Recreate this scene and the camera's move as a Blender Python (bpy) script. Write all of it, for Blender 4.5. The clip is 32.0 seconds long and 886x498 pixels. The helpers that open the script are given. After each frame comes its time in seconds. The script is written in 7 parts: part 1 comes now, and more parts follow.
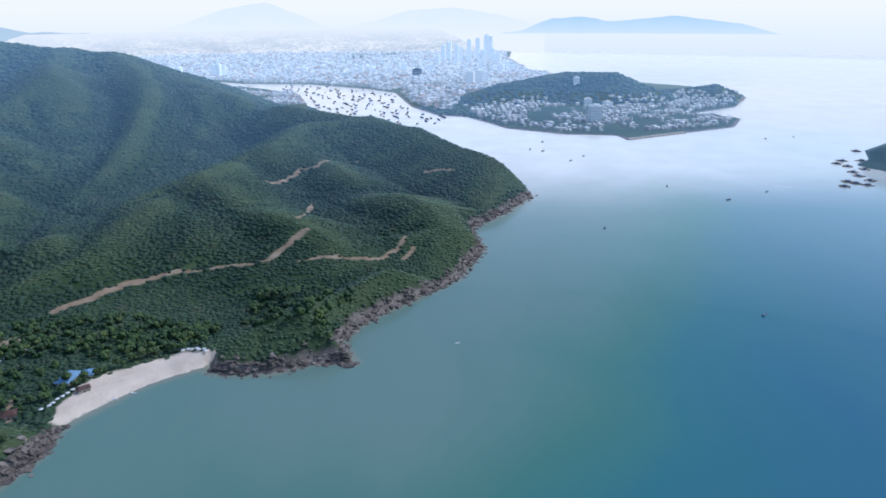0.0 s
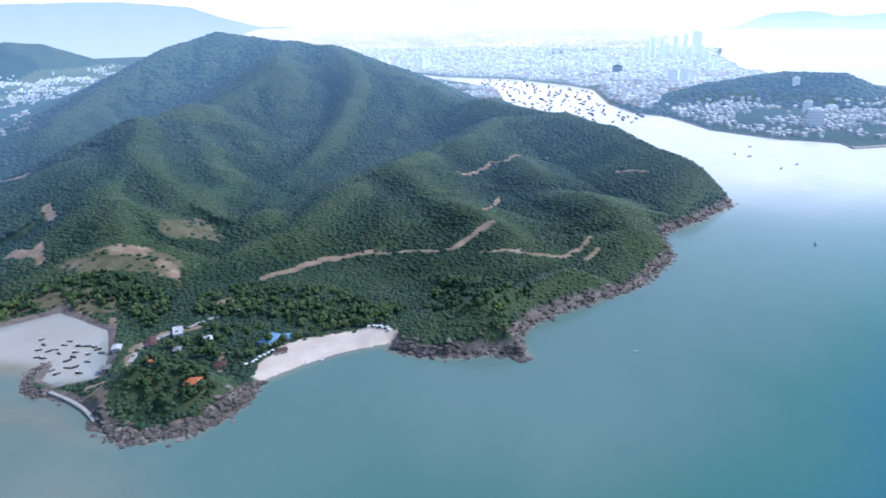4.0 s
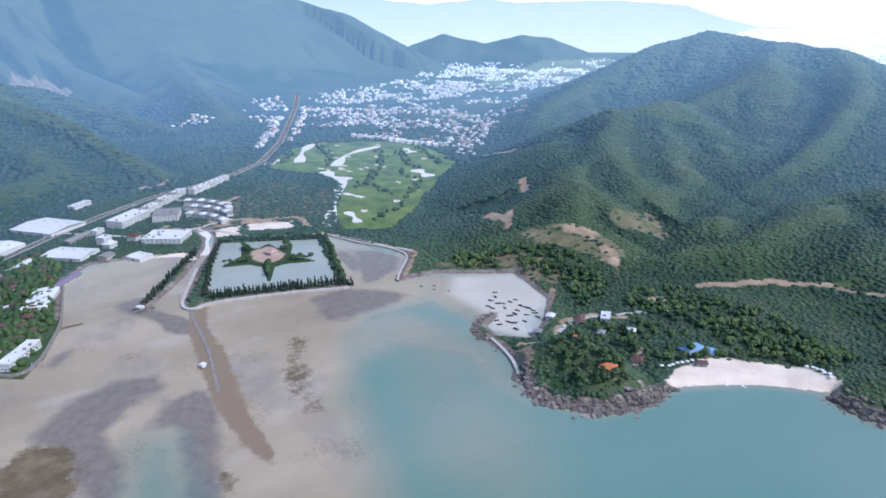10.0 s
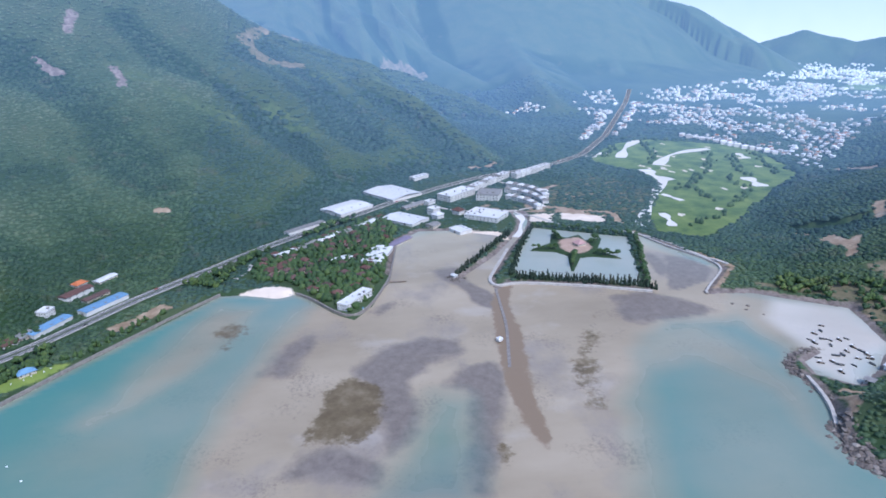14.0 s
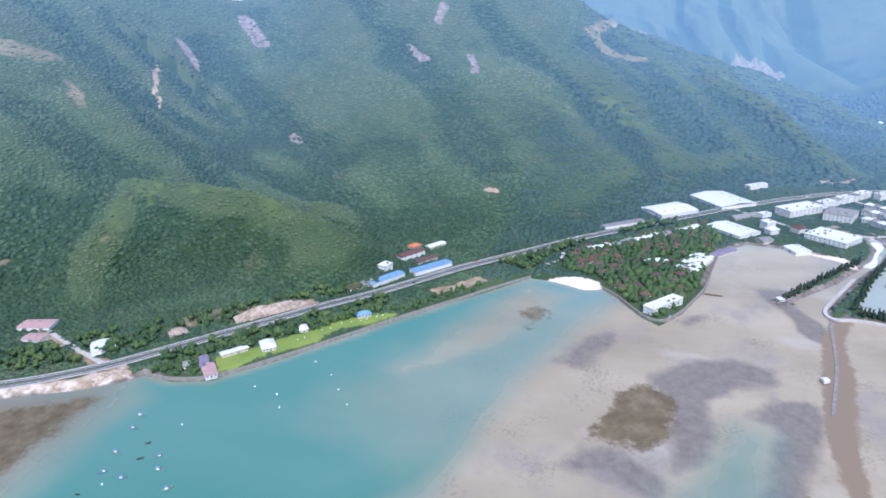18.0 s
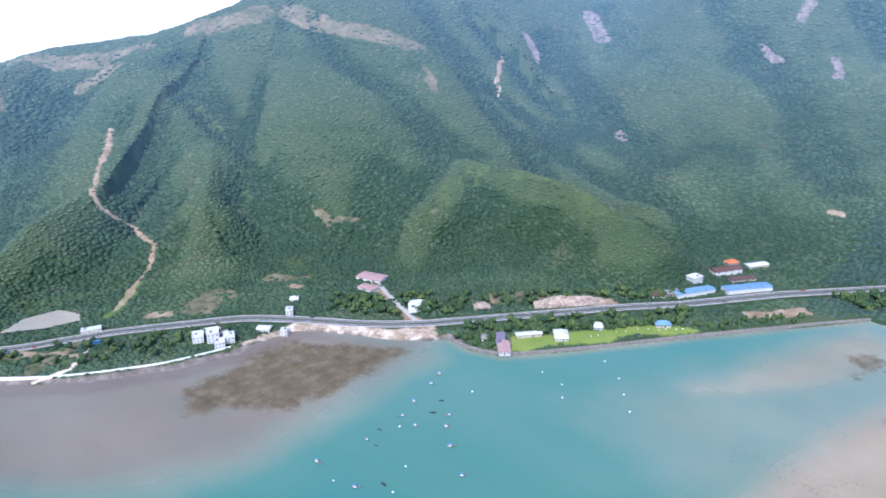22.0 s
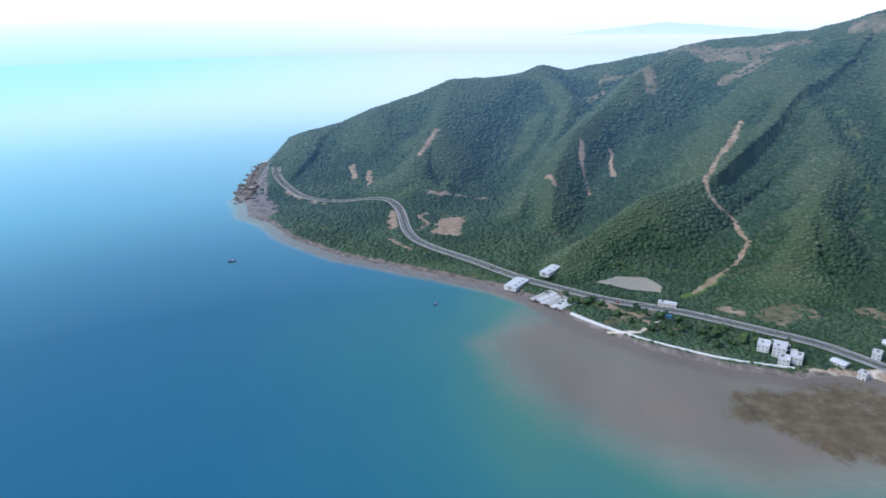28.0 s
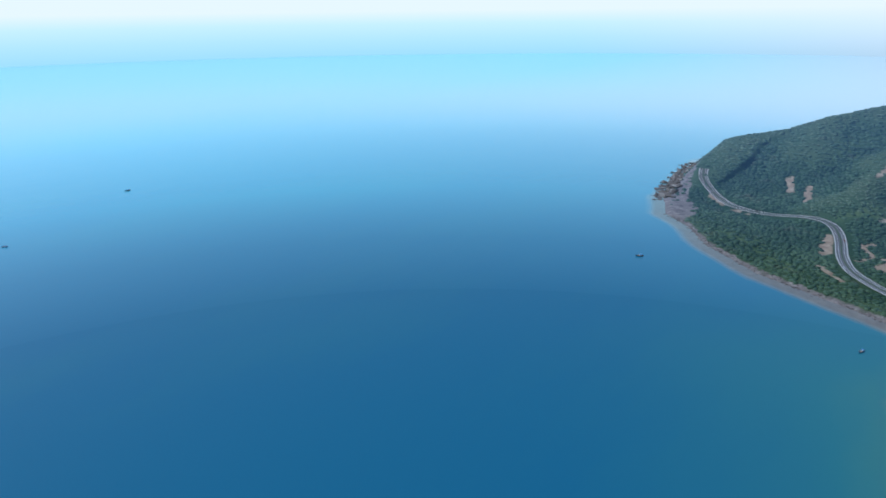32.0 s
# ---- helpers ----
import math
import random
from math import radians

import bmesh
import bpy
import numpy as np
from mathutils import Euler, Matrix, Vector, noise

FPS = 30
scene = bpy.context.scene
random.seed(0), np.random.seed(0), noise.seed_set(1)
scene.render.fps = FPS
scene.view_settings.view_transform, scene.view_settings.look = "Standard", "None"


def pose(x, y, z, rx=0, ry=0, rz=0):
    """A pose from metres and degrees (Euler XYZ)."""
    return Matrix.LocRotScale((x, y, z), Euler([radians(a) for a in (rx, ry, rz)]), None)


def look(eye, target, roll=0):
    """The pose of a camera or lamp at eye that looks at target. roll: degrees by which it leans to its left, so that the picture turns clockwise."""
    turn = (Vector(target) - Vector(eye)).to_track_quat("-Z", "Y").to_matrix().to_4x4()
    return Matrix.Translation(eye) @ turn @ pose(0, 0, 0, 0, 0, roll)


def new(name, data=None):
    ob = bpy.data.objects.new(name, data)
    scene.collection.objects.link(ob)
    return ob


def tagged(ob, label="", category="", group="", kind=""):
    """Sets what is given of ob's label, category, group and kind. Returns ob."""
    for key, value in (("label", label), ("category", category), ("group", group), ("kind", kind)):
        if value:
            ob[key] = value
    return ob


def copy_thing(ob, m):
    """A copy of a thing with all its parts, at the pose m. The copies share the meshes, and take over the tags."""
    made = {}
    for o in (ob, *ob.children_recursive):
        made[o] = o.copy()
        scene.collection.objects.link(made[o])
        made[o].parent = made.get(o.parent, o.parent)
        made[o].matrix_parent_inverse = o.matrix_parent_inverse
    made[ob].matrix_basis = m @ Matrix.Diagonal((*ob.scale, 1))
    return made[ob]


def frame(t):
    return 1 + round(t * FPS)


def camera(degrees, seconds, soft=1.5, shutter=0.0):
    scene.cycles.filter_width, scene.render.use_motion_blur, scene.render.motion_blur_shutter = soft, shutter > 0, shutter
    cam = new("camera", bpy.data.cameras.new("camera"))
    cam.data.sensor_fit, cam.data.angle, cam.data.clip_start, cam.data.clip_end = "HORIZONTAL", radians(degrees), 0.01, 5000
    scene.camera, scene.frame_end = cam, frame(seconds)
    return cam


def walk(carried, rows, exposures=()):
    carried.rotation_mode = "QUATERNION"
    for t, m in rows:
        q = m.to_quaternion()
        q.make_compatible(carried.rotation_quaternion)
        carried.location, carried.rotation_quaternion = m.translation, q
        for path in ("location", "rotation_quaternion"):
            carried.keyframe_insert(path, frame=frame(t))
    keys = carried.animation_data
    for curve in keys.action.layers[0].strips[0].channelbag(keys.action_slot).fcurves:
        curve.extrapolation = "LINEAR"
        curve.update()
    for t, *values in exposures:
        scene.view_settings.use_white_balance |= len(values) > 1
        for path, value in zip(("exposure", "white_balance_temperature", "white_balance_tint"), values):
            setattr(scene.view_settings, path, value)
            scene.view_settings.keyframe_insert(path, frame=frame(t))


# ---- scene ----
cam = camera(65.25, 32.0, 1.75)
# the camera: a drone that hangs over the bay and turns to its left
PATH = [
    (0.0, 70.54, 0.35, 0.00),
    (0.5, 70.50, 0.40, 1.60),
    (1.0, 70.44, 0.47, 3.26),
    (1.5, 70.38, 0.50, 4.81),
    (2.0, 70.33, 0.52, 6.57),
    (2.5, 70.23, 0.58, 8.55),
    (3.0, 70.25, 0.66, 10.99),
    (3.5, 70.29, 0.72, 13.53),
    (5.5, 70.48, 0.70, 22.31),
    (6.0, 70.52, 0.66, 25.07),
    (6.5, 70.48, 0.71, 28.69),
    (7.0, 70.52, 0.72, 32.29),
    (7.5, 70.59, 0.78, 35.97),
    (8.0, 70.65, 0.80, 39.52),
    (8.5, 70.71, 0.86, 43.15),
    (9.0, 70.73, 0.76, 46.70),
    (9.5, 70.70, 0.70, 50.24),
    (10.0, 70.67, 0.64, 53.32),
    (10.5, 70.65, 0.66, 56.52),
    (11.0, 70.60, 0.66, 59.67),
    (11.5, 70.55, 0.65, 62.81),
    (12.0, 70.53, 0.66, 66.35),
    (12.5, 70.52, 0.67, 69.69),
    (13.0, 70.49, 0.68, 73.08),
    (13.5, 70.46, 0.71, 76.37),
    (14.0, 70.47, 0.70, 79.80),
    (14.5, 70.44, 0.74, 83.09),
    (16.5, 70.46, 0.85, 96.59),
    (17.0, 70.43, 0.88, 100.06),
    (17.5, 70.36, 0.91, 103.36),
    (18.0, 70.32, 0.92, 106.78),
    (18.5, 70.28, 0.90, 110.06),
    (19.0, 70.26, 0.90, 113.45),
    (19.5, 70.28, 0.88, 116.66),
    (20.0, 70.33, 0.82, 119.91),
    (20.5, 70.36, 0.73, 123.27),
    (21.0, 70.35, 0.85, 126.45),
    (21.5, 70.39, 0.87, 129.90),
    (22.0, 70.41, 0.83, 133.34),
    (22.5, 70.44, 0.77, 136.86),
    (23.0, 70.49, 0.72, 140.36),
    (23.5, 70.59, 0.69, 144.18),
    (24.0, 70.64, 0.65, 147.82),
    (24.5, 70.68, 0.63, 151.68),
    (26.5, 70.72, 0.59, 168.57),
    (27.0, 70.72, 0.60, 173.44),
    (27.5, 70.72, 0.59, 177.99),
    (28.0, 70.69, 0.67, 182.21),
    (28.5, 70.61, 0.56, 186.46),
    (29.0, 70.60, 0.50, 190.80),
    (29.5, 70.61, 0.54, 194.77),
    (30.0, 70.71, 0.74, 198.97),
    (30.5, 70.63, 0.62, 203.29),
    (31.0, 70.66, 0.66, 207.57),
    (31.5, 70.73, 0.73, 212.09),
    (32.0, 70.75, 0.66, 217.00),
]
EYE = 300.0
walk(cam, [(t, pose(0, 0, EYE, rx, ry, rz)) for t, rx, ry, rz in PATH],
     [(0, 0.06, 5750, 13), (3, 0.30, 5600, 15), (6, 0.68, 5900, 17), (9, 0.70, 5950, 17), (11, 0.62, 5850, 18), (14, 0.68, 5750, 18), (17, 0.98, 5900, 18), (20, 1.10, 5850, 19), (24, 1.12, 5900, 19), (26, 0.78, 6000, 17), (28, 0.38, 5900, 13), (30, 0.12, 5550, 8), (32, 0.04, 5400, 6)])

# ---- light ----
world = bpy.data.worlds.new("sky")
scene.world = world
world.use_nodes = True
wn = world.node_tree
sky = wn.nodes.new("ShaderNodeTexSky")
sky.sky_type = "NISHITA"
sky.sun_disc = False
SUN_EL, SUN_AZ = radians(50), radians(65)   # azimuth clockwise from north (+y)
sky.sun_elevation, sky.sun_rotation = SUN_EL, SUN_AZ
sky.air_density, sky.dust_density, sky.ozone_density = 1.15, 0.5, 1.2
wn.nodes["Background"].inputs[1].default_value = 0.15
wn.links.new(sky.outputs[0], wn.nodes["Background"].inputs[0])
sun = new("sun", bpy.data.lights.new("sun", "SUN"))
sun.data.energy, sun.data.angle, sun.data.color = 2.2, radians(9), (1.0, 0.96, 0.9)
sun.matrix_world = look((0, 0, 0), (-math.sin(SUN_AZ) * math.cos(SUN_EL), -math.cos(SUN_AZ) * math.cos(SUN_EL), -math.sin(SUN_EL)))

# ---- the lie of the land, in metres; x east, y north, the camera over the origin ----
def hash01(ix, iy, seed):
    h = (ix.astype(np.int64) * 374761393 + iy.astype(np.int64) * 668265263 + seed * 974634797) & 0xFFFFFFFF
    h = ((h ^ (h >> 13)) * 1274126177) & 0xFFFFFFFF
    return ((h ^ (h >> 16)) & 0xFFFF) / 65535.0


def vnoise(x, y, seed=0):
    """Smooth value noise between -1 and 1."""
    ix, iy = np.floor(x), np.floor(y)
    fx, fy = x - ix, y - iy
    fx, fy = fx * fx * (3 - 2 * fx), fy * fy * (3 - 2 * fy)
    a, b = hash01(ix, iy, seed), hash01(ix + 1, iy, seed)
    c, d = hash01(ix, iy + 1, seed), hash01(ix + 1, iy + 1, seed)
    return 2 * ((a * (1 - fx) + b * fx) * (1 - fy) + (c * (1 - fx) + d * fx) * fy) - 1


def fbm(x, y, size, octaves=4, seed=0):
    out, amp, tot = 0.0, 1.0, 0.0
    for k in range(octaves):
        out = out + amp * vnoise(x / size + 17.3 * k, y / size - 9.1 * k, seed + k)
        tot, amp, size = tot + amp, amp * 0.5, size * 0.5
    return out / tot


def smooth(a, b, v):
    u = np.clip((v - a) / (b - a), 0, 1)
    return u * u * (3 - 2 * u)


def seg_dist(x, y, p, q):
    """Distance to the stretch from p to q, and how far along it the nearest point is."""
    dx, dy = q[0] - p[0], q[1] - p[1]
    u = np.clip(((x - p[0]) * dx + (y - p[1]) * dy) / (dx * dx + dy * dy + 1e-9), 0, 1)
    return np.hypot(x - p[0] - u * dx, y - p[1] - u * dy), u


def line_dist(x, y, line):
    d = np.full(np.shape(x), 1e9)
    for p, q in zip(line[:-1], line[1:]):
        d = np.minimum(d, seg_dist(x, y, p, q)[0])
    return d


def poly_dist(x, y, poly):
    """Signed distance to a closed outline, positive inside."""
    d = line_dist(x, y, poly + poly[:1])
    inside = np.zeros(np.shape(x), bool)
    for p, q in zip(poly, poly[1:] + poly[:1]):
        if p[1] != q[1]:
            cross = ((p[1] > y) != (q[1] > y)) & (x < (q[0] - p[0]) * (y - p[1]) / (q[1] - p[1]) + p[0])
            inside ^= cross
    return np.where(inside, d, -d)


SHORE_CAPE = [(146, 1115), (76, 987), (35, 936), (49, 845), (13, 744), (-29, 693), (-72, 645), (-91, 615), (-100, 582), (-82, 548), (-112, 549), (-150, 531), (-173, 528), (-204, 533)]
SHORE_BEACH = [(-207, 547), (-220, 537), (-234, 526), (-250, 511), (-264, 494), (-277, 476), (-289, 456)]
SHORE_HEAD = [(-292, 439), (-288, 413), (-303, 372), (-331, 356), (-353, 350), (-385, 366), (-417, 383), (-450, 386), (-470, 381), (-489, 400), (-496, 428), (-488, 430), (-475, 404), (-454, 400), (-430, 420)]
SHORE_POND = [(-448, 455), (-488, 500), (-530, 512), (-566, 523), (-622, 450), (-630, 415), (-629, 399), (-636, 400), (-695, 458), (-730, 454), (-779, 430), (-833, 416)]
SHORE_DIKE = [(-646, 345), (-675, 284), (-703, 201), (-689, 181), (-709, 177), (-813, 229), (-880, 270), (-930, 290), (-970, 290), (-972, 278), (-930, 278), (-885, 262), (-800, 208), (-734, 152), (-722, 138), (-740, 136), (-809, 190), (-868, 236)]
SHORE_LAGOON = [(-883, 213), (-907, 174), (-912, 125), (-876, 91), (-866, 89), (-741, 67), (-672, 41), (-641, 21), (-657, 4), (-707, -26), (-719, -40), (-712, -58), (-729, -96), (-732, -121)]
SHORE_WALL = [(-644, -189), (-594, -227), (-496, -296), (-436, -343), (-425, -374), (-428, -403), (-416, -412), (-392, -442), (-365, -498), (-347, -526), (-315, -532), (-283, -527), (-266, -531)]
SHORE_SOUTH = [(-226, -543), (-166, -578), (-130, -611), (-102, -644), (-72, -689), (-35, -724), (36, -764), (100, -796), (163, -827), (241, -894), (296, -969), (339, -1006), (376, -1099), (395, -1233), (413, -1405)]
BACK_SOUTH = [(330, -1650), (0, -1850), (-500, -1950), (-1100, -1950), (-4950, -2500), (-4950, 4950), (-1100, 2960)]
RIVER_SOUTH = [(-986, 2907), (-838, 2795), (-678, 2689), (-513, 2506), (-428, 2211), (-316, 1996), (-223, 1891), (-173, 1763), (-120, 1560), (0, 1400), (70, 1250), (125, 1165)]
LAND = SHORE_CAPE + SHORE_BEACH + SHORE_HEAD + SHORE_POND + SHORE_DIKE + SHORE_LAGOON + SHORE_WALL + SHORE_SOUTH + BACK_SOUTH + RIVER_SOUTH
CITY_LAND = [(-1048, 3023), (-815, 2876), (-533, 2839), (-288, 2668), (-173, 2538), (-97, 2171), (-25, 2016), (71, 1959), (165, 1768), (295, 1682), (415, 1662), (427, 1603), (586, 1688), (744, 1773), (814, 1909),
             (727, 2018), (885, 2128), (1017, 2366), (1036, 2561), (967, 2655), (817, 2802), (497, 3199), (416, 3373), (376, 4130), (470, 4950), (-4950, 4950)]
STAR_POND = [(-894, 284), (-826, 400), (-660, 342), (-689, 276), (-727, 211), (-749, 212)]
ROAD_POND = [(-141, -731), (-168, -749), (-201, -746), (-212, -719), (-206, -702), (-176, -709)]
STAR_ISLE = [(-801, 254), (-822, 289), (-858, 302), (-836, 314), (-846, 335), (-820, 335), (-829, 360), (-793, 340), (-773, 341), (-750, 354), (-764, 323), (-763, 305), (-721, 281), (-771, 295), (-790, 284)]

# ridge lines: foot width per metre of height, least width, then x, y, height
RIDGES = [
    (2.3, 60, [(-1211, 1193, 54), (-1310, 1445, 107), (-1311, 1641, 150), (-1306, 1832, 195), (-1261, 1923, 220), (-1187, 1970, 206), (-1055, 1987, 185), (-903, 1951, 177), (-754, 1853, 147), (-557, 1712, 106), (-436, 1591, 97), (-338, 1513, 92), (-164, 1441, 76), (-54, 1349, 71), (39, 1229, 65), (92, 1146, 56), (116, 1112, 39)]),
    (2.4, 60, [(-1032, 1943, 187), (-846, 1532, 162), (-850, 1400, 122), (-858, 1290, 99), (-840, 1180, 114), (-818, 1010, 113), (-814, 882, 80), (-847, 821, 52), (-862, 761, 30)]),
    (2.2, 50, [(-818, 1010, 115), (-735, 845, 93), (-658, 726, 65), (-600, 644, 40)]),
    (2.2, 50, [(-882, 1906, 180), (-659, 1621, 152), (-600, 1320, 87), (-544, 1013, 47), (-498, 821, 33)]),
    (2.6, 50, [(-485, 690, 8), (-442, 784, 22), (-370, 983, 59), (-318, 1178, 64), (-286, 1391, 73), (-162, 1431, 76)]),
    (2.8, 50, [(-358, 998, 61), (-282, 907, 46), (-197, 858, 41), (-139, 788, 32)]),
    (2.8, 50, [(-210, 1181, 42), (-109, 1044, 35), (-31, 929, 40), (0, 860, 28), (-48, 829, 24)]),
    (1.5, 40, [(-200, 566, 8), (-172, 582, 17), (-129, 600, 31), (-98, 643, 27), (-63, 697, 28)]),
    (0.6, 30, [(-364, 390, 24), (-350, 402, 27), (-324, 402, 19)]),
    (2.0, 60, [(380, -1275, 40), (349, -1289, 58), (290, -1310, 79), (231, -1331, 93), (175, -1350, 116), (122, -1387, 131), (39, -1449, 151), (-160, -1491, 178), (-206, -1486, 169), (-453, -1409, 229), (-594, -1301, 250), (-689, -1242, 281), (-798, -1210, 316), (-926, -1180, 351), (-1146, -1187, 378), (-1443, -899, 303), (-1647, -842, 357), (-2037, -511, 342), (-2281, -295, 299)]),
    (1.9, 50, [(39, -1449, 151), (75, -1248, 90), (106, -1115, 44)]),
    (1.8, 60, [(-1799, -610, 533), (-2236, -541, 436), (-2289, -229, 228), (-2700, 14, 247), (-2581, 315, 186), (-2241, 518, 55)]),
    (2.0, 60, [(-3180, -356, 637), (-3471, 452, 544), (-3389, 874, 641), (-3367, 1273, 458), (-3242, 1565, 328), (-3079, 1664, 275), (-2914, 1752, 174), (-2759, 1810, 132)]),
    (1.9, 60, [(-3367, 1273, 458), (-2779, 1131, 195), (-2380, 1047, 70)]),
    (1.9, 60, [(-3247, 587, 467), (-2817, 688, 248), (-2298, 691, 114), (-1890, 656, 40)]),
    (1.9, 60, [(-3278, 2113, 66), (-3210, 2215, 109), (-3123, 2336, 157), (-2992, 2502, 107), (-2858, 2654, 149), (-2757, 2758, 135), (-2587, 2918, 43)]),
    (1.6, 50, [(28, 2300, 8), (178, 2343, 49), (405, 2366, 82), (566, 2332, 84), (679, 2323, 39)]),
    (1.6, 30, [(788, 2372, 27), (904, 2331, 45), (963, 2307, 20)]),
    (1.22, 30, [(-548, -1255, 211), (-438, -1107, 131), (-340, -972, 72), (-236, -900, 59), (-165, -834, 33), (-123, -770, 18)]),
    (1.55, 50, [(-554, -1242, 202), (-530, -1076, 166), (-507, -942, 120), (-435, -845, 69), (-366, -745, 25), (-317, -685, 2)]),
    (1.22, 36, [(-775, -1214, 269), (-690, -1078, 166), (-626, -892, 81), (-576, -743, 32), (-525, -643, 6)]),
    (1.15, 30, [(-699, -1000, 134), (-733, -860, 112), (-743, -742, 86), (-750, -662, 80), (-760, -578, 78), (-749, -481, 72), (-717, -418, 61), (-698, -369, 57)]),
    (1.30, 24, [(-750, -662, 80), (-646, -627, 51), (-539, -578, 24)]),
    (1.15, 36, [(-920, -1185, 275), (-973, -1075, 246), (-993, -987, 218), (-977, -858, 158), (-946, -754, 112), (-912, -632, 79), (-877, -520, 59), (-830, -441, 49)]),
    (1.08, 36, [(-1344, -1040, 295), (-1258, -922, 215), (-1176, -814, 145), (-1113, -710, 98), (-1033, -571, 45), (-954, -438, 9), (-885, -345, -5)]),
    (1.22, 36, [(-1467, -859, 289), (-1380, -728, 199), (-1259, -590, 112), (-1127, -441, 37), (-1025, -342, 2)]),
    (1.08, 36, [(-1521, -496, 264), (-1433, -370, 201), (-1357, -250, 147), (-1273, -135, 102), (-1224, -54, 59), (-1149, 36, 12)]),
    (1.08, 36, [(-1708, -380, 271), (-1547, -198, 174), (-1437, -95, 112), (-1330, 1, 63), (-1224, 60, 5)]),
    (1.08, 30, [(-1879, -283, 234), (-1784, -152, 195), (-1699, -43, 160), (-1640, 34, 131), (-1596, 109, 143), (-1527, 202, 108), (-1424, 272, 55), (-1322, 321, 15)]),
    (1.15, 36, [(-2140, -212, 204), (-2098, -95, 222), (-2050, 15, 184), (-1996, 122, 139), (-1985, 248, 114), (-1945, 370, 68), (-1840, 474, 18)]),
    (1.22, 30, [(-146, -1473, 180), (-180, -1328, 135), (-147, -1211, 86), (-107, -1085, 43), (-64, -978, 17)]),
    (1.22, 30, [(5, -1480, 147), (0, -1330, 91), (26, -1190, 46), (54, -1069, 19)]),
    (1.15, 30, [(-410, -1380, 216), (-315, -1323, 187), (-232, -1238, 141), (-171, -1137, 96), (-132, -1032, 51), (-112, -933, 22)]),
]
VALLEY_FLOOR = [(-800, -160), (-960, -35), (-1060, 15), (-1150, 90), (-1232, 172), (-1260, 300), (-1100, 400), (-900, 300), (-880, 200), (-800, 0)]
# gullies: depth, half width, line down the slope
GULLIES = [
    (20, 49, [(-580, -1163), (-551, -1044), (-522, -934), (-489, -826), (-491, -754), (-477, -667), (-449, -588)]),
    (14, 39, [(-794, -1067), (-772, -970), (-765, -885), (-766, -804), (-758, -712)]),
    (21, 52, [(-1047, -1074), (-1006, -959), (-975, -845), (-948, -719), (-899, -599), (-866, -480)]),
    (18, 47, [(-401, -1226), (-323, -1125), (-252, -1019), (-181, -933), (-128, -860)]),
    (15, 47, [(-115, -1415), (-63, -1308), (-25, -1190), (-5, -1060)]),
    (5, 40, [(-454, -1121), (-395, -984), (-369, -864), (-330, -761)]),
    (18, 47, [(-1228, -861), (-1133, -735), (-1041, -598), (-966, -484)]),
    (16, 52, [(-1433, -617), (-1281, -456), (-1145, -323), (-1030, -251)]),
    (16, 44, [(-1460, -342), (-1356, -197), (-1257, -85), (-1140, 17)]),
    (16, 44, [(-1554, -132), (-1400, -13), (-1268, 63)]),
    (18, 52, [(-1657, -94), (-1530, 5), (-1419, 58), (-1317, 96)]),
    (11, 34, [(-933, -817), (-887, -683), (-832, -554), (-788, -434)]),
    (12, 39, [(-259, -1233), (-232, -1137), (-190, -1043)]),
    (12, 39, [(-638, -717), (-571, -669), (-520, -595)]),
    (24, 47, [(-389, 1428), (-467, 1245), (-510, 1130), (-528, 988), (-526, 874)]),
    (16, 36, [(-740, 1129), (-632, 1044), (-542, 946)]),
    (16, 36, [(-807, 1057), (-741, 982), (-634, 887)]),
    (27, 47, [(-765, 1585), (-670, 1420), (-615, 1224), (-565, 1059)]),
    (24, 47, [(-652, 1678), (-567, 1518), (-532, 1317), (-503, 1166)]),
    (15, 34, [(-857, 937), (-753, 842), (-648, 762)]),
    (16, 36, [(-323, 1135), (-240, 1073), (-145, 1060), (-66, 1038)]),
    (14, 31, [(-388, 965), (-305, 910), (-237, 827)]),
    (14, 31, [(-204, 1030), (-133, 951), (-86, 916)]),
    (21, 47, [(-402, 1703), (-417, 1524), (-459, 1386)]),
]


def land_dist(x, y):
    sd = np.maximum(poly_dist(x, y, LAND), poly_dist(x, y, CITY_LAND))
    return sd + 3.0 * fbm(x, y, 40, 3, 5) * smooth(20, 120, np.abs(sd) + 60)


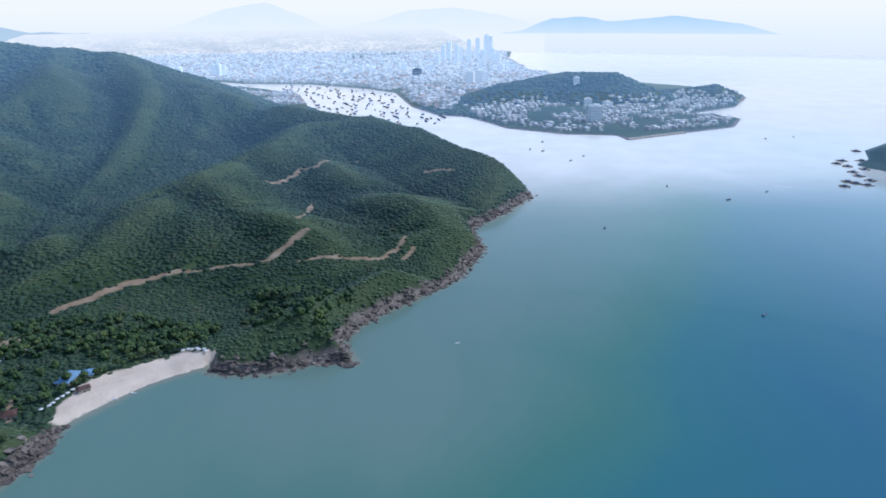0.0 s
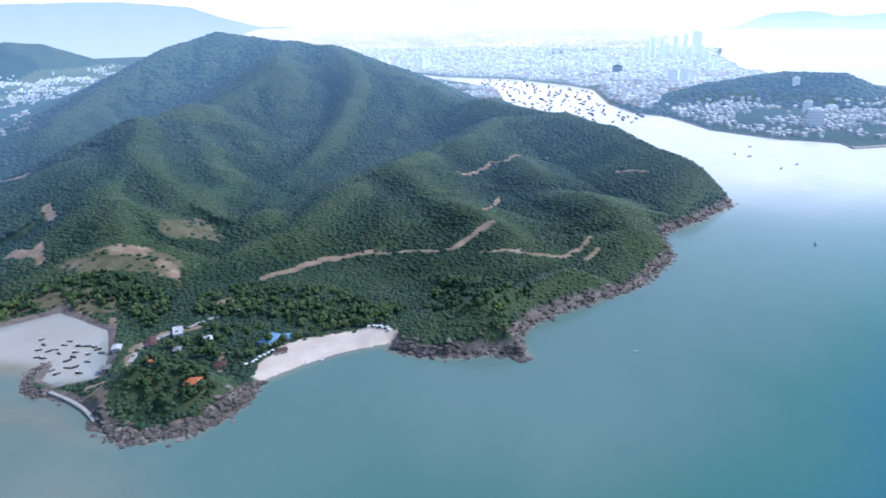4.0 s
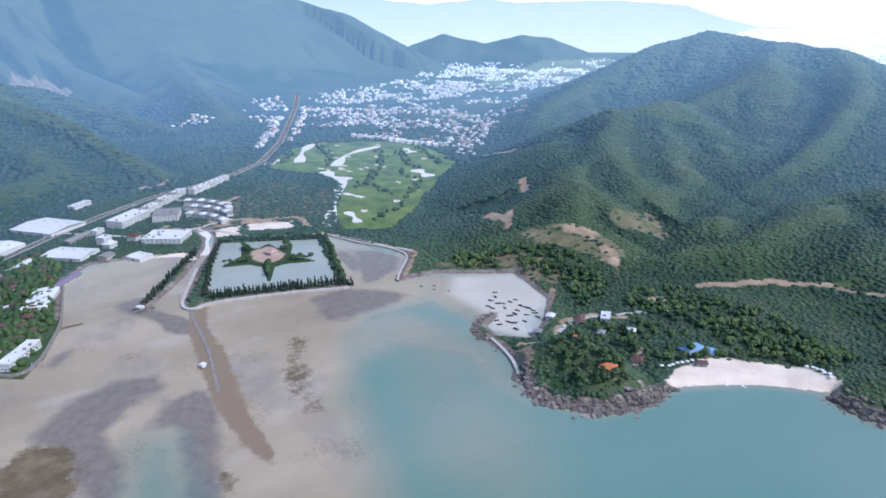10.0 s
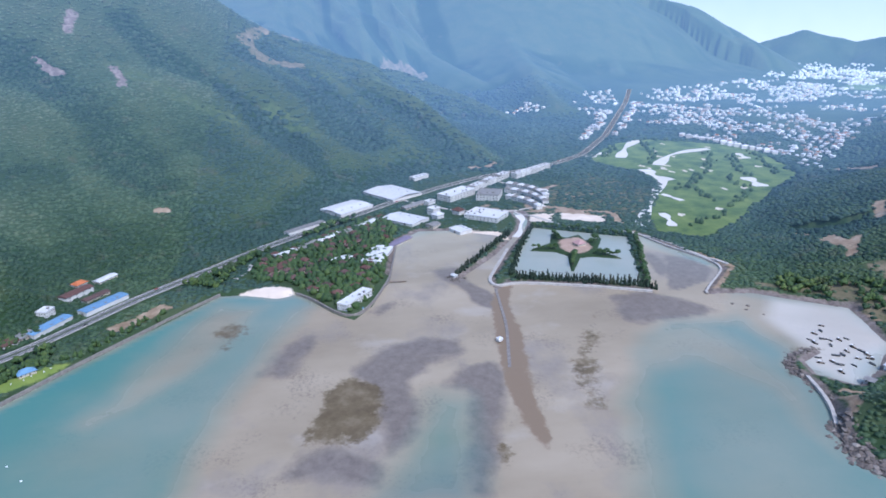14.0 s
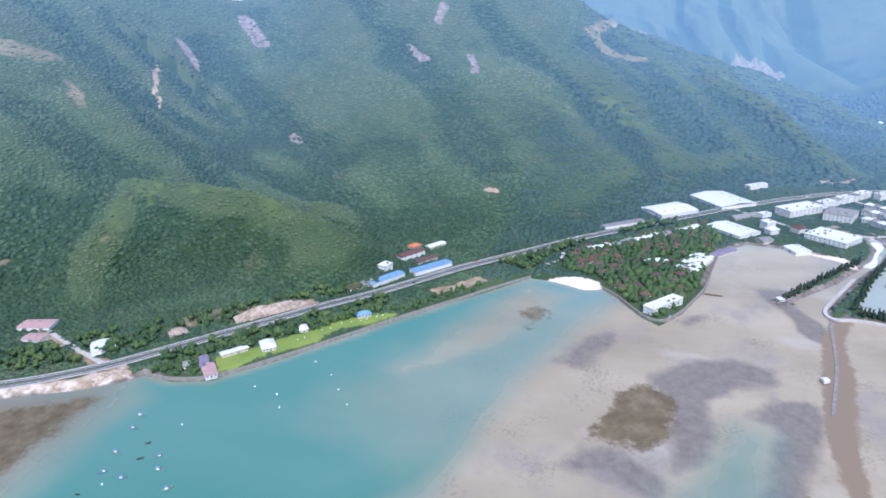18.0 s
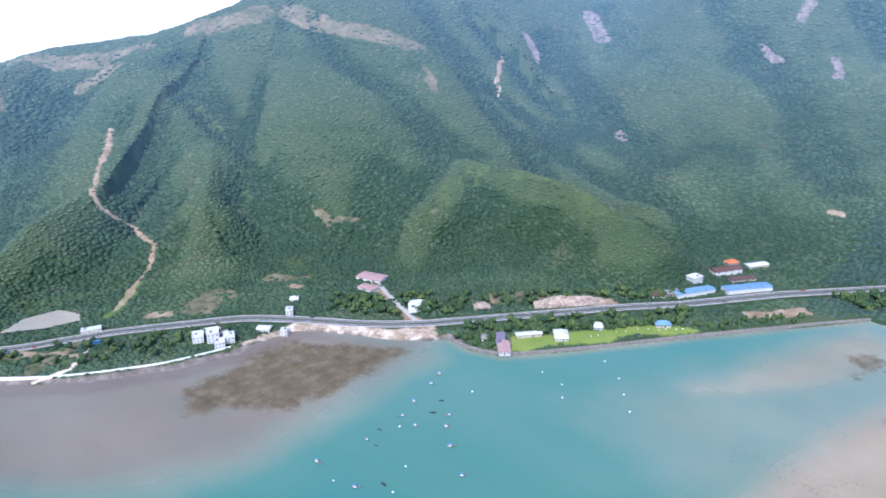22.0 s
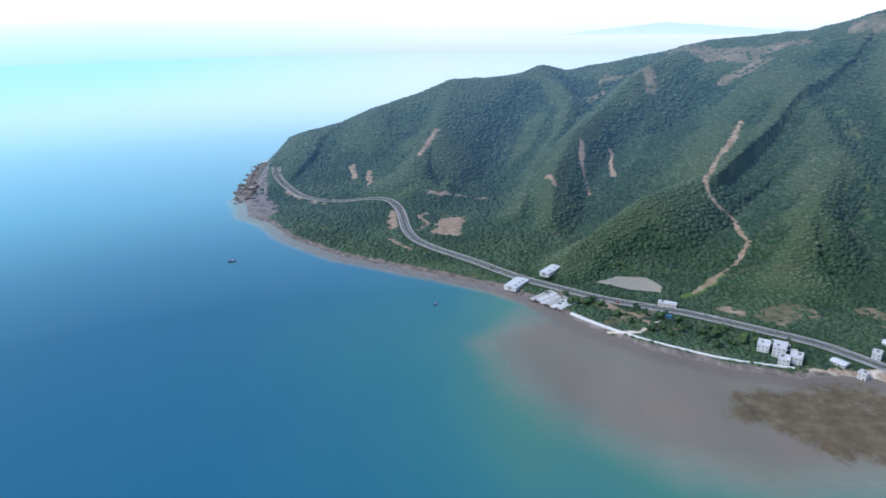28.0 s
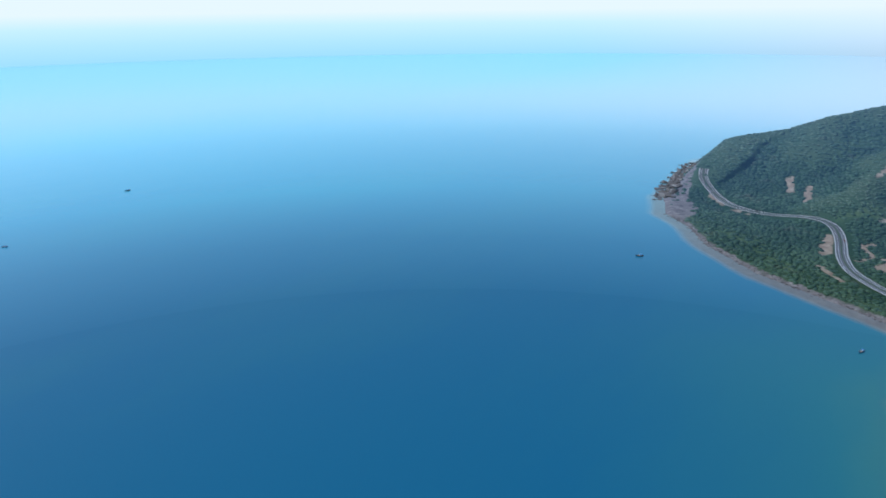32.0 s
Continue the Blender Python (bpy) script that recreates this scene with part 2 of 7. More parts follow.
def relief(x, y, sd=None):
    """Height of the ground at x, y (arrays)."""
    if sd is None:
        sd = land_dist(x, y)
    wx = x + 20 * fbm(x, y, 190, 2, 11)
    wy = y + 20 * fbm(x, y, 190, 2, 21)
    total = np.zeros(np.shape(x))
    for n, (k, w0, line) in enumerate(RIDGES):
        reach = 1.5 * max(k * p[2] + w0 for p in line)
        near = np.flatnonzero((wx > min(p[0] for p in line) - reach) & (wx < max(p[0] for p in line) + reach) & (wy > min(p[1] for p in line) - reach) & (wy < max(p[1] for p in line) + reach))
        if not len(near):
            continue
        nx, ny = wx[near], wy[near]
        best, dist, along, run = np.zeros(len(near)), np.full(len(near), 1e6), np.zeros(len(near)), 0.0
        wide = np.ones(len(near))
        for p, q in zip(line[:-1], line[1:]):
            d, u = seg_dist(nx, ny, p, q)
            h = p[2] + u * (q[2] - p[2])
            w = k * h + w0
            better = h * (1 - d / w) > best * (1 - dist / wide)
            length = math.hypot(q[0] - p[0], q[1] - p[1])
            best, dist, wide = np.where(better, h, best), np.where(better, d, dist), np.where(better, w, wide)
            along = np.where(better, run + u * length, along)
            run += length
        # rounded crests; spurs and gullies run down from them
        spur = fbm(along * 1.0 + 31.7 * n, dist * 0.22 + 90 * n, 105, 3, 31 + n)
        u = dist / wide
        u = 1.07 * u * u / (u + 0.07)
        total[near] += (best * np.clip(1 - u * (1 - 0.34 * spur * smooth(0.02, 0.45, u) * smooth(1.0, 0.7, u)), 0, 1) ** 1.25) ** 16
    hill = total ** (1 / 16)
    for deep, wide, line in GULLIES:
        reach = 2.6 * wide
        near = np.flatnonzero((x > min(p[0] for p in line) - reach) & (x < max(p[0] for p in line) + reach) & (y > min(p[1] for p in line) - reach) & (y < max(p[1] for p in line) + reach))
        if len(near):
            d = line_dist(wx[near] * 0.5 + x[near] * 0.5, wy[near] * 0.5 + y[near] * 0.5, line)
            hill[near] -= np.minimum(deep * np.exp(-(d / wide) ** 2), 0.5 * hill[near])
    hill = hill + (3.6 * fbm(x, y, 70, 4, 41) + 1.0 * fbm(x, y, 17, 2, 43)) * smooth(4, 60, hill)
    hill = hill * smooth(0, 75, -poly_dist(x, y, VALLEY_FLOOR))
    flat = 3.2 * smooth(-2, 10, sd) + 0.25 * fbm(x, y, 60, 2, 51)
    z = flat + np.minimum(hill, np.maximum(0, 1.1 * sd + 1))
    return np.where(sd > 0, np.maximum(z, np.minimum(0.25 * sd, 1.5)), np.maximum(0.14 * sd, -6.0))


# ---- materials ----
class Nodes:
    """Short names for building a node material."""

    def __init__(self, name):
        self.mat = bpy.data.materials.new(name)
        self.mat.use_nodes = True
        self.t = self.mat.node_tree
        self.bsdf = self.t.nodes["Principled BSDF"]
        self.pos = self.t.nodes.new("ShaderNodeNewGeometry").outputs["Position"]

    def put(self, socket, value):
        if isinstance(value, bpy.types.NodeSocket):
            self.t.links.new(value, socket)
        elif isinstance(value, tuple) and len(value) == 3 and socket.type == "RGBA":
            socket.default_value = (*value, 1)
        else:
            socket.default_value = value

    def set(self, **kw):
        for key, value in kw.items():
            self.put(self.bsdf.inputs[key.replace("_", " ")], value)
        return self

    def noise(self, metres, detail=4, rough=0.55, stretch=None, seed=0.0):
        m = self.t.nodes.new("ShaderNodeMapping")
        self.t.links.new(self.pos, m.inputs[0])
        m.inputs[1].default_value = (seed, seed * 0.7, 0)
        m.inputs[3].default_value = stretch or (1, 1, 1)
        n = self.t.nodes.new("ShaderNodeTexNoise")
        n.inputs["Scale"].default_value, n.inputs["Detail"].default_value, n.inputs["Roughness"].default_value = 1 / metres, detail, rough
        self.t.links.new(m.outputs[0], n.inputs[0])
        return n.outputs[0]

    def cells(self, metres, randomness=1.0):
        n = self.t.nodes.new("ShaderNodeTexVoronoi")
        n.inputs["Scale"].default_value, n.inputs["Randomness"].default_value = 1 / metres, randomness
        self.t.links.new(self.pos, n.inputs[0])
        return n.outputs

    def attr(self, name):
        n = self.t.nodes.new("ShaderNodeAttribute")
        n.attribute_name = name
        return n.outputs["Fac"]

    def z(self):
        n = self.t.nodes.new("ShaderNodeSeparateXYZ")
        self.t.links.new(self.pos, n.inputs[0])
        return n.outputs

    def math(self, op, a, b=0.0):
        n = self.t.nodes.new("ShaderNodeMath")
        n.operation = op
        self.put(n.inputs[0], a)
        self.put(n.inputs[1], b)
        return n.outputs[0]

    def span(self, value, a, b, lo=0.0, hi=1.0):
        n = self.t.nodes.new("ShaderNodeMapRange")
        self.put(n.inputs[0], value)
        for i, v in enumerate((a, b, lo, hi)):
            n.inputs[i + 1].default_value = v
        return n.outputs[0]

    def ramp(self, fac, *stops):
        n = self.t.nodes.new("ShaderNodeValToRGB")
        e = n.color_ramp.elements
        while len(e) < len(stops):
            e.new(0.5)
        for el, (at, col) in zip(e, stops):
            el.position, el.color = at, (*col, 1)
        self.put(n.inputs[0], fac)
        return n.outputs[0]

    def mix(self, fac, a, b, blend="MIX"):
        n = self.t.nodes.new("ShaderNodeMix")
        n.data_type, n.blend_type = "RGBA", blend
        self.put(n.inputs[0], fac)
        self.put(n.inputs[6], a)
        self.put(n.inputs[7], b)
        return n.outputs[2]

    def bump(self, height, metres, strength=1.0):
        n = self.t.nodes.new("ShaderNodeBump")
        n.inputs["Strength"].default_value, n.inputs["Distance"].default_value = strength, metres
        self.put(n.inputs["Height"], height)
        self.put(self.bsdf.inputs["Normal"], n.outputs[0])
        return self

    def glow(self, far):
        """Haze put into the emission, stronger with range: (range it begins, range it is full, colour in the south, in
        the north).
        """
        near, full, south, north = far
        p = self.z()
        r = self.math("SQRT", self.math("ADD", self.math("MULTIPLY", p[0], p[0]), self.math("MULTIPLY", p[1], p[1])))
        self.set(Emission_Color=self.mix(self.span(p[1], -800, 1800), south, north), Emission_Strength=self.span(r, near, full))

    def random(self, island=False):
        if island:
            return self.t.nodes.new("ShaderNodeNewGeometry").outputs["Random Per Island"]
        return self.t.nodes.new("ShaderNodeObjectInfo").outputs["Random"]


def plain(name, colour, rough=0.7, wear=0.25, metres=3.0, metal=0.0, own=0.0):
    """A painted or natural surface with grain and stains at two sizes; own: how far each thing differs."""
    n = Nodes(name)
    dark = tuple(c * (1 - wear) for c in colour)
    c = n.mix(n.span(n.noise(metres, 5), 0.35, 0.7), colour, dark)
    c = n.mix(n.span(n.noise(metres * 0.17, 3, seed=4.0), 0.5, 0.8, 0, 0.5), c, tuple(x * (1 - 0.6 * wear) for x in colour))
    if own:
        c = n.mix(1.0, c, n.ramp(n.random(), (0, (1 - own,) * 3), (1, (1.0,) * 3)), "MULTIPLY")
    n.set(Base_Color=c, Roughness=rough, Metallic=metal)
    n.bump(n.noise(metres * 0.1, 3), 0.02, 0.4)
    return n.mat


def water_material(name, still=False, far=False):
    n = Nodes(name)
    broad = n.noise(260, 5, 0.6, (1, 0.35, 1))
    deep = n.math("ADD", n.attr("deep"), n.span(broad, 0.3, 0.7, -0.12, 0.12))
    c = n.ramp(deep, (0.0, (0.135, 0.220, 0.190)), (0.28, (0.062, 0.182, 0.144)), (0.5, (0.034, 0.156, 0.170)), (1.0, (0.018, 0.118, 0.190)))
    shoal = n.math("ADD", n.attr("shoal"), n.span(n.noise(75, 6, 0.6), 0.25, 0.75, -0.09, 0.09))
    shoal = n.span(shoal, 0.08, 0.92)
    mud = n.ramp(n.noise(110, 6, 0.55, (1, 0.5, 1), seed=3.0), (0.3, (0.242, 0.198, 0.138)), (0.5, (0.312, 0.260, 0.186)), (0.72, (0.385, 0.325, 0.242)))
    mud = n.mix(n.span(n.math("MULTIPLY", n.noise(45, 3, 0.5, seed=6.0), n.noise(3.5, 5, 0.75, seed=2.0)), 0.30, 0.42, 0, 0.55), mud, (0.15, 0.12, 0.095))
    firm = n.span(n.attr("shoal"), 0.78, 0.95)
    mud = n.mix(n.math("MULTIPLY", firm, n.span(n.noise(130, 6, 0.6, (0.8, 1, 1), seed=11.0), 0.53, 0.62, 0, 0.6)), mud, n.ramp(n.noise(12, 5, 0.7), (0.3, (0.180, 0.160, 0.145)), (0.7, (0.250, 0.222, 0.202))))
    mud = n.mix(n.math("MULTIPLY", firm, n.span(n.noise(90, 5, 0.6, (1, 0.7, 1), seed=17.0), 0.56, 0.66, 0, 0.35)), mud, (0.43, 0.395, 0.35))
    dark = n.span(n.math("ADD", n.attr("dark"), n.span(n.noise(30, 6, 0.65, seed=21.0), 0.3, 0.7, -0.26, 0.26)), 0.2, 0.7)
    dark = n.math("MULTIPLY", dark, n.span(n.attr("dark"), 0.02, 0.2, 0.0, 0.9))
    mud = n.mix(dark, mud, n.ramp(n.noise(9, 5, 0.7), (0.3, (0.125, 0.105, 0.092)), (0.7, (0.20, 0.172, 0.15))))
    mud = n.mix(n.attr("turbid"), mud, n.ramp(n.noise(60, 4, 0.5, (1, 0.5, 1), seed=5.0), (0.3, (0.138, 0.116, 0.096)), (0.7, (0.180, 0.150, 0.124))))
    c = n.mix(shoal, c, mud)
    # Silt, and sky reflection painted as the same near-white colour.
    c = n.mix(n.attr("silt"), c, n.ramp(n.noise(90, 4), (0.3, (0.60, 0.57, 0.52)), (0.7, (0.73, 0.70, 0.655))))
    weed = n.span(n.math("ADD", n.attr("weed"), n.math("ADD", n.span(n.noise(34, 5, 0.65, (1, 0.6, 1), seed=8.0), 0.3, 0.7, -0.5, 0.5), n.span(n.noise(7, 4, 0.7, seed=3.0), 0.3, 0.7, -0.3, 0.3))), 0.3, 0.75, 0.0, 0.9)
    weed = n.math("MULTIPLY", weed, n.span(n.attr("weed"), 0.05, 0.35))
    c = n.mix(weed, c, n.ramp(n.noise(15, 6, 0.62), (0.3, (0.070, 0.050, 0.026)), (0.52, (0.122, 0.092, 0.050)), (0.75, (0.20, 0.158, 0.105))))
    c = n.mix(n.span(n.math("ADD", n.attr("brown"), n.span(n.noise(16, 5, 0.7, seed=8.0), 0.3, 0.7, -0.3, 0.3)), 0.35, 0.65), c, (0.21, 0.155, 0.105))
    n.set(Base_Color=c, Roughness=n.span(shoal, 0, 1, 0.14, 0.4), IOR=1.33, Specular_IOR_Level=n.span(shoal, 0, 1, 0.5, 0.13))
    if far:   # haze over the far sea, painted as emission by range
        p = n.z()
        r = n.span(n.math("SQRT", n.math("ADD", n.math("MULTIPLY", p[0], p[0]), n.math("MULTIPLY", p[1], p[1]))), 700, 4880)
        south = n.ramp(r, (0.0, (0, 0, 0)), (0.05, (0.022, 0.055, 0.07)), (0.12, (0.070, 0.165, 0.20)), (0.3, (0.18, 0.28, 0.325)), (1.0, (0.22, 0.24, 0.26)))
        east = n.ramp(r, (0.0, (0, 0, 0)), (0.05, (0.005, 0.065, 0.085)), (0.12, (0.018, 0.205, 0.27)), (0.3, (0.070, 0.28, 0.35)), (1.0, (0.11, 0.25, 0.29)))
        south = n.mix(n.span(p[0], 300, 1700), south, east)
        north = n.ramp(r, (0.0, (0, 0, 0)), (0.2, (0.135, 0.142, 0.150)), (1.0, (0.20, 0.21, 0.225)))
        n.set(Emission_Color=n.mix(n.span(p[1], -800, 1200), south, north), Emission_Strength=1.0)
    waves = n.math("ADD", n.noise(7, 4, 0.6, (1, 0.5, 1)), n.math("MULTIPLY", n.noise(26, 2, 0.5, (1, 0.4, 1), 5.0), 1.5))
    n.bump(waves, 0.5, 0.04 if still else 0.2)
    return n.mat


def ground_material(name="ground_cover", glow=None):
    n = Nodes(name)
    tint = n.noise(180, 4, 0.6)
    green = n.ramp(tint, (0.3, (0.024, 0.050, 0.021)), (0.5, (0.034, 0.063, 0.026)), (0.7, (0.048, 0.077, 0.030)))
    fine = n.noise(5, 4, 0.7)
    crest = n.ramp(n.noise(60, 4, 0.6, seed=2.0), (0.35, (0.046, 0.078, 0.036)), (0.65, (0.066, 0.092, 0.042)))
    green = n.mix(n.span(n.attr("lush"), 0.3, 0.62), crest, green)
    green = n.mix(n.span(n.attr("lush"), 0.62, 0.95, 0, 0.7), green, (0.016, 0.044, 0.016))
    green = n.mix(n.span(n.noise(38, 5, 0.65, seed=4.0), 0.60, 0.75, 0, 0.5), green, (0.105, 0.092, 0.050))
    green = n.mix(n.span(fine, 0.35, 0.7, 0.2, 0.0), green, (0.014, 0.034, 0.012))
    soil = n.ramp(n.noise(14, 5, 0.6, seed=7.0), (0.3, (0.20, 0.135, 0.085)), (0.55, (0.31, 0.23, 0.155)), (0.75, (0.43, 0.35, 0.26)))
    sand = n.ramp(n.noise(20, 4, seed=2.0), (0.3, (0.58, 0.475, 0.38)), (0.7, (0.71, 0.61, 0.50)))
    rock = n.ramp(n.noise(9, 5, 0.7, seed=9.0), (0.3, (0.085, 0.070, 0.062)), (0.55, (0.20, 0.165, 0.145)), (0.75, (0.34, 0.29, 0.25)))
    grass = n.ramp(n.noise(35, 4, seed=5.0), (0.32, (0.046, 0.088, 0.030)), (0.46, (0.092, 0.142, 0.040)), (0.68, (0.150, 0.200, 0.056)))
    plaza = n.ramp(n.noise(6, 4, seed=3.0), (0.3, (0.34, 0.235, 0.175)), (0.7, (0.43, 0.31, 0.24)))
    lawn = n.ramp(n.noise(22, 4, seed=3.0), (0.3, (0.135, 0.200, 0.040)), (0.7, (0.215, 0.265, 0.062)))
    mead = n.ramp(n.noise(25, 5, 0.6, seed=8.0), (0.3, (0.054, 0.092, 0.036)), (0.7, (0.098, 0.128, 0.050)))
    mead = n.ramp(n.noise(25, 5, 0.6, seed=8.0), (0.3, (0.054, 0.092, 0.036)), (0.7, (0.098, 0.128, 0.050)))
    dry = n.ramp(n.noise(30, 4, seed=6.0), (0.3, (0.10, 0.10, 0.048)), (0.5, (0.165, 0.14, 0.085)), (0.7, (0.235, 0.19, 0.125)))
    edge = n.span(n.noise(12, 6, 0.75, seed=1.0), 0.3, 0.7, -0.45, 0.45)
    c = green
    for name, col in (("grass", grass), ("lawn", lawn), ("plaza", plaza), ("mead", mead), ("dry", dry), ("soil", soil), ("rock", rock), ("sand", sand)):
        f = n.span(n.math("ADD", n.attr(name), n.math("MULTIPLY", edge, n.span(n.attr(name), 0.0, 0.3))), 0.3, 0.75)
        c = n.mix(f, c, col)
    n.set(Base_Color=c, Roughness=0.85, Specular_IOR_Level=0.2)
    n.bump(fine, 1.5, 0.6)
    # haze over the ground is painted as emission
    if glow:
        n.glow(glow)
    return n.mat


HAZE_GLOW = (850, 2400, (0.066, 0.128, 0.265), (0.075, 0.140, 0.245))   # haze painted as emission on hills and leaves
MAT_GROUND = ground_material("ground_cover", HAZE_GLOW)
MAT_SEA = water_material("sea_water")
MAT_POND = water_material("pond_water", True)


# ---- mesh helpers ----
def mesh_object(name, verts, faces, mat=None, parent=None, soft=False):
    me = bpy.data.meshes.new(name)
    me.from_pydata([tuple(v) for v in verts], [], faces)
    if mat:
        me.materials.append(mat)
    if soft:
        me.polygons.foreach_set("use_smooth", [True] * len(me.polygons))
    me.update()
    ob = new(name, me)
    ob.parent = parent
    return ob


def big_mesh(name, co, quads, mat, soft=True):
    """A large mesh from numpy arrays of points and of equal faces."""
    me = bpy.data.meshes.new(name)
    k = quads.shape[1]
    me.vertices.add(len(co))
    me.vertices.foreach_set("co", np.asarray(co, np.float32).ravel())
    me.loops.add(quads.size)
    me.loops.foreach_set("vertex_index", quads.astype(np.int32).ravel())
    me.polygons.add(len(quads))
    me.polygons.foreach_set("loop_start", np.arange(0, quads.size, k, dtype=np.int32))
    me.polygons.foreach_set("use_smooth", np.full(len(quads), soft))
    me.materials.append(mat)
    me.update(calc_edges=True)
    return new(name, me)


def put_attr(ob, name, values):
    a = ob.data.attributes.new(name, "FLOAT", "POINT")
    a.data.foreach_set("value", np.asarray(values, np.float32).ravel())


def fan_grid(az0, az1, step, r0, r1, growth):
    """Points on rays and rings about the bay; finer near, coarser far."""
    az = np.radians(np.arange(az0, az1 + step / 2, step))
    rr = [r0]
    while rr[-1] < r1:
        rr.append(min(r1, rr[-1] * growth))
    a, r = np.meshgrid(az, np.array(rr), indexing="ij")
    x, y = -np.sin(a) * r, np.cos(a) * r
    i = np.arange(a.size).reshape(a.shape)
    quads = np.stack([i[:-1, :-1], i[:-1, 1:], i[1:, 1:], i[1:, :-1]], -1).reshape(-1, 4)
    return x.ravel(), y.ravel(), quads


# ---- sea ----
SOUTH_FLAT = [(-10, -590), (-26, -540), (-50, -480), (-84, -436), (-129, -407), (-174, -389), (-215, -382), (-262, -388), (-318, -392), (-392, -392), (-435, -410), (-360, -540), (-250, -580), (-110, -660), (-60, -650)]
FLATS = [
    (40, 1.0, [(-514, 406), (-562, 393), (-565, 331), (-511, 281), (-428, 237), (-342, 194), (-254, 152), (-293, -141), (-385, -117), (-491, -95), (-595, -73), (-680, -33), (-730, 20), (-900, 90), (-930, 240), (-840, 420), (-640, 440)]),
    (30, 0.7, [(-708, -118), (-699, -57), (-568, -116), (-480, -187), (-491, -207), (-620, -165), (-669, -147)]),
    (44, 0.86, SOUTH_FLAT),
    (75, 0.34, [(-430, -260), (-560, -190), (-700, -110), (-720, 0), (-600, 60), (-420, 60), (-300, 150), (-330, -120)]),
    (55, 0.32, [(-560, 330), (-300, 195), (-190, 255), (-330, 340), (-480, 390)]),
    (34, 0.62, [(-576, 301), (-572, 363), (-511, 376), (-452, 377), (-403, 373), (-353, 347), (-385, 340), (-440, 340), (-490, 318), (-470, 260), (-400, 190), (-460, 200)]),
    (8, 1.0, [(-800, 396), (-755, 420), (-700, 453), (-660, 440), (-630, 400), (-645, 350), (-700, 370)]),
    (25, 0.85, [(-430, 420), (-490, 505), (-566, 523), (-630, 440), (-630, 380), (-500, 400), (-470, 395)]),
]
SWIM = [(-478, 76), (-476, 107), (-413, 92), (-359, 75), (-369, 21), (-398, 35), (-447, 62)]


def shoal_at(x, y):
    s = np.zeros(np.shape(x))
    x, y = x + 14 * fbm(x, y, 75, 3, 45), y + 14 * fbm(x, y, 75, 3, 47)
    for soft, most, poly in FLATS:
        s = np.maximum(s, most * smooth(-soft, soft, poly_dist(x, y, poly)))
    return s * (1 - 0.6 * smooth(-34, 30, poly_dist(x, y, SWIM)))


gx, gy, gq = fan_grid(-90, 270, 0.5, 250, 4950, 1.012)
sd = land_dist(gx, gy)
keep = sd < 25
gq = gq[keep[gq].any(1)]
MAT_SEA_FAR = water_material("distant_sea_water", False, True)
WEED = [(18, 1.0, [(-217, -499), (-197, -466), (-226, -450), (-254, -414), (-335, -410), (-388, -414), (-355, -470), (-327, -514), (-297, -517)]),
        (10, 1.0, [(-436, -28), (-427, 13), (-472, 36), (-508, 32), (-525, 9), (-505, -10)]),
        (12, 0.75, [(-660, -95), (-640, -115), (-600, -100), (-640, -75)]),
        (16, 0.62, [(-560, 230), (-600, 262), (-520, 232), (-440, 205), (-450, 190), (-520, 205)]),
        (8, 0.9, [(-412, 112), (-395, 104), (-385, 112), (-400, 122)]),
        (9, 0.9, [(-499, 411), (-491, 437), (-486, 414), (-473, 399), (-450, 399), (-457, 377)])]
BROWN = [(-562, 149), (-484, 137), (-434, 137), (-398, 143), (-411, 151), (-464, 155), (-570, 176), (-648, 183), (-760, 222), (-765, 212), (-650, 165)]
PALE_POND = [(-430, 420), (-490, 505), (-566, 523), (-600, 460), (-560, 425), (-500, 425), (-470, 400)]
DARK = [  # wetter, darker mud: softness, strength, outline
    (6, 0.95, [(-784, 396), (-749, 403), (-707, 395), (-685, 377), (-702, 376), (-742, 385)]),
    (6, 0.95, [(-749, 412), (-741, 438), (-698, 445), (-665, 421), (-648, 384), (-646, 365), (-690, 387)]),
    (8, 0.8, [(-635, 292), (-649, 328), (-608, 363), (-581, 371), (-577, 326), (-571, 299), (-585, 285)]),
    (8, 0.9, [(-764, 117), (-763, 151), (-715, 154), (-688, 171), (-636, 182), (-635, 169), (-657, 146), (-691, 147), (-729, 129)]),
    (12, 0.85, [(-540, 12), (-574, 40), (-588, 84), (-578, 114), (-550, 113), (-537, 85), (-514, 61), (-461, 62), (-421, 47), (-407, 29), (-488, 30), (-520, 15)]),
    (12, 0.85, [(-529, 109), (-531, 135), (-507, 144), (-427, 118), (-357, 92), (-362, 78), (-482, 105), (-497, 87)]),
    (14, 0.75, [(-426, -30), (-430, -11), (-407, 29), (-379, 22), (-401, -48)]),
    (8, 0.8, [(-624, 291), (-582, 304), (-586, 358), (-583, 390), (-628, 368), (-650, 338), (-647, 295)]),
    (12, 0.7, [(-547, -70), (-579, -58), (-612, -38), (-616, -16), (-586, -20), (-535, -43)]),
    (8, 0.85, [(-764, 116), (-768, 141), (-745, 155), (-728, 141), (-740, 120)]),
    (8, 0.7, [(-657, 38), (-683, 65), (-667, 71), (-645, 47)])]
span = np.hypot(gx, gy)
south_end = smooth(-250, -430, gy) * smooth(-420, -200, gx)
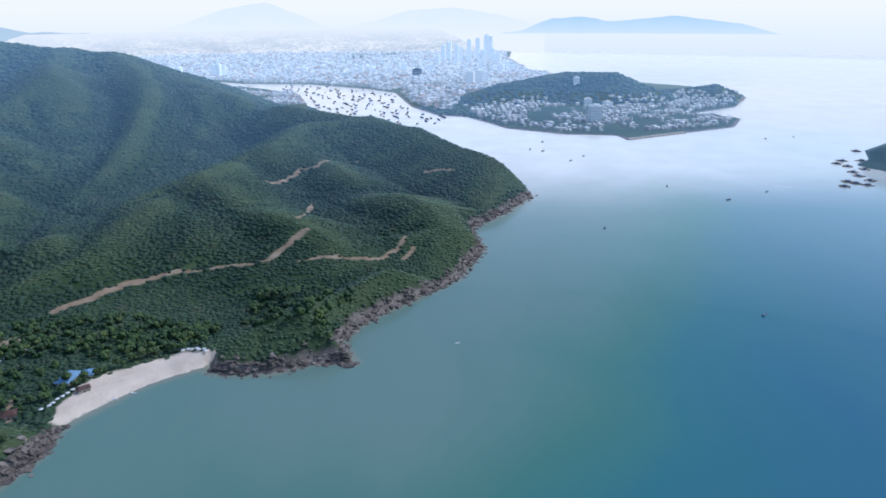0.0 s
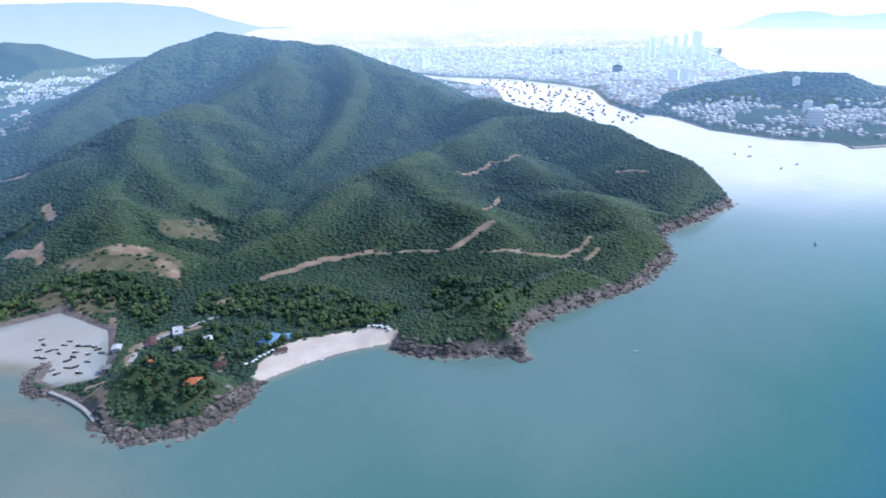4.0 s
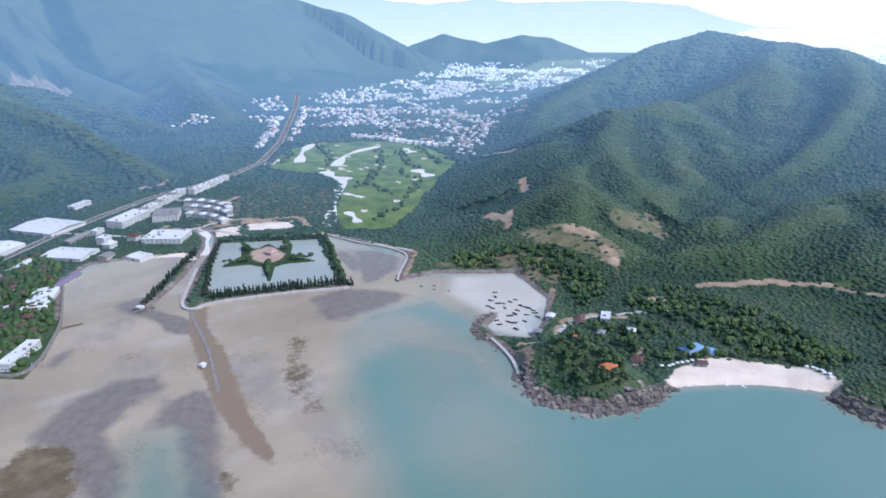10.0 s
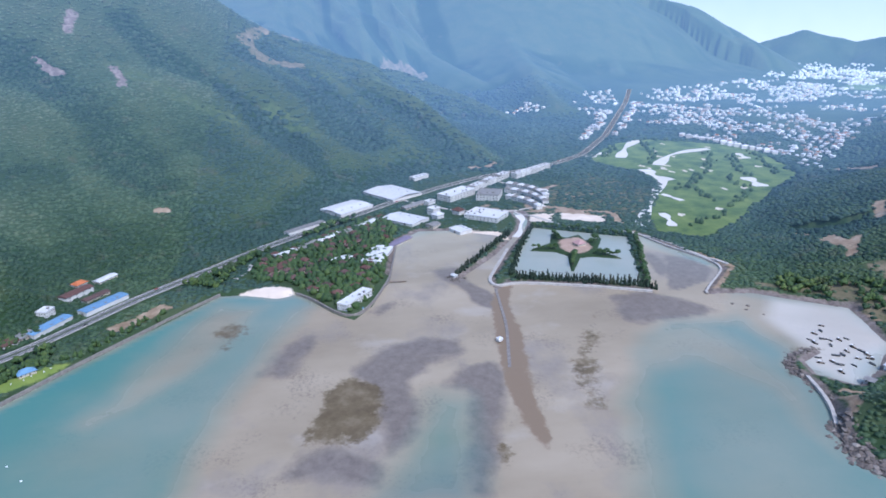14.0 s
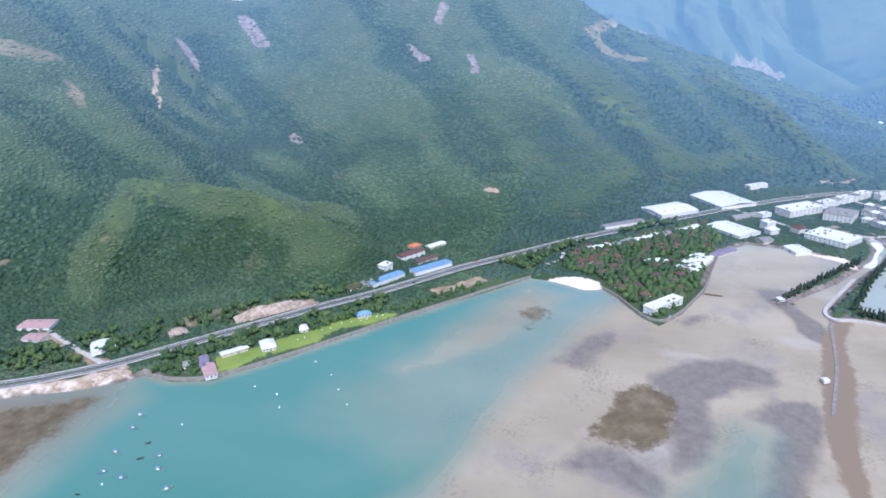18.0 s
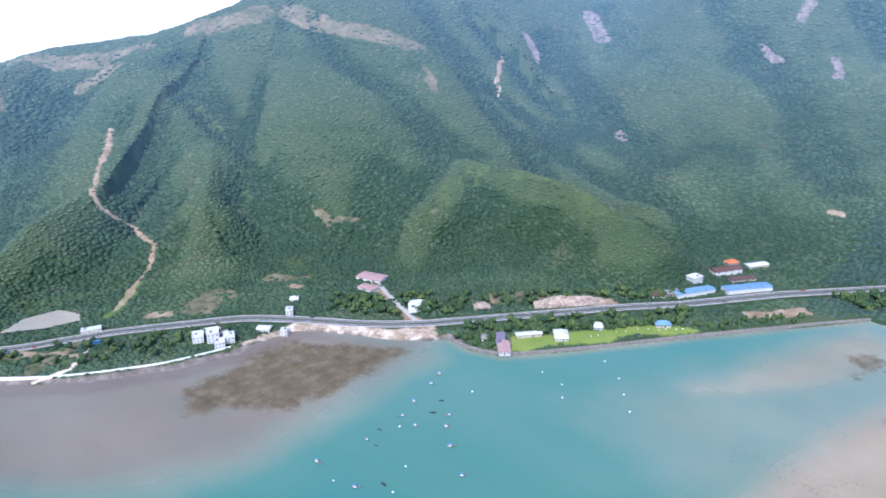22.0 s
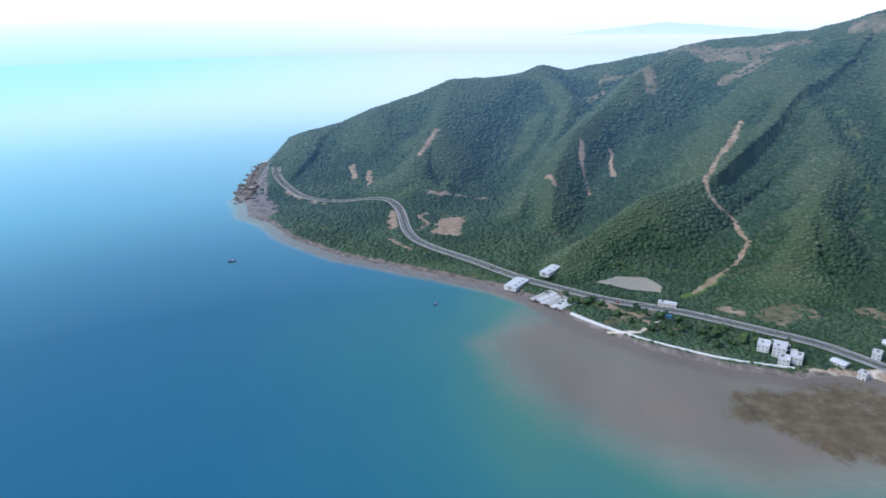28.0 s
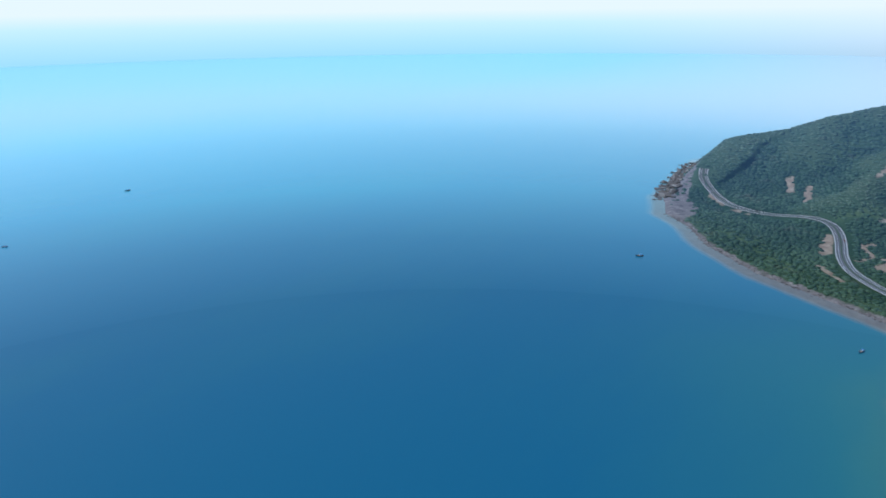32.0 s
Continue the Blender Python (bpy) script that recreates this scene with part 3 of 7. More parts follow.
sea_attrs = {
    "shoal": np.maximum.reduce([shoal_at(gx, gy), 0.55 * smooth(-14, 0, sd), smooth(-30, -12, sd) * smooth(-400, -520, gy) * smooth(-420, -330, gx)]),
    "deep": np.where(south_end > 0, south_end * (0.26 + 0.2 * smooth(-60, 90, gx) + 0.5 * smooth(0, 290, -poly_dist(gx, gy, SOUTH_FLAT))), 0) + (1 - south_end) * np.maximum(0.28 * smooth(20, -260, gy), smooth(60, 430, -sd) * (0.55 + 0.45 * smooth(900, -200, gy - 0.8 * gx))),
    # Estuary silt and reflected sky, both as one pale colour; paler boat pond too.
    "silt": np.maximum(smooth(960, 1330, gy + 60 * fbm(gx, gy, 300, 3, 49)) * (0.62 + 0.38 * smooth(900, 100, gx)), 0.42 * smooth(-12, 10, poly_dist(gx, gy, PALE_POND))),
    "weed": np.max([m * smooth(-s, s, poly_dist(gx, gy, p)) for s, m, p in WEED], 0),
    "turbid": 0.75 * smooth(-30, 40, poly_dist(gx, gy, SOUTH_FLAT)),
    "brown": smooth(-8, 8, poly_dist(gx, gy, BROWN)),
    "dark": np.max([m * smooth(-s, s, poly_dist(gx, gy, p)) for s, m, p in DARK] + [0.75 * smooth(-30, -14, sd) * smooth(-400, -520, gy) * smooth(-420, -330, gx)], 0)}
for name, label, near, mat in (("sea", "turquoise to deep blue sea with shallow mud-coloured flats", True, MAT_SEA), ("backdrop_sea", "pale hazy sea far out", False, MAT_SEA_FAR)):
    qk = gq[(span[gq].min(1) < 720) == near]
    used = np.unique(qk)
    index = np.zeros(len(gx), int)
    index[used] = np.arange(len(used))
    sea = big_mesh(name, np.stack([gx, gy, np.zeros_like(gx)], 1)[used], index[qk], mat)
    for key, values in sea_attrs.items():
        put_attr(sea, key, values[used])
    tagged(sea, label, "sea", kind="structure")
centre = mesh_object("sea_under_camera", [(0, 0, 0)] + [(-math.sin(radians(a)) * 250, math.cos(radians(a)) * 250, 0) for a in range(0, 360, 5)], [(0, 1 + i, 1 + (i + 1) % 72) for i in range(72)], MAT_SEA)
put_attr(centre, "shoal", [0.0] * 73)
put_attr(centre, "silt", [0.0] * 73)
put_attr(centre, "deep", [0.6] * 73)
tagged(centre, "open blue sea water", "sea", kind="structure")

# ---- ground ----
ROAD = [(343, -1187), (338, -1162), (312, -1131), (272, -1090), (220, -1072), (133, -1046), (115, -1029), (103, -995), (93, -935), (78, -887), (49, -849), (5, -809), (-58, -743), (-139, -685), (-221, -649), (-321, -583), (-359, -533), (-391, -482), (-427, -442), (-494, -390), (-541, -354), (-591, -316), (-640, -272), (-734, -205), (-819, -131), (-866, -92), (-977, 21), (-1071, 119), (-1130, 190), (-1192, 279), (-1245, 417), (-1336, 528), (-1523, 655), (-1791, 802), (-2173, 1010)]


def resample(line, step):
    """The line with points at even steps, corners rounded."""
    p = np.array(line, float)
    s = np.r_[0, np.cumsum(np.hypot(*np.diff(p, axis=0).T))]
    u = np.linspace(0, s[-1], max(2, int(s[-1] / step)))
    q = np.stack([np.interp(u, s, p[:, i]) for i in range(p.shape[1])], 1)
    k = max(1, min(int(14 / step), (len(q) - 1) // 3))
    if len(q) < 4:
        return q
    for _ in range(2):
        q[k:-k] = sum(q[k + j: len(q) - k + j] for j in range(-k, k + 1)) / (2 * k + 1)
    return q


road_line = resample(ROAD, 6.0)
rz = np.maximum(relief(road_line[:, 0], road_line[:, 1]), 3.6)
for _ in range(12):
    rz[1:-1] = (rz[:-2] + rz[1:-1] + rz[2:]) / 3
road_z = rz


def ground_z(x, y, sd=None):
    """The finished ground: the relief with the road's bed cut in and the square pond dug out."""
    x, y = np.asarray(x, float), np.asarray(y, float)
    z = relief(x, y, sd)
    near = np.flatnonzero(line_dist(x, y, ROAD) < 45)
    if len(near):
        d2 = (x[near, None] - road_line[None, :, 0]) ** 2 + (y[near, None] - road_line[None, :, 1]) ** 2
        j = d2.argmin(1)
        z[near] += (road_z[j] - z[near]) * smooth(19, 9.5, np.sqrt(d2[np.arange(len(near)), j]))
    pond = np.minimum(poly_dist(x, y, STAR_POND), -poly_dist(x, y, STAR_ISLE))
    return np.where(pond > -3, np.minimum(z, 2.5 - 0.9 * np.clip(pond, -3, 4)), z)


def gz(x, y):
    return float(ground_z(np.array([x]), np.array([y]))[0])


LINES = [  # cover, half width, line
    ("dry", 7.0, [(-150, -655), (-120, -680), (-100, -700)]),
    ("dry", 6.0, [(-250, -585), (-200, -610), (-170, -635)]),
    ("dry", 16.0, [(-330, -660), (-300, -650)]),
    ("dry", 12.0, [(-560, -400), (-530, -430)]),
    ("soil", 5.0, [(205, -1185), (198, -1150)]),
    ("soil", 5.0, [(175, -1165), (165, -1120)]),
    ("soil", 8.0, [(-554, -386), (-569, -363), (-600, -332)]),
    ("soil", 7.0, [(-262, -664), (-305, -632)]),
    ("soil", 9.0, [(-505, -440), (-517, -430)]),
    ("soil", 6.0, [(-400, -620), (-405, -612)]),
    ("soil", 10.0, [(300, -1112), (262, -1078), (215, -1058)]),
    ("soil", 6.0, [(120, -1000), (112, -940)]),
    ("soil", 2.5, [(68, -1001), (80, -990), (60, -960), (72, -930)]),
    ("soil", 3.0, [(112, -885), (100, -870), (80, -846)]),
    ("soil", 7.0, [(-470, -555), (-455, -530), (-440, -490), (-430, -455)]),
    ("soil", 9.0, [(-590, 610), (-544, 638)]),
    ("soil", 10.0, [(-515, 625), (-490, 600), (-480, 590)]),
    ("soil", 6.0, [(-411, 585), (-405, 590)]),
    ("soil", 7.0, [(-345, 592), (-330, 600)]),
    ("soil", 2.4, [(-400, 520), (-425, 500), (-432, 470), (-418, 440)]),
    ("soil", 2.5, [(-350, 480), (-340, 460), (-330, 445)]),
    ("soil", 5.0, [(-418, 400), (-405, 415), (-400, 440)]),
    ("soil", 3.0, [(-500, 520), (-482, 505), (-465, 470), (-440, 430)]),
    ("soil", 5.0, [(-958, -227), (-962, -215)]),
    ("dry", 30.0, [(-2280, 219), (-2340, 330)]),
    ("dry", 26.0, [(-1592, -106), (-1633, -54)]),
    ("soil", 16.0, [(-1268, 288), (-1290, 320)]),
    ("soil", 16.0, [(-1000, 250), (-970, 330), (-930, 400)]),
    ("soil", 8.0, [(-1040, 400), (-1010, 420)]),
    ("soil", 5.0, [(-980, 310), (-1060, 330), (-1110, 390)]),
    ("soil", 8.0, [(-1780, 1020), (-1900, 1150)]),
    ("soil", 14.0, [(-2060, 1150), (-2160, 1250)]),
    ("soil", 9.0, [(-1330, 1230), (-1480, 1420)]),
    ("soil", 9.0, [(-960, 880), (-1060, 900)]),
    ("soil", 3.0, [(-840, 412), (-780, 436), (-730, 460), (-690, 466), (-632, 408)]),
    ("soil", 2.5, [(-622, 455), (-575, 515), (-530, 525)]),
    ("dry", 10.0, [(-640, 470), (-590, 530), (-520, 545)]),
    ("soil", 5.0, [(-880, 410), (-930, 420), (-985, 330)]),
    ("soil", 2.5, [(-125, -690), (-160, -650), (-180, -615)]),
    ("sand", 1.6, [(-196, -640), (-160, -608), (-135, -612)]),
    ("soil", 2.4, [(-409, -1061), (-379, -1014), (-344, -969), (-320, -935), (-322, -917), (-349, -900), (-340, -823), (-312, -783), (-269, -732), (-241, -706)]),
    ("soil", 4.5, [(-409, -1061), (-379, -1014), (-359, -988)]),
    ("grass", 5.0, [(-286, -747), (-252, -715), (-231, -696)]),
    ("soil", 3.0, [(-184, -1141), (-180, -1110), (-177, -1084), (-182, -1039)]),
    ("soil", 3.0, [(-231, -1162), (-223, -1063)]),
    ("soil", 3.5, [(61, -1247), (89, -1152)]),
    ("soil", 3.0, [(-117, -1044), (-126, -1009)]),
    ("dry", 20, [(-637, -1215), (-688, -1176), (-736, -1152)]),
    ("dry", 22, [(-778, -1122), (-800, -1081), (-813, -1031), (-860, -978), (-903, -925)]),
    ("dry", 18, [(-392, -1396), (-441, -1336), (-511, -1275), (-561, -1256)]),
    ("dry", 14, [(-435, -1246), (-470, -1233), (-492, -1231)]),
    ("dry", 14, [(-260, -1393), (-304, -1369), (-321, -1275)]),
    ("dry", 9, [(-209, -1356), (-249, -1353)]),
    ("soil", 3.5, [(-1094, -874), (-1026, -830), (-1007, -821)]),
    ("soil", 2.0, [(-1005, -808), (-992, -798)]),
    ("rock", 9, [(-1186, -889), (-1145, -829)]),
    ("rock", 16, [(-1366, -852), (-1307, -783)]),
    ("rock", 10, [(-1426, -430), (-1395, -431)]),
    ("rock", 7, [(-1327, -344), (-1263, -318)]),
    ("rock", 6, [(-1328, -470), (-1299, -426)]),
    ("rock", 5, [(-1037, -583), (-1030, -566)]),
    ("dry", 7, [(-878, -864), (-829, -808)]),
    ("mead", 13, [(-743, -656), (-789, -646), (-748, -560)]),
    ("mead", 9, [(-748, -560), (-740, -476), (-712, -414)]),
    ("mead", 9, [(-742, -625), (-672, -625), (-606, -604)]),
    ("mead", 10, [(-537, -1101), (-540, -1014), (-508, -910), (-489, -835)]),
    ("dry", 8, [(-534, -745), (-531, -719)]),
    ("dry", 6, [(-530, -712), (-578, -689)]),
    ("dry", 6, [(-593, -601), (-635, -611)]),
    ("dry", 10, [(-400, -655), (-424, -626)]),
    ("mead", 9, [(79, -1068), (16, -1139), (-13, -1134)]),
    ("soil", 2.5, [(67, -1058), (20, -1088), (-31, -1081)]),
    ("dry", 16, [(-564, 714), (-553, 757), (-535, 739)]),
    ("soil", 8, [(-785, 616), (-735, 623), (-677, 613)]),
    ("soil", 6, [(-762, 720), (-733, 698)]),
    ("soil", 5, [(-694, 632), (-665, 601)]),
    ("dry", 20, [(-605, 596), (-560, 607), (-519, 621)]),
    ("soil", 5.0, [(-402, 652), (-374, 700), (-340, 740), (-314, 751)]),
    ("soil", 2.2, [(-314, 751), (-251, 758), (-206, 757)]),
    ("soil", 6.0, [(-205, 761), (-191, 785), (-167, 810)]),
    ("soil", 3.5, [(-189, 857), (-207, 1043)]),
    ("soil", 3.5, [(-283, 1075), (-243, 1156), (-218, 1165), (-159, 1251)]),
    ("soil", 2.6, [(-166, 743), (-106, 746), (-72, 761), (-54, 802), (-49, 826)]),
    ("soil", 2.6, [(-48, 767), (-39, 794)]),
    ("dry", 4, [(-68, 868), (0, 837)]),
    ("soil", 2.5, [(-30, 1139), (15, 1121)]),
    ("mead", 12, [(-452, 939), (-403, 979), (-342, 1012), (-338, 1178)]),
    ("mead", 12, [(-301, 920), (-267, 945)]),
    ("mead", 10, [(250, -970), (195, -924), (134, -857)]),
    ("mead", 8, [(114, -1057), (54, -1083), (10, -1094)]),
    ("mead", 7, [(-126, -666), (-164, -625), (-165, -653)]),
    ("dry", 7, [(-136, -629), (-175, -644), (-188, -657)]),
    ("mead", 7, [(-198, -620), (-231, -596), (-257, -573)]),
    ("mead", 6, [(45, -784), (-2, -758), (-27, -745)]),
    ("dry", 8, [(53, -1016), (27, -978)]),
    ("mead", 8, [(-435, -699), (-440, -655), (-426, -599)]),
    ("mead", 9, [(-236, -771), (-182, -778)]),
    ("mead", 10, [(-232, 695), (-152, 689), (-126, 681)]),
    ("mead", 10, [(-442, 925), (-360, 999), (-351, 1306)]),
    ("mead", 9, [(-299, 916), (-248, 910)]),
    ("mead", 8, [(-340, 724), (-284, 769)]),
    ("mead", 12, [(-1335, -344), (-1249, -230), (-1225, -139)]),
    ("mead", 10, [(-1310, -86), (-1252, -8)]),
    ("mead", 12, [(-1579, 8), (-1714, 145), (-1504, 224)]),
    ("dry", 12, [(-1614, -148), (-2095, -79), (-2088, -48)]),
    ("dry", 10, [(-2329, 216), (-2365, 277)]),
]
AREAS = [
    ("sand", [(-204, 546), (-209, 557), (-228, 562), (-249, 557), (-268, 546), (-286, 529), (-299, 510), (-305, 490), (-308, 470), (-303, 450), (-290, 446), (-270, 476), (-245, 506), (-222, 528)]),
    ("sand", [(-738, -86), (-728, -104), (-717, -112), (-695, -38), (-735, -45), (-746, -67)]),
    ("sand", [(-888, 116), (-905, 175), (-880, 236), (-850, 238), (-845, 226), (-859, 177), (-873, 122)]),
    ("sand", [(-948, 296), (-953, 315), (-943, 337), (-908, 321), (-914, 289)]), ("sand", [(-945, 343), (-936, 377), (-917, 404), (-885, 391), (-902, 354), (-914, 334)]),
    ("soil", [(-425, -405), (-438, -432), (-402, -457), (-372, -508), (-350, -536), (-300, -541), (-270, -538), (-320, -525), (-350, -518), (-395, -435)]),
    ("sand", [(-425, -405), (-438, -432), (-402, -457), (-372, -508), (-350, -536), (-300, -541), (-270, -538), (-320, -525), (-350, -518), (-395, -435)]),
    ("plaza", [(-828, 296), (-832, 312), (-835, 330), (-812, 337), (-791, 336), (-777, 319), (-774, 304), (-793, 293)]),
    ("soil", [(55, -907), (49, -987), (5, -1001), (13, -894)]), ("soil", [(-650, -205), (-700, -165), (-715, -180), (-665, -220)]),
    ("lawn", [(-440, -343), (-456, -352), (-474, -364), (-492, -338), (-522, -320), (-563, -288), (-598, -248), (-600, -232), (-563, -257), (-506, -297)]),
    ("grass", [(-1274, 514), (-1418, 615), (-1469, 725), (-1350, 903), (-1173, 871), (-1068, 828), (-948, 682), (-852, 571), (-797, 496), (-832, 442), (-917, 470), (-1069, 570), (-1173, 577)]),
    ("grass", [(-2180, 1790), (-2330, 1960), (-2200, 2080), (-2060, 1900)]),
    ("rock", [(413, -1405), (376, -1099), (339, -1006), (300, -975), (305, -1050), (345, -1120), (365, -1220), (370, -1300)]),
    ("soil", [(330, -990), (352, -1060), (345, -1120), (318, -1060), (300, -1000)]),
    ("soil", [(-290, 375), (-315, 366), (-320, 374), (-295, 386)]), ("soil", [(-378, 372), (-412, 388), (-402, 400), (-385, 386)]),
    ("dry", [(-1050, 560), (-900, 450), (-960, 330), (-1080, 340), (-1180, 480)]),
]


WALLED = [(-741, 67), (-672, 41), (-641, 21), (-657, 4), (-707, -26), (-732, -121), (-644, -189), (-594, -227), (-496, -296), (-436, -343), (-425, -374)]


def cover(x, y, sd):
    """How far each kind of cover holds at x, y."""
    c = {k: np.zeros(np.shape(x)) for k in ("soil", "sand", "rock", "grass", "dry", "mead", "lawn", "plaza")}
    c["rock"] = smooth(11, 2, sd) * 0.9 * smooth(6, 22, line_dist(x, y, WALLED))
    x, y = x + 7 * fbm(x, y, 34, 3, 81), y + 7 * fbm(x, y, 34, 3, 91)
    far = 16 * fbm(x, y, 60, 3, 83)
    for kind, w, line in LINES:
        hold = smooth(-0.35, 0.15, fbm(x, y, 24, 3, 87)) if kind == "soil" and w >= 6.5 else 1.0
        c[kind] = np.maximum(c[kind], hold * smooth(w + 3.5, w - 1.5, line_dist(x, y, line) + (far if kind in ("dry", "mead") else 0)) * (0.72 if kind == "dry" else 0.56 if kind == "mead" else 1.0))
    for kind, poly in AREAS:
        pd = poly_dist(x, y, poly)
        c[kind] = np.maximum(c[kind], smooth(-3, 4, pd) * (0.5 if kind == "dry" else 0.43 if poly[0] == (-425, -405) and kind == "sand" else 1.0))
    c["rock"] = c["rock"] * (1 - c["sand"])
    return c


x, y, q = fan_grid(-32, 208, 0.2, 330, 4950, 1.0062)
sd = land_dist(x, y)
q = q[(sd > -25)[q].any(1)]
used = np.unique(q)
index = np.zeros(len(x), int)
index[used] = np.arange(len(used))
x, y, sd, q = x[used], y[used], sd[used], index[q]
z = ground_z(x, y, sd)


HX, HY = np.arange(-2500, 500, 12.0), np.arange(-1650, 2650, 12.0)
hgx, hgy = np.meshgrid(HX, HY)
H_GRID = relief(hgx.ravel(), hgy.ravel()).reshape(hgx.shape)
hp = np.pad(H_GRID, 3, mode="edge")
H_AROUND = (hp[3:-3, 6:] + hp[3:-3, :-6] + hp[6:, 3:-3] + hp[:-6, 3:-3]) / 4


GULLY_GRID, CREST_GRID = np.zeros(hgx.size), np.zeros(hgx.size)
for grid, lines in ((GULLY_GRID, [(w, l) for d, w, l in GULLIES]), (CREST_GRID, [(26, [p[:2] for p in l]) for k, w, l in RIDGES])):
    for w, l in lines:
        near = np.flatnonzero((hgx.ravel() > min(p[0] for p in l) - 3 * w) & (hgx.ravel() < max(p[0] for p in l) + 3 * w) & (hgy.ravel() > min(p[1] for p in l) - 3 * w) & (hgy.ravel() < max(p[1] for p in l) + 3 * w))
        if len(near):
            grid[near] = np.maximum(grid[near], np.exp(-(line_dist(hgx.ravel()[near], hgy.ravel()[near], l) / (0.75 * w)) ** 2))
GULLY_GRID, CREST_GRID = GULLY_GRID.reshape(hgx.shape), CREST_GRID.reshape(hgx.shape)


def from_grid(grid, x, y):
    u, v = np.clip((x - HX[0]) / 12.0, 0, len(HX) - 1.001), np.clip((y - HY[0]) / 12.0, 0, len(HY) - 1.001)
    i, j = u.astype(int), v.astype(int)
    u, v = u - i, v - j
    return (grid[j, i] * (1 - u) + grid[j, i + 1] * u) * (1 - v) + (grid[j + 1, i] * (1 - u) + grid[j + 1, i + 1] * u) * v


def lushness(x, y):
    """How sheltered a spot is: hollows carry trees, crests thin scrub."""
    around, h = from_grid(H_AROUND, x, y), from_grid(H_GRID, x, y)
    wx, wy = x + 22 * fbm(x, y, 60, 3, 73), y + 22 * fbm(x, y, 60, 3, 75)
    # The height term thins high slopes and pales them to stand for haze.
    return np.clip(0.5 + (around - h) / 9.0 + 0.30 * fbm(x, y, 90, 4, 71) + 0.12 - 0.34 * smooth(30, 240, h) + 0.5 * from_grid(GULLY_GRID, wx, wy) - 0.26 * from_grid(CREST_GRID, wx, wy), 0, 1)


span = np.hypot(x, y)
zone = np.where(span > 1350, np.where((y > 2150) & (z < 30) & (x > -2600), 2, 1), 0)
# Both covers glow with painted haze that grows with range.
MAT_FAR = ground_material("distant_mountain_cover", HAZE_GLOW)
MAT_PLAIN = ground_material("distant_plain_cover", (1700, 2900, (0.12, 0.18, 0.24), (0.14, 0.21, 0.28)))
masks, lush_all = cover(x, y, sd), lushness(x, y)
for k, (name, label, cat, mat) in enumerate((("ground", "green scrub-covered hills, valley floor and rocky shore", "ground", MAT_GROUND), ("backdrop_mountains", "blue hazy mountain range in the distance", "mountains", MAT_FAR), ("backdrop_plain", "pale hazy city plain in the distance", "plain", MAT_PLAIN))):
    qk = q[zone[q[:, 0]] == k]
    used = np.unique(qk)
    index = np.zeros(len(x), int)
    index[used] = np.arange(len(used))
    ground = big_mesh(name, np.stack([x, y, z], 1)[used], index[qk], mat)
    tagged(ground, label, cat, kind="structure")
    for kind, values in masks.items():
        put_attr(ground, kind, values[used])
    put_attr(ground, "lush", lush_all[used])


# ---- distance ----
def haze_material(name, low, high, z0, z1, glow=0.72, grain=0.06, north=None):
    """Far land or water as a pale glow, with the haze put into its colour."""
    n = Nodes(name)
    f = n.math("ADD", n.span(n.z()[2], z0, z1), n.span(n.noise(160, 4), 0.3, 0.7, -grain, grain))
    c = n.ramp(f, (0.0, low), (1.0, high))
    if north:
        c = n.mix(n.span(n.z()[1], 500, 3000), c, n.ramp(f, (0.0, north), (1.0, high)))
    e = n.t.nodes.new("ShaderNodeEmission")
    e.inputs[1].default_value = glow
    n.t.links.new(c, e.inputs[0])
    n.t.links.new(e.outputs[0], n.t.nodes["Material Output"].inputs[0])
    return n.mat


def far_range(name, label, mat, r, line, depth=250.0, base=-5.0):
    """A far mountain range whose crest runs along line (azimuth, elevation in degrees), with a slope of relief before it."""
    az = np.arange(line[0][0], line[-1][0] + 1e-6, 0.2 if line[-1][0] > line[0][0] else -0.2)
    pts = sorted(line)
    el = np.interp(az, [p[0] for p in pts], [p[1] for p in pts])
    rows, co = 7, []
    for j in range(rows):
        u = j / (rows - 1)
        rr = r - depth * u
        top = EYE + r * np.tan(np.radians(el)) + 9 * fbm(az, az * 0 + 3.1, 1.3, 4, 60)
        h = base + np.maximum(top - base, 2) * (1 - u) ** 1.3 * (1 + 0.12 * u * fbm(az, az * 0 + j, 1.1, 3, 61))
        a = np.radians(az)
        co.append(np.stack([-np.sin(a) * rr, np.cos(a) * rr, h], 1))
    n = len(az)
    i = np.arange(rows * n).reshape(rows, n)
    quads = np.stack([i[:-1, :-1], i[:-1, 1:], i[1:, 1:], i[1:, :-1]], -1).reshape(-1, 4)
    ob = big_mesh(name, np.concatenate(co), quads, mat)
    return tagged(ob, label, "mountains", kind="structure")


SEA_FAR = Nodes("far_sea")   # glowing; painted haze pales towards the horizon, by its slant from the bay's middle
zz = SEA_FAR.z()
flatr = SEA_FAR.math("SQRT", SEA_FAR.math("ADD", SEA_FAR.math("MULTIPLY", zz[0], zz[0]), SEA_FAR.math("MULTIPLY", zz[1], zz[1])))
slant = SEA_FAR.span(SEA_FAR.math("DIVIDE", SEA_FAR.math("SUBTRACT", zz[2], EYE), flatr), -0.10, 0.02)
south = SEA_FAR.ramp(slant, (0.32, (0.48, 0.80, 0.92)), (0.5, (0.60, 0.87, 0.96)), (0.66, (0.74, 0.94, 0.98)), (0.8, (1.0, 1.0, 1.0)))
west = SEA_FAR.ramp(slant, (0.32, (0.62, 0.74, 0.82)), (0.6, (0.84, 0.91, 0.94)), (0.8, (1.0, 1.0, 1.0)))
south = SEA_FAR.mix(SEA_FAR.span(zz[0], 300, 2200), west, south)
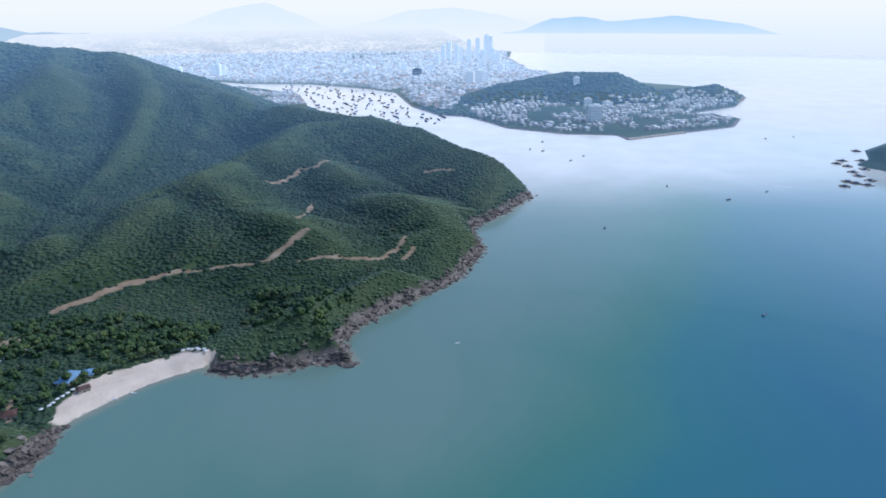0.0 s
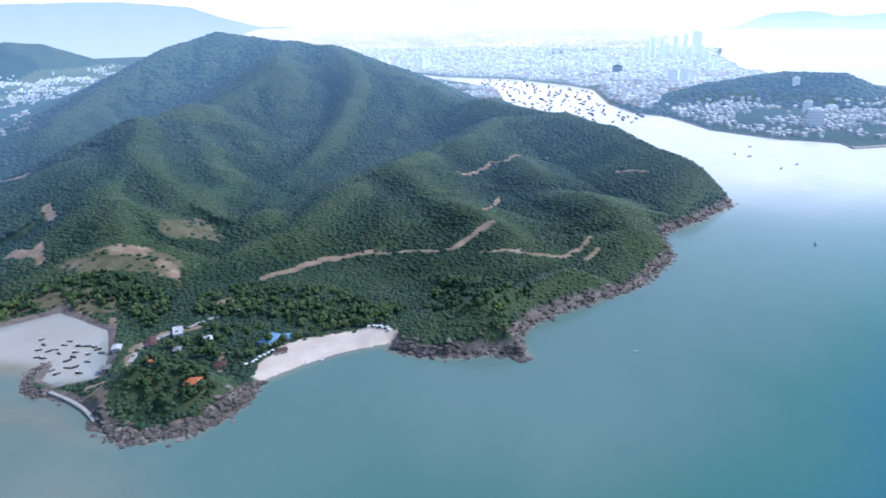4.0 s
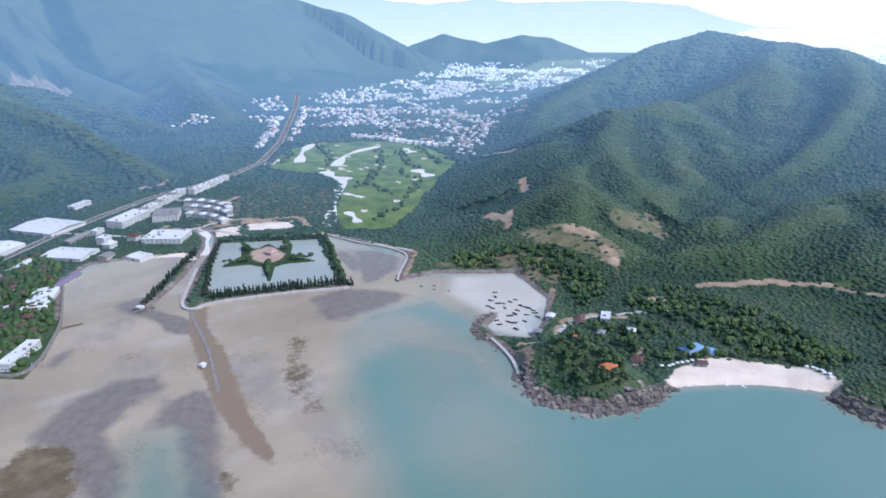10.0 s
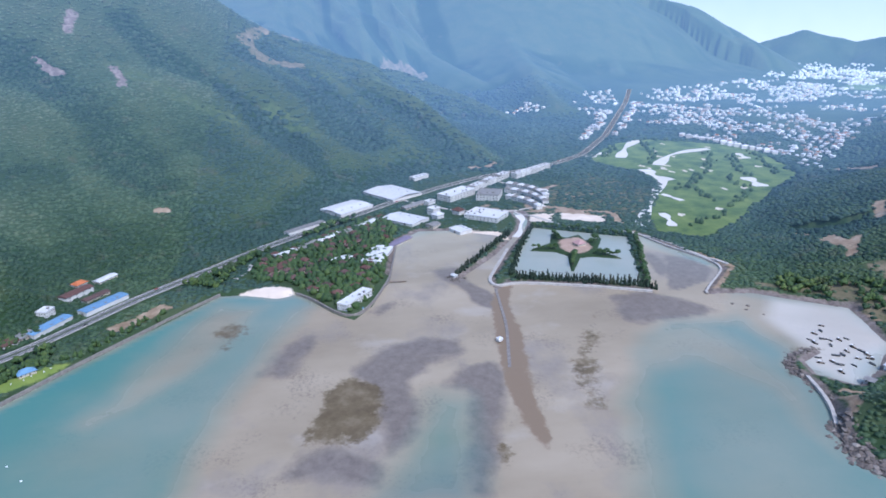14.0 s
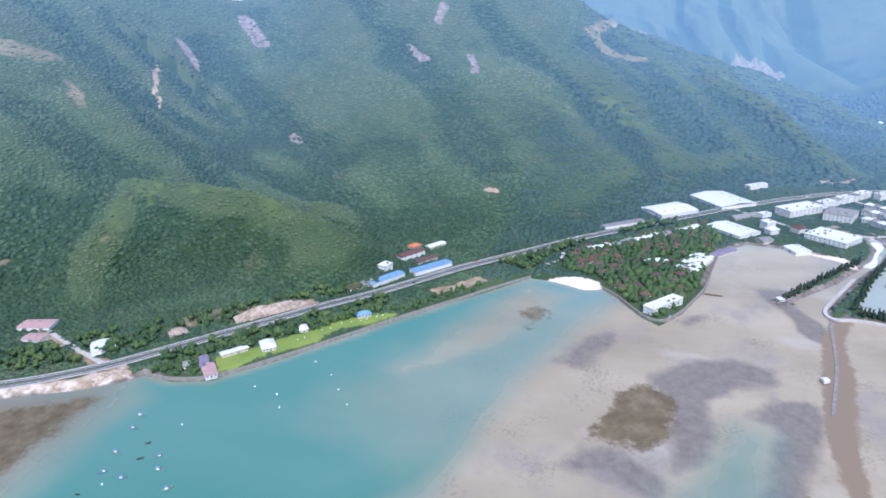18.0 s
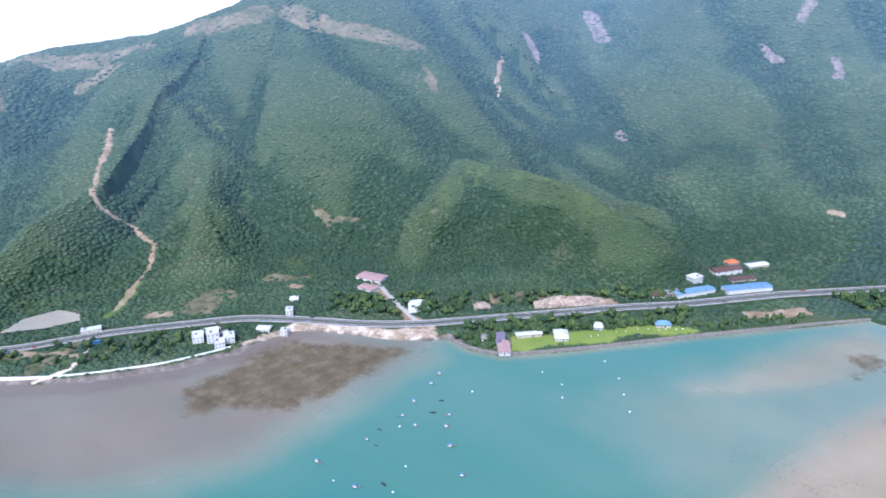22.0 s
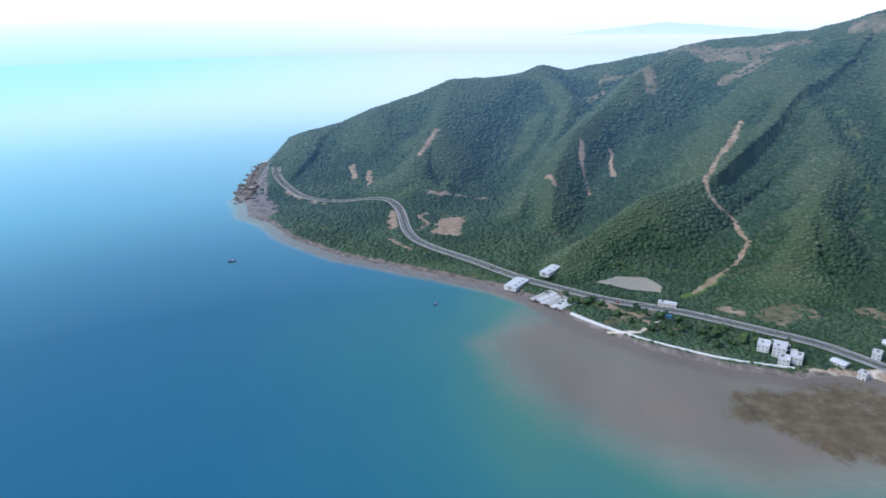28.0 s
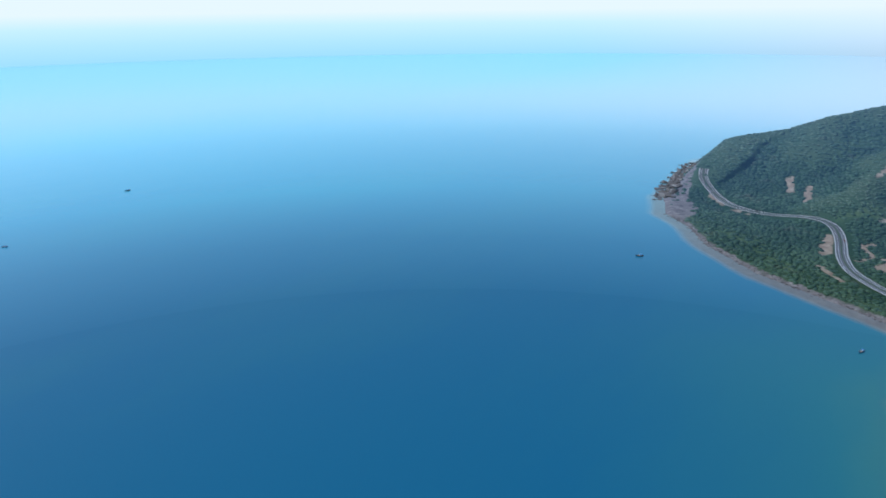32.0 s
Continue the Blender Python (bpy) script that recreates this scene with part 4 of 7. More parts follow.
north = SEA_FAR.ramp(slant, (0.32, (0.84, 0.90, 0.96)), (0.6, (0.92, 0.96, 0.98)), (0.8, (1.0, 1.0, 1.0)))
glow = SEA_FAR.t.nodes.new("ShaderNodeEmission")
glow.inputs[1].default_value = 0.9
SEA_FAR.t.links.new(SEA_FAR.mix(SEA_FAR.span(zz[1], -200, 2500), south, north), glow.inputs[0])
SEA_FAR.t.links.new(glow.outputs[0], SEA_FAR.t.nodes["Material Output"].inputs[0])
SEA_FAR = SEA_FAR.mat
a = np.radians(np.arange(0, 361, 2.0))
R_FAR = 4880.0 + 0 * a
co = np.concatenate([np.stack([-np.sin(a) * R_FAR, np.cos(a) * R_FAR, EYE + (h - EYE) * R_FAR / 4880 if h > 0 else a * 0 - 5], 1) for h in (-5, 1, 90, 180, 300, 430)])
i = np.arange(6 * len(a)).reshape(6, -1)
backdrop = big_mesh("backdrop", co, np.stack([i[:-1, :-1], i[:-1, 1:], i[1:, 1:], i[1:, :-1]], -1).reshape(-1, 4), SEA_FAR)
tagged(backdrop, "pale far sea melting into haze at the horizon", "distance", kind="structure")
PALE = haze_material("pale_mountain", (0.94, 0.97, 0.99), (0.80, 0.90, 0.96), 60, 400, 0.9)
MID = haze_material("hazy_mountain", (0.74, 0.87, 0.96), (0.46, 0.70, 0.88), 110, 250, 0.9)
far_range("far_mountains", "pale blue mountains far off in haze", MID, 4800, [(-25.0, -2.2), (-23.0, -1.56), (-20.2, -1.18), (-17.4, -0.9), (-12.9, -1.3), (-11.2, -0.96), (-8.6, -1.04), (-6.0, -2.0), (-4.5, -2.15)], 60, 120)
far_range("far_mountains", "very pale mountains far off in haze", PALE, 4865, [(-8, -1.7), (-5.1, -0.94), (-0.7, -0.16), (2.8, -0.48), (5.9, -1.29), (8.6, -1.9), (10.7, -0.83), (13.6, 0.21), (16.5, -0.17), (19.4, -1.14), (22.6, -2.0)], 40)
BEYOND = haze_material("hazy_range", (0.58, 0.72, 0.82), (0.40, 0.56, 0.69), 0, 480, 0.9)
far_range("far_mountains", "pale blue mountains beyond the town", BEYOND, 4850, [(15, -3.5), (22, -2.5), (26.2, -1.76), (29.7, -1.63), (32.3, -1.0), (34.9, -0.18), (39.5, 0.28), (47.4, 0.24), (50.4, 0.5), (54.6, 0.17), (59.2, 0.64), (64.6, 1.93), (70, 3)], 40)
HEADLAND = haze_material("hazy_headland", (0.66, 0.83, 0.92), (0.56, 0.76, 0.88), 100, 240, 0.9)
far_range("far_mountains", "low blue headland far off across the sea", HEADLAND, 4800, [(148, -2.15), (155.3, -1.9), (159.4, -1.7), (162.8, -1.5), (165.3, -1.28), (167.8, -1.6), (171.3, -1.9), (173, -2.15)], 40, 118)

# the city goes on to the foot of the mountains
# A glowing strip: painted specks for houses, whitened upwards as haze.
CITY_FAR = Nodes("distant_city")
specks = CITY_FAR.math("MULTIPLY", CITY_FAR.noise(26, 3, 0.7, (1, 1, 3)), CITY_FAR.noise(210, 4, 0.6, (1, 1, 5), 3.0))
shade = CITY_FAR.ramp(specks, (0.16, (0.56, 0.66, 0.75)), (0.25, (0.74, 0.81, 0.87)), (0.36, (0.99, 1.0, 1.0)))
city_glow = CITY_FAR.t.nodes.new("ShaderNodeEmission")
city_glow.inputs[1].default_value = 0.86
CITY_FAR.t.links.new(CITY_FAR.mix(CITY_FAR.span(CITY_FAR.z()[2], 30, 150), shade, (0.93, 0.97, 1.0)), city_glow.inputs[0])
CITY_FAR.t.links.new(city_glow.outputs[0], CITY_FAR.t.nodes["Material Output"].inputs[0])
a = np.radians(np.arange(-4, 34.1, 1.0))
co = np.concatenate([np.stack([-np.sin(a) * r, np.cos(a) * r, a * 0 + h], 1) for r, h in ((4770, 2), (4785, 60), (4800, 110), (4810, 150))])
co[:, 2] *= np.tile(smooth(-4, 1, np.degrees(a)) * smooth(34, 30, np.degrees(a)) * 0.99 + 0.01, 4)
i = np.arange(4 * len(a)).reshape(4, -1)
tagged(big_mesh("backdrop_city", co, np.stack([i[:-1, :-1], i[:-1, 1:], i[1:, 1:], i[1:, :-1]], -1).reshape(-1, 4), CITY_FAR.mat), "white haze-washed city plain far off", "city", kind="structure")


# ---- plants ----
def foliage_material(name, dark, mid, light, island=True, own=False):
    n = Nodes(name)
    f = n.math("ADD", n.math("MULTIPLY", n.random(island), 0.42), n.span(n.noise(150, 5, 0.65), 0.3, 0.7, -0.12, 0.34))
    f = n.math("ADD", f, n.span(n.noise(34, 5, 0.7, seed=12.0), 0.3, 0.7, -0.2, 0.14))
    f = n.math("ADD", f, n.span(n.attr("lush"), 0.1, 0.85, 0.38, -0.2))
    c = n.ramp(f, (0.0, dark), (0.45, mid), (1.0, light))
    c = n.mix(n.span(n.noise(1.6, 4, 0.7), 0.4, 0.65, 0.25, 0.0), c, dark)
    c = n.mix(n.span(n.noise(38, 5, 0.65, seed=4.0), 0.58, 0.72, 0, 0.4), c, (0.115, 0.10, 0.06))
    n.set(Base_Color=c, Roughness=0.65, Specular_IOR_Level=0.3, Sheen_Weight=0.03, Sheen_Roughness=0.5, Sheen_Tint=(0.45, 0.72, 1.0))
    # haze over the leaves, put into their emission
    n.glow(HAZE_GLOW)
    n.bump(n.noise(1.2, 3, 0.6), 0.4, 0.35)
    return n.mat


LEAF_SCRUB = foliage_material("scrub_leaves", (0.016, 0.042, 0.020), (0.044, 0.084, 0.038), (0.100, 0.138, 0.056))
# Light end greyed and blued, standing for haze on the upper slopes.
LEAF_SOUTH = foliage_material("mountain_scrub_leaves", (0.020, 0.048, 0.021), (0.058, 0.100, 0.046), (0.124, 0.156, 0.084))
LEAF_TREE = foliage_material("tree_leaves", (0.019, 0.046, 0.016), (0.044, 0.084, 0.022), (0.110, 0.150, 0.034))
# Base colours shifted to blue to stand for haze on this slope.
LEAF_HAZE = foliage_material("haze_blued_leaves", (0.020, 0.048, 0.032), (0.038, 0.076, 0.048), (0.066, 0.102, 0.056))
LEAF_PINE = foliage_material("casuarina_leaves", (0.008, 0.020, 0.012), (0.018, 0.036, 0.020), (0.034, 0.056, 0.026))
BARK = plain("bark", (0.12, 0.09, 0.07), 0.9, 0.4, 0.4)


def ico(level):
    bm = bmesh.new()
    bmesh.ops.create_icosphere(bm, subdivisions=level, radius=1.0)
    v = np.array([p.co[:] for p in bm.verts])
    f = np.array([[p.index for p in q.verts] for q in bm.faces])
    bm.free()
    return v, f


def lumpy(seed, level=2, squash=0.8, cut=-0.25, rough=0.38):
    """A leafy clump: an uneven dome with hollows, open below."""
    v, f = ico(level)
    rng = np.random.default_rng(seed)
    k = rng.normal(size=(7, 3)) * 2.4
    ph = rng.uniform(0, 6.3, 7)
    r = 1 + rough * np.mean(np.sin(v @ k.T + ph), 1) * 1.8 + rng.uniform(-0.13, 0.13, len(v))
    v = v * r[:, None] * (1, 1, squash)
    f = f[(v[f][:, :, 2] > cut).any(1)]
    used = np.unique(f)
    idx = np.zeros(len(v), int)
    idx[used] = np.arange(len(used))
    return v[used], idx[f]


def scatter_mesh(name, mat, templates, pos, size, tall, seed, soft=True, lush=None):
    """One joined mesh of many clumps, each a turned and scaled template."""
    rng = np.random.default_rng(seed)
    turn, pick = rng.uniform(0, 6.3, len(pos)), rng.integers(0, len(templates), len(pos))
    co, fa, lu, base = [], [], [], 0
    lush = np.full(len(pos), 0.5) if lush is None else lush
    for t, (v, f) in enumerate(templates):
        m = np.flatnonzero(pick == t)
        if not len(m):
            continue
        c, s = np.cos(turn[m])[:, None], np.sin(turn[m])[:, None]
        sx = size[m][:, None]
        px = (v[None, :, 0] * c - v[None, :, 1] * s) * sx + pos[m, 0][:, None]
        py = (v[None, :, 0] * s + v[None, :, 1] * c) * sx + pos[m, 1][:, None]
        pz = v[None, :, 2] * sx * tall[m][:, None] + pos[m, 2][:, None]
        co.append(np.stack([px, py, pz], -1).reshape(-1, 3))
        fa.append((f[None] + (base + np.arange(len(m)) * len(v))[:, None, None]).reshape(-1, 3))
        lu.append(np.repeat(lush[m], len(v)))
        base += len(m) * len(v)
    ob = big_mesh(name, np.concatenate(co), np.concatenate(fa), mat, soft)
    put_attr(ob, "lush", np.concatenate(lu))
    return ob


TOWN = [(-1903, 496), (-2215, 888), (-2551, 1168), (-2364, 1420), (-3608, 2367), (-3300, 3300), (-2632, 3191), (-1498, 1661), (-1400, 1401), (-1230, 1043), (-1078, 880), (-1317, 912), (-1487, 796), (-1727, 753)]
VILLAGE = [(-1210, 160), (-1260, 420), (-1150, 440), (-960, 330), (-880, 240), (-915, 110), (-1010, 90), (-1080, 130)]
RESORT = [(-870, 85), (-745, 63), (-676, 38), (-648, 18), (-660, 8), (-707, -24), (-735, -45), (-770, -95), (-830, -90), (-1010, 85), (-920, 100)]


def jitter_grid(step, x0, x1, y0, y1, seed):
    rng = np.random.default_rng(seed)
    a, b = np.meshgrid(np.arange(x0, x1, step), np.arange(y0, y1, step))
    a, b = a.ravel(), b.ravel()
    return a + rng.uniform(-0.45, 0.45, a.shape) * step, b + rng.uniform(-0.45, 0.45, b.shape) * step


SCRUB = [lumpy(s, 1, 0.85, 0.12, 0.45) for s in range(6)]


def forest(name, label, seed, bands, boxes, mat=LEAF_SCRUB):
    """Scrub and trees over the hills: bands of (least range, most range, spacing)."""
    pos, size, tall, lush = [], [], [], []
    for r0, r1, step in bands:
        x, y = jitter_grid(step, *boxes, seed)
        r = np.hypot(x, y)
        k = (r >= r0) & (r < r1)
        x, y = x[k], y[k]
        sd = land_dist(x, y)
        k = sd > 7
        x, y, sd = x[k], y[k], sd[k]
        c = cover(x, y, sd)
        bare = np.maximum.reduce([c["soil"], c["sand"], c["grass"], c["lawn"], c["plaza"], 1.1 * c["dry"], 0.8 * c["mead"], 0.8 * c["rock"]])
        thin = np.maximum(bare, 0.3 * smooth(0.15, 0.55, fbm(x, y, 140, 3, 77)))
        built = np.maximum.reduce([smooth(-4, 4, poly_dist(x, y, p)) * w for p, w in ((TOWN, 0.55), (VILLAGE, 0.75), (RESORT, 1.0), (STAR_POND, 1.0), (ROAD_POND, 1.0))])
        k = (np.random.default_rng(seed + 1).uniform(0, 1, len(x)) > np.maximum(thin, built)) & (line_dist(x, y, ROAD) > 13)
        x, y = x[k], y[k]
        z = ground_z(x, y)
        rng = np.random.default_rng(seed + 2)
        lu = lushness(x, y)
        s = step * rng.uniform(0.50, 0.85, len(x)) * (0.85 + 0.3 * lu)
        pos.append(np.stack([x, y, z - 0.12 * s], 1))
        size.append(s)
        tall.append(rng.uniform(0.6, 1.0, len(x)) * (0.42 + 0.5 * lu))
        lush.append(lu)
        seed += 10
    pos, size, tall, lush = (np.concatenate(v) for v in (pos, size, tall, lush))
    ob = scatter_mesh(name, mat, SCRUB, pos, size, tall, seed, True, lush)
    return tagged(ob, label, "forest", kind="stuff")


BANDS = ((330, 800, 4.3), (800, 1250, 5.3), (1250, 1900, 6.8), (1900, 2500, 13.0))
forest("hill_forest", "dense green scrub forest on the northern hill", 100, BANDS, (-1450, 170, 330, 2150))
forest("hill_forest", "dense green scrub forest on the southern mountain", 200, BANDS, (-2300, 400, -1550, -180), LEAF_SOUTH)
forest("hill_forest", "dense blue-green forest on the western slope", 300, ((600, 1250, 6.0), (1250, 2250, 10.0)), (-2300, -700, -180, 1100), LEAF_HAZE)
forest("hill_forest", "green trees on the hill by the city", 400, ((1800, 2800, 13.0),), (20, 1080, 2180, 2560))


def tree_template(seed, tall, wide, mat, pine=False):
    """A tree as Empty with trunk, limbs and a crown of leafy clumps."""
    rng = np.random.default_rng(seed)
    root = new("tree", None)
    co, fa = [], []
    trunk_h = tall * (0.45 if not pine else 0.9)
    # trunk and limbs: tapered six-sided tubes
    tubes = [((0, 0, -0.5), (rng.uniform(-0.3, 0.3), rng.uniform(-0.3, 0.3), trunk_h), 0.03 * tall, 0.012 * tall)]
    for k in range(4):
        a = k * 1.57 + rng.uniform(-0.4, 0.4)
        tubes.append(((0, 0, trunk_h * 0.75), (math.cos(a) * wide * 0.55, math.sin(a) * wide * 0.55, trunk_h * 1.15), 0.014 * tall, 0.006 * tall))
    for p, q, r0, r1 in tubes:
        b = len(co)
        for (cx, cy, cz), r in ((p, r0), (q, r1)):
            co += [(cx + r * math.cos(i * 1.047), cy + r * math.sin(i * 1.047), cz) for i in range(6)]
        fa += [(b + i, b + (i + 1) % 6, b + 6 + (i + 1) % 6, b + 6 + i) for i in range(6)]
    mesh_object("trunk", co, fa, BARK, root)
    n = 16 if not pine else 13
    pos, size = [], []
    for k in range(n):
        if pine:
            u = (k + 0.5) / n
            a = rng.uniform(0, 6.3)
            rad = wide * 0.35 * (1 - u) * rng.uniform(0.3, 1)
            pos.append((math.cos(a) * rad, math.sin(a) * rad, tall * (0.18 + 0.78 * u)))
            size.append(wide * (0.42 - 0.26 * u))
        else:
            a, e = rng.uniform(0, 6.3), rng.uniform(-0.35, 1.4)
            rad = wide * 0.62 * math.cos(e) * rng.uniform(0.5, 1)
            pos.append((math.cos(a) * rad, math.sin(a) * rad, tall * 0.62 + wide * 0.5 * math.sin(e)))
            size.append(wide * rng.uniform(0.24, 0.42))
    crown = scatter_mesh("crown", mat, [lumpy(seed + s, 1, 0.8, -0.9, 0.5) for s in range(4)], np.array(pos), np.array(size), np.full(n, 1.5 if pine else 0.9), seed)
    crown.parent = root
    return root


BROAD = [tree_template(s, h, w, LEAF_TREE) for s, h, w in ((1, 7.5, 4.2), (2, 9, 5.0), (3, 6, 3.8), (4, 8, 4.4))]
PINES = [tree_template(s, h, w, LEAF_PINE, True) for s, h, w in ((11, 10, 3.6), (12, 12, 4.0), (13, 8.5, 3.2))]
for t in BROAD:
    tagged(t, "green broad-crowned tree by the shore", "tree", "trees along the shore")
for t in PINES:
    tagged(t, "slim dark casuarina tree on the pond bank", "tree", "casuarinas round the pond")
tree_spots, pine_spots = [], []
rng = random.Random(5)


def along(line, step, wobble):
    q = resample(line, step)
    return [(p[0] + rng.uniform(-wobble, wobble), p[1] + rng.uniform(-wobble, wobble)) for p in q]


def inside(poly, count, clear=3.0):
    xs, ys = [p[0] for p in poly], [p[1] for p in poly]
    out = []
    while len(out) < count:
        px, py = rng.uniform(min(xs), max(xs)), rng.uniform(min(ys), max(ys))
        if float(poly_dist(np.array([px]), np.array([py]), poly)[0]) > clear:
            out.append((px, py))
    return out


# rows round the square pond, on the dikes and the star island
pine_spots += along([(-652, 352), (-680, 285), (-708, 208)], 2.6, 1.5) + along([(-655, 349), (-684, 283), (-712, 212)], 3.2, 1.5)
pine_spots += along([(-716, 205), (-800, 238), (-890, 283)], 3.6, 2.2) + along([(-734, 145), (-805, 198), (-870, 245)], 3.2, 1.8)
tree_spots += along([(-660, 346), (-740, 378), (-822, 406)], 5, 2) + along([(-826, 402), (-860, 345), (-893, 288)], 6, 2) + along([(-800, 258), (-794, 285)], 4, 1.5) + along([(-766, 327), (-753, 350)], 4, 1.5) + along([(-734, 287), (-771, 301)], 4, 1.5) + along([(-848, 299), (-824, 301)], 4, 1.5) + along([(-822, 353), (-805, 336)], 4, 1.5)
# the knoll, the beach and the lawn
tree_spots += inside([(-300, 395), (-330, 378), (-370, 380), (-385, 395), (-375, 430), (-330, 430), (-305, 420)], 60)
tree_spots += along([(-222, 566), (-262, 560), (-300, 520), (-318, 478)], 6, 3) + inside([(-320, 470), (-305, 525), (-350, 545), (-410, 520), (-400, 450), (-350, 440)], 45)
tree_spots += along([(-600, -252), (-540, -302), (-500, -338)], 8, 3) + inside([(-432, -352), (-430, -400), (-450, -395), (-470, -372), (-452, -352)], 18, 1)
tree_spots += along([(-640, -205), (-600, -236)], 6, 4) + along([(-690, -168), (-650, -200)], 6, 5)
def stand(label, spots, mat, slim, seed):
    """Trees too many to count, as one mesh of crowns."""
    g = np.random.default_rng(seed)
    count, n = len(spots), 7
    tall, wide = g.uniform(6, 10, count) * (1.1 if slim else 0.75), g.uniform(2.2, 3.4, count) * (0.75 if slim else 1.2)
    u = np.tile((np.arange(n) + 0.5) / n, count)
    p = np.repeat(np.array(spots), n, 0) + g.normal(0, 1, (n * count, 2)) * np.repeat(wide, n)[:, None] * 0.35 * (1 - 0.7 * u)[:, None]
    zc = ground_z(p[:, 0], p[:, 1]) + np.repeat(tall, n) * (0.15 + 0.8 * u)
    ob = scatter_mesh("tree_stand", mat, [lumpy(s + 70, 1, 1.0, -0.8, 0.5) for s in range(5)], np.c_[p, zc], np.repeat(wide, n) * (0.75 - 0.45 * u) * g.uniform(0.7, 1.2, n * count), np.full(n * count, 1.3), seed)
    return tagged(ob, label, "trees", kind="stuff")


PINE_NEAR = 105
stand("dark casuarinas along the dikes and the pond's far banks", pine_spots[PINE_NEAR:], LEAF_PINE, True, 91)
stand("green trees along the pond bank and the lagoon shore", tree_spots[190:], LEAF_TREE, False, 92)
tree_spots, pine_spots = tree_spots[:190], pine_spots[:PINE_NEAR]
for spots, kinds, lo, hi in ((tree_spots, BROAD, 0.7, 1.15), (pine_spots, PINES, 0.65, 1.0)):
    heights = ground_z(np.array(spots)[:, 0], np.array(spots)[:, 1])
    for k, (px, py) in enumerate(spots):
        copy_thing(kinds[k % len(kinds)], pose(px, py, heights[k], 0, 0, rng.uniform(0, 360)) @ Matrix.Scale(rng.uniform(lo, hi), 4))
for k, t in enumerate(BROAD + PINES):
    px, py = (-345 - 6 * k, 470 + 4 * k)
    t.matrix_basis = pose(px, py, gz(px, py))

CUTS = [[(-531, -377), (-545, -367), (-559, -353), (-575, -342), (-595, -333)], [(-487, -421), (-495, -414), (-506, -412)]]   # feet of the rock cuts above the road


def grove(label, poly, count, seed, mat=LEAF_TREE, lo=2.6, hi=4.6):
    """A close stand of trees: crowns of several clumps each, of uneven height."""
    spots = [p for p in inside(poly, count, 2) if float(land_dist(np.array([p[0]]), np.array([p[1]]))[0]) > 9]
    bare = cover(np.array(spots)[:, 0], np.array(spots)[:, 1], np.full(len(spots), 50.0))
    spots = [p for p, a, b in zip(spots, bare["soil"], bare["lawn"]) if a < 0.4 and b < 0.4 and all(math.hypot(p[0] - q[0], p[1] - q[1]) > 13 for q in CUTS[0] + CUTS[1])]
    count = len(spots)
    g = np.random.default_rng(seed)
    p = np.repeat(np.array(spots), 6, 0) + g.normal(0, 1.5, (6 * count, 2))
    up = np.repeat(g.uniform(2.0, 5.5, count), 6) + g.uniform(-1.2, 1.4, 6 * count)
    ob = scatter_mesh("grove", mat, [lumpy(s + 40, 1, 0.9, -0.6, 0.5) for s in range(5)], np.c_[p, ground_z(p[:, 0], p[:, 1]) + up], np.repeat(g.uniform(lo, hi, count), 6) * g.uniform(0.35, 0.75, 6 * count), g.uniform(0.8, 1.3, 6 * count), seed, True, np.repeat(g.uniform(0.1, 0.9, count), 6))
    return tagged(ob, label, "trees", kind="stuff")


grove("tall mixed trees behind the beach", [(-215, 575), (-300, 545), (-330, 560), (-420, 540), (-450, 585), (-400, 640), (-300, 640), (-215, 610)], 260, 31)
grove("mixed trees between the clearing and the boat pond", [(-440, 500), (-520, 545), (-620, 470), (-660, 500), (-560, 590), (-460, 580)], 170, 32)
grove("dark trees on the lower shore slope", [(-120, 560), (-200, 590), (-205, 700), (-80, 640), (-60, 560)], 120, 33)
grove("trees between the coast road and the sea wall", [(-605, -245), (-480, -340), (-440, -420), (-500, -375), (-560, -325), (-640, -258)], 130, 34)
grove("trees on the land side of the coast road", [(-650, -285), (-550, -365), (-440, -455), (-380, -530), (-420, -560), (-520, -450), (-620, -350), (-690, -260)], 220, 35)
grove("shore scrub trees between road and path", [(-285, -545), (-200, -580), (-100, -670), (-60, -725), (-140, -675), (-225, -632), (-300, -580)], 55, 36)
grove("trees between the road and the resort", [(-760, -165), (-850, -95), (-960, 30), (-1010, 80), (-960, 0), (-880, -60), (-800, -110), (-740, -120)], 120, 37)

# garden trees between the villas and along the valley
vx, vy = jitter_grid(7.5, -1010, -640, -100, 105, 9)
k = poly_dist(vx, vy, RESORT) > 4
vx, vy = vx[k], vy[k]
garden = scatter_mesh("garden_trees", LEAF_TREE, [lumpy(s + 40, 1, 0.9, -0.4, 0.5) for s in range(5)], np.stack([vx, vy, ground_z(vx, vy) + 2.0], 1), np.random.default_rng(3).uniform(3.0, 5.2, len(vx)), np.random.default_rng(4).uniform(0.8, 1.3, len(vx)), 7)
tagged(garden, "dark green garden trees between the resort villas", "trees", kind="stuff")
GOLF_ROWS = [[(-1268, 816), (-1171, 770), (-1091, 746)], [(-1280, 869), (-1192, 841), (-1098, 802)], [(-1295, 777), (-1217, 751), (-1114, 668), (-1035, 585)], [(-1053, 596), (-1018, 610), (-961, 592)], [(-992, 689), (-927, 610)], [(-842, 504), (-889, 574)], [(-1399, 620), (-1302, 570)], [(-1424, 703), (-1306, 670), (-1233, 626)], [(-1090, 704), (-1026, 700)], [(-1481, 643), (-1422, 822), (-1342, 914)]]
gp = np.concatenate([resample(l, 9) for l in GOLF_ROWS]) + np.random.default_rng(5).uniform(-9, 9, (sum(len(resample(l, 9)) for l in GOLF_ROWS), 2))
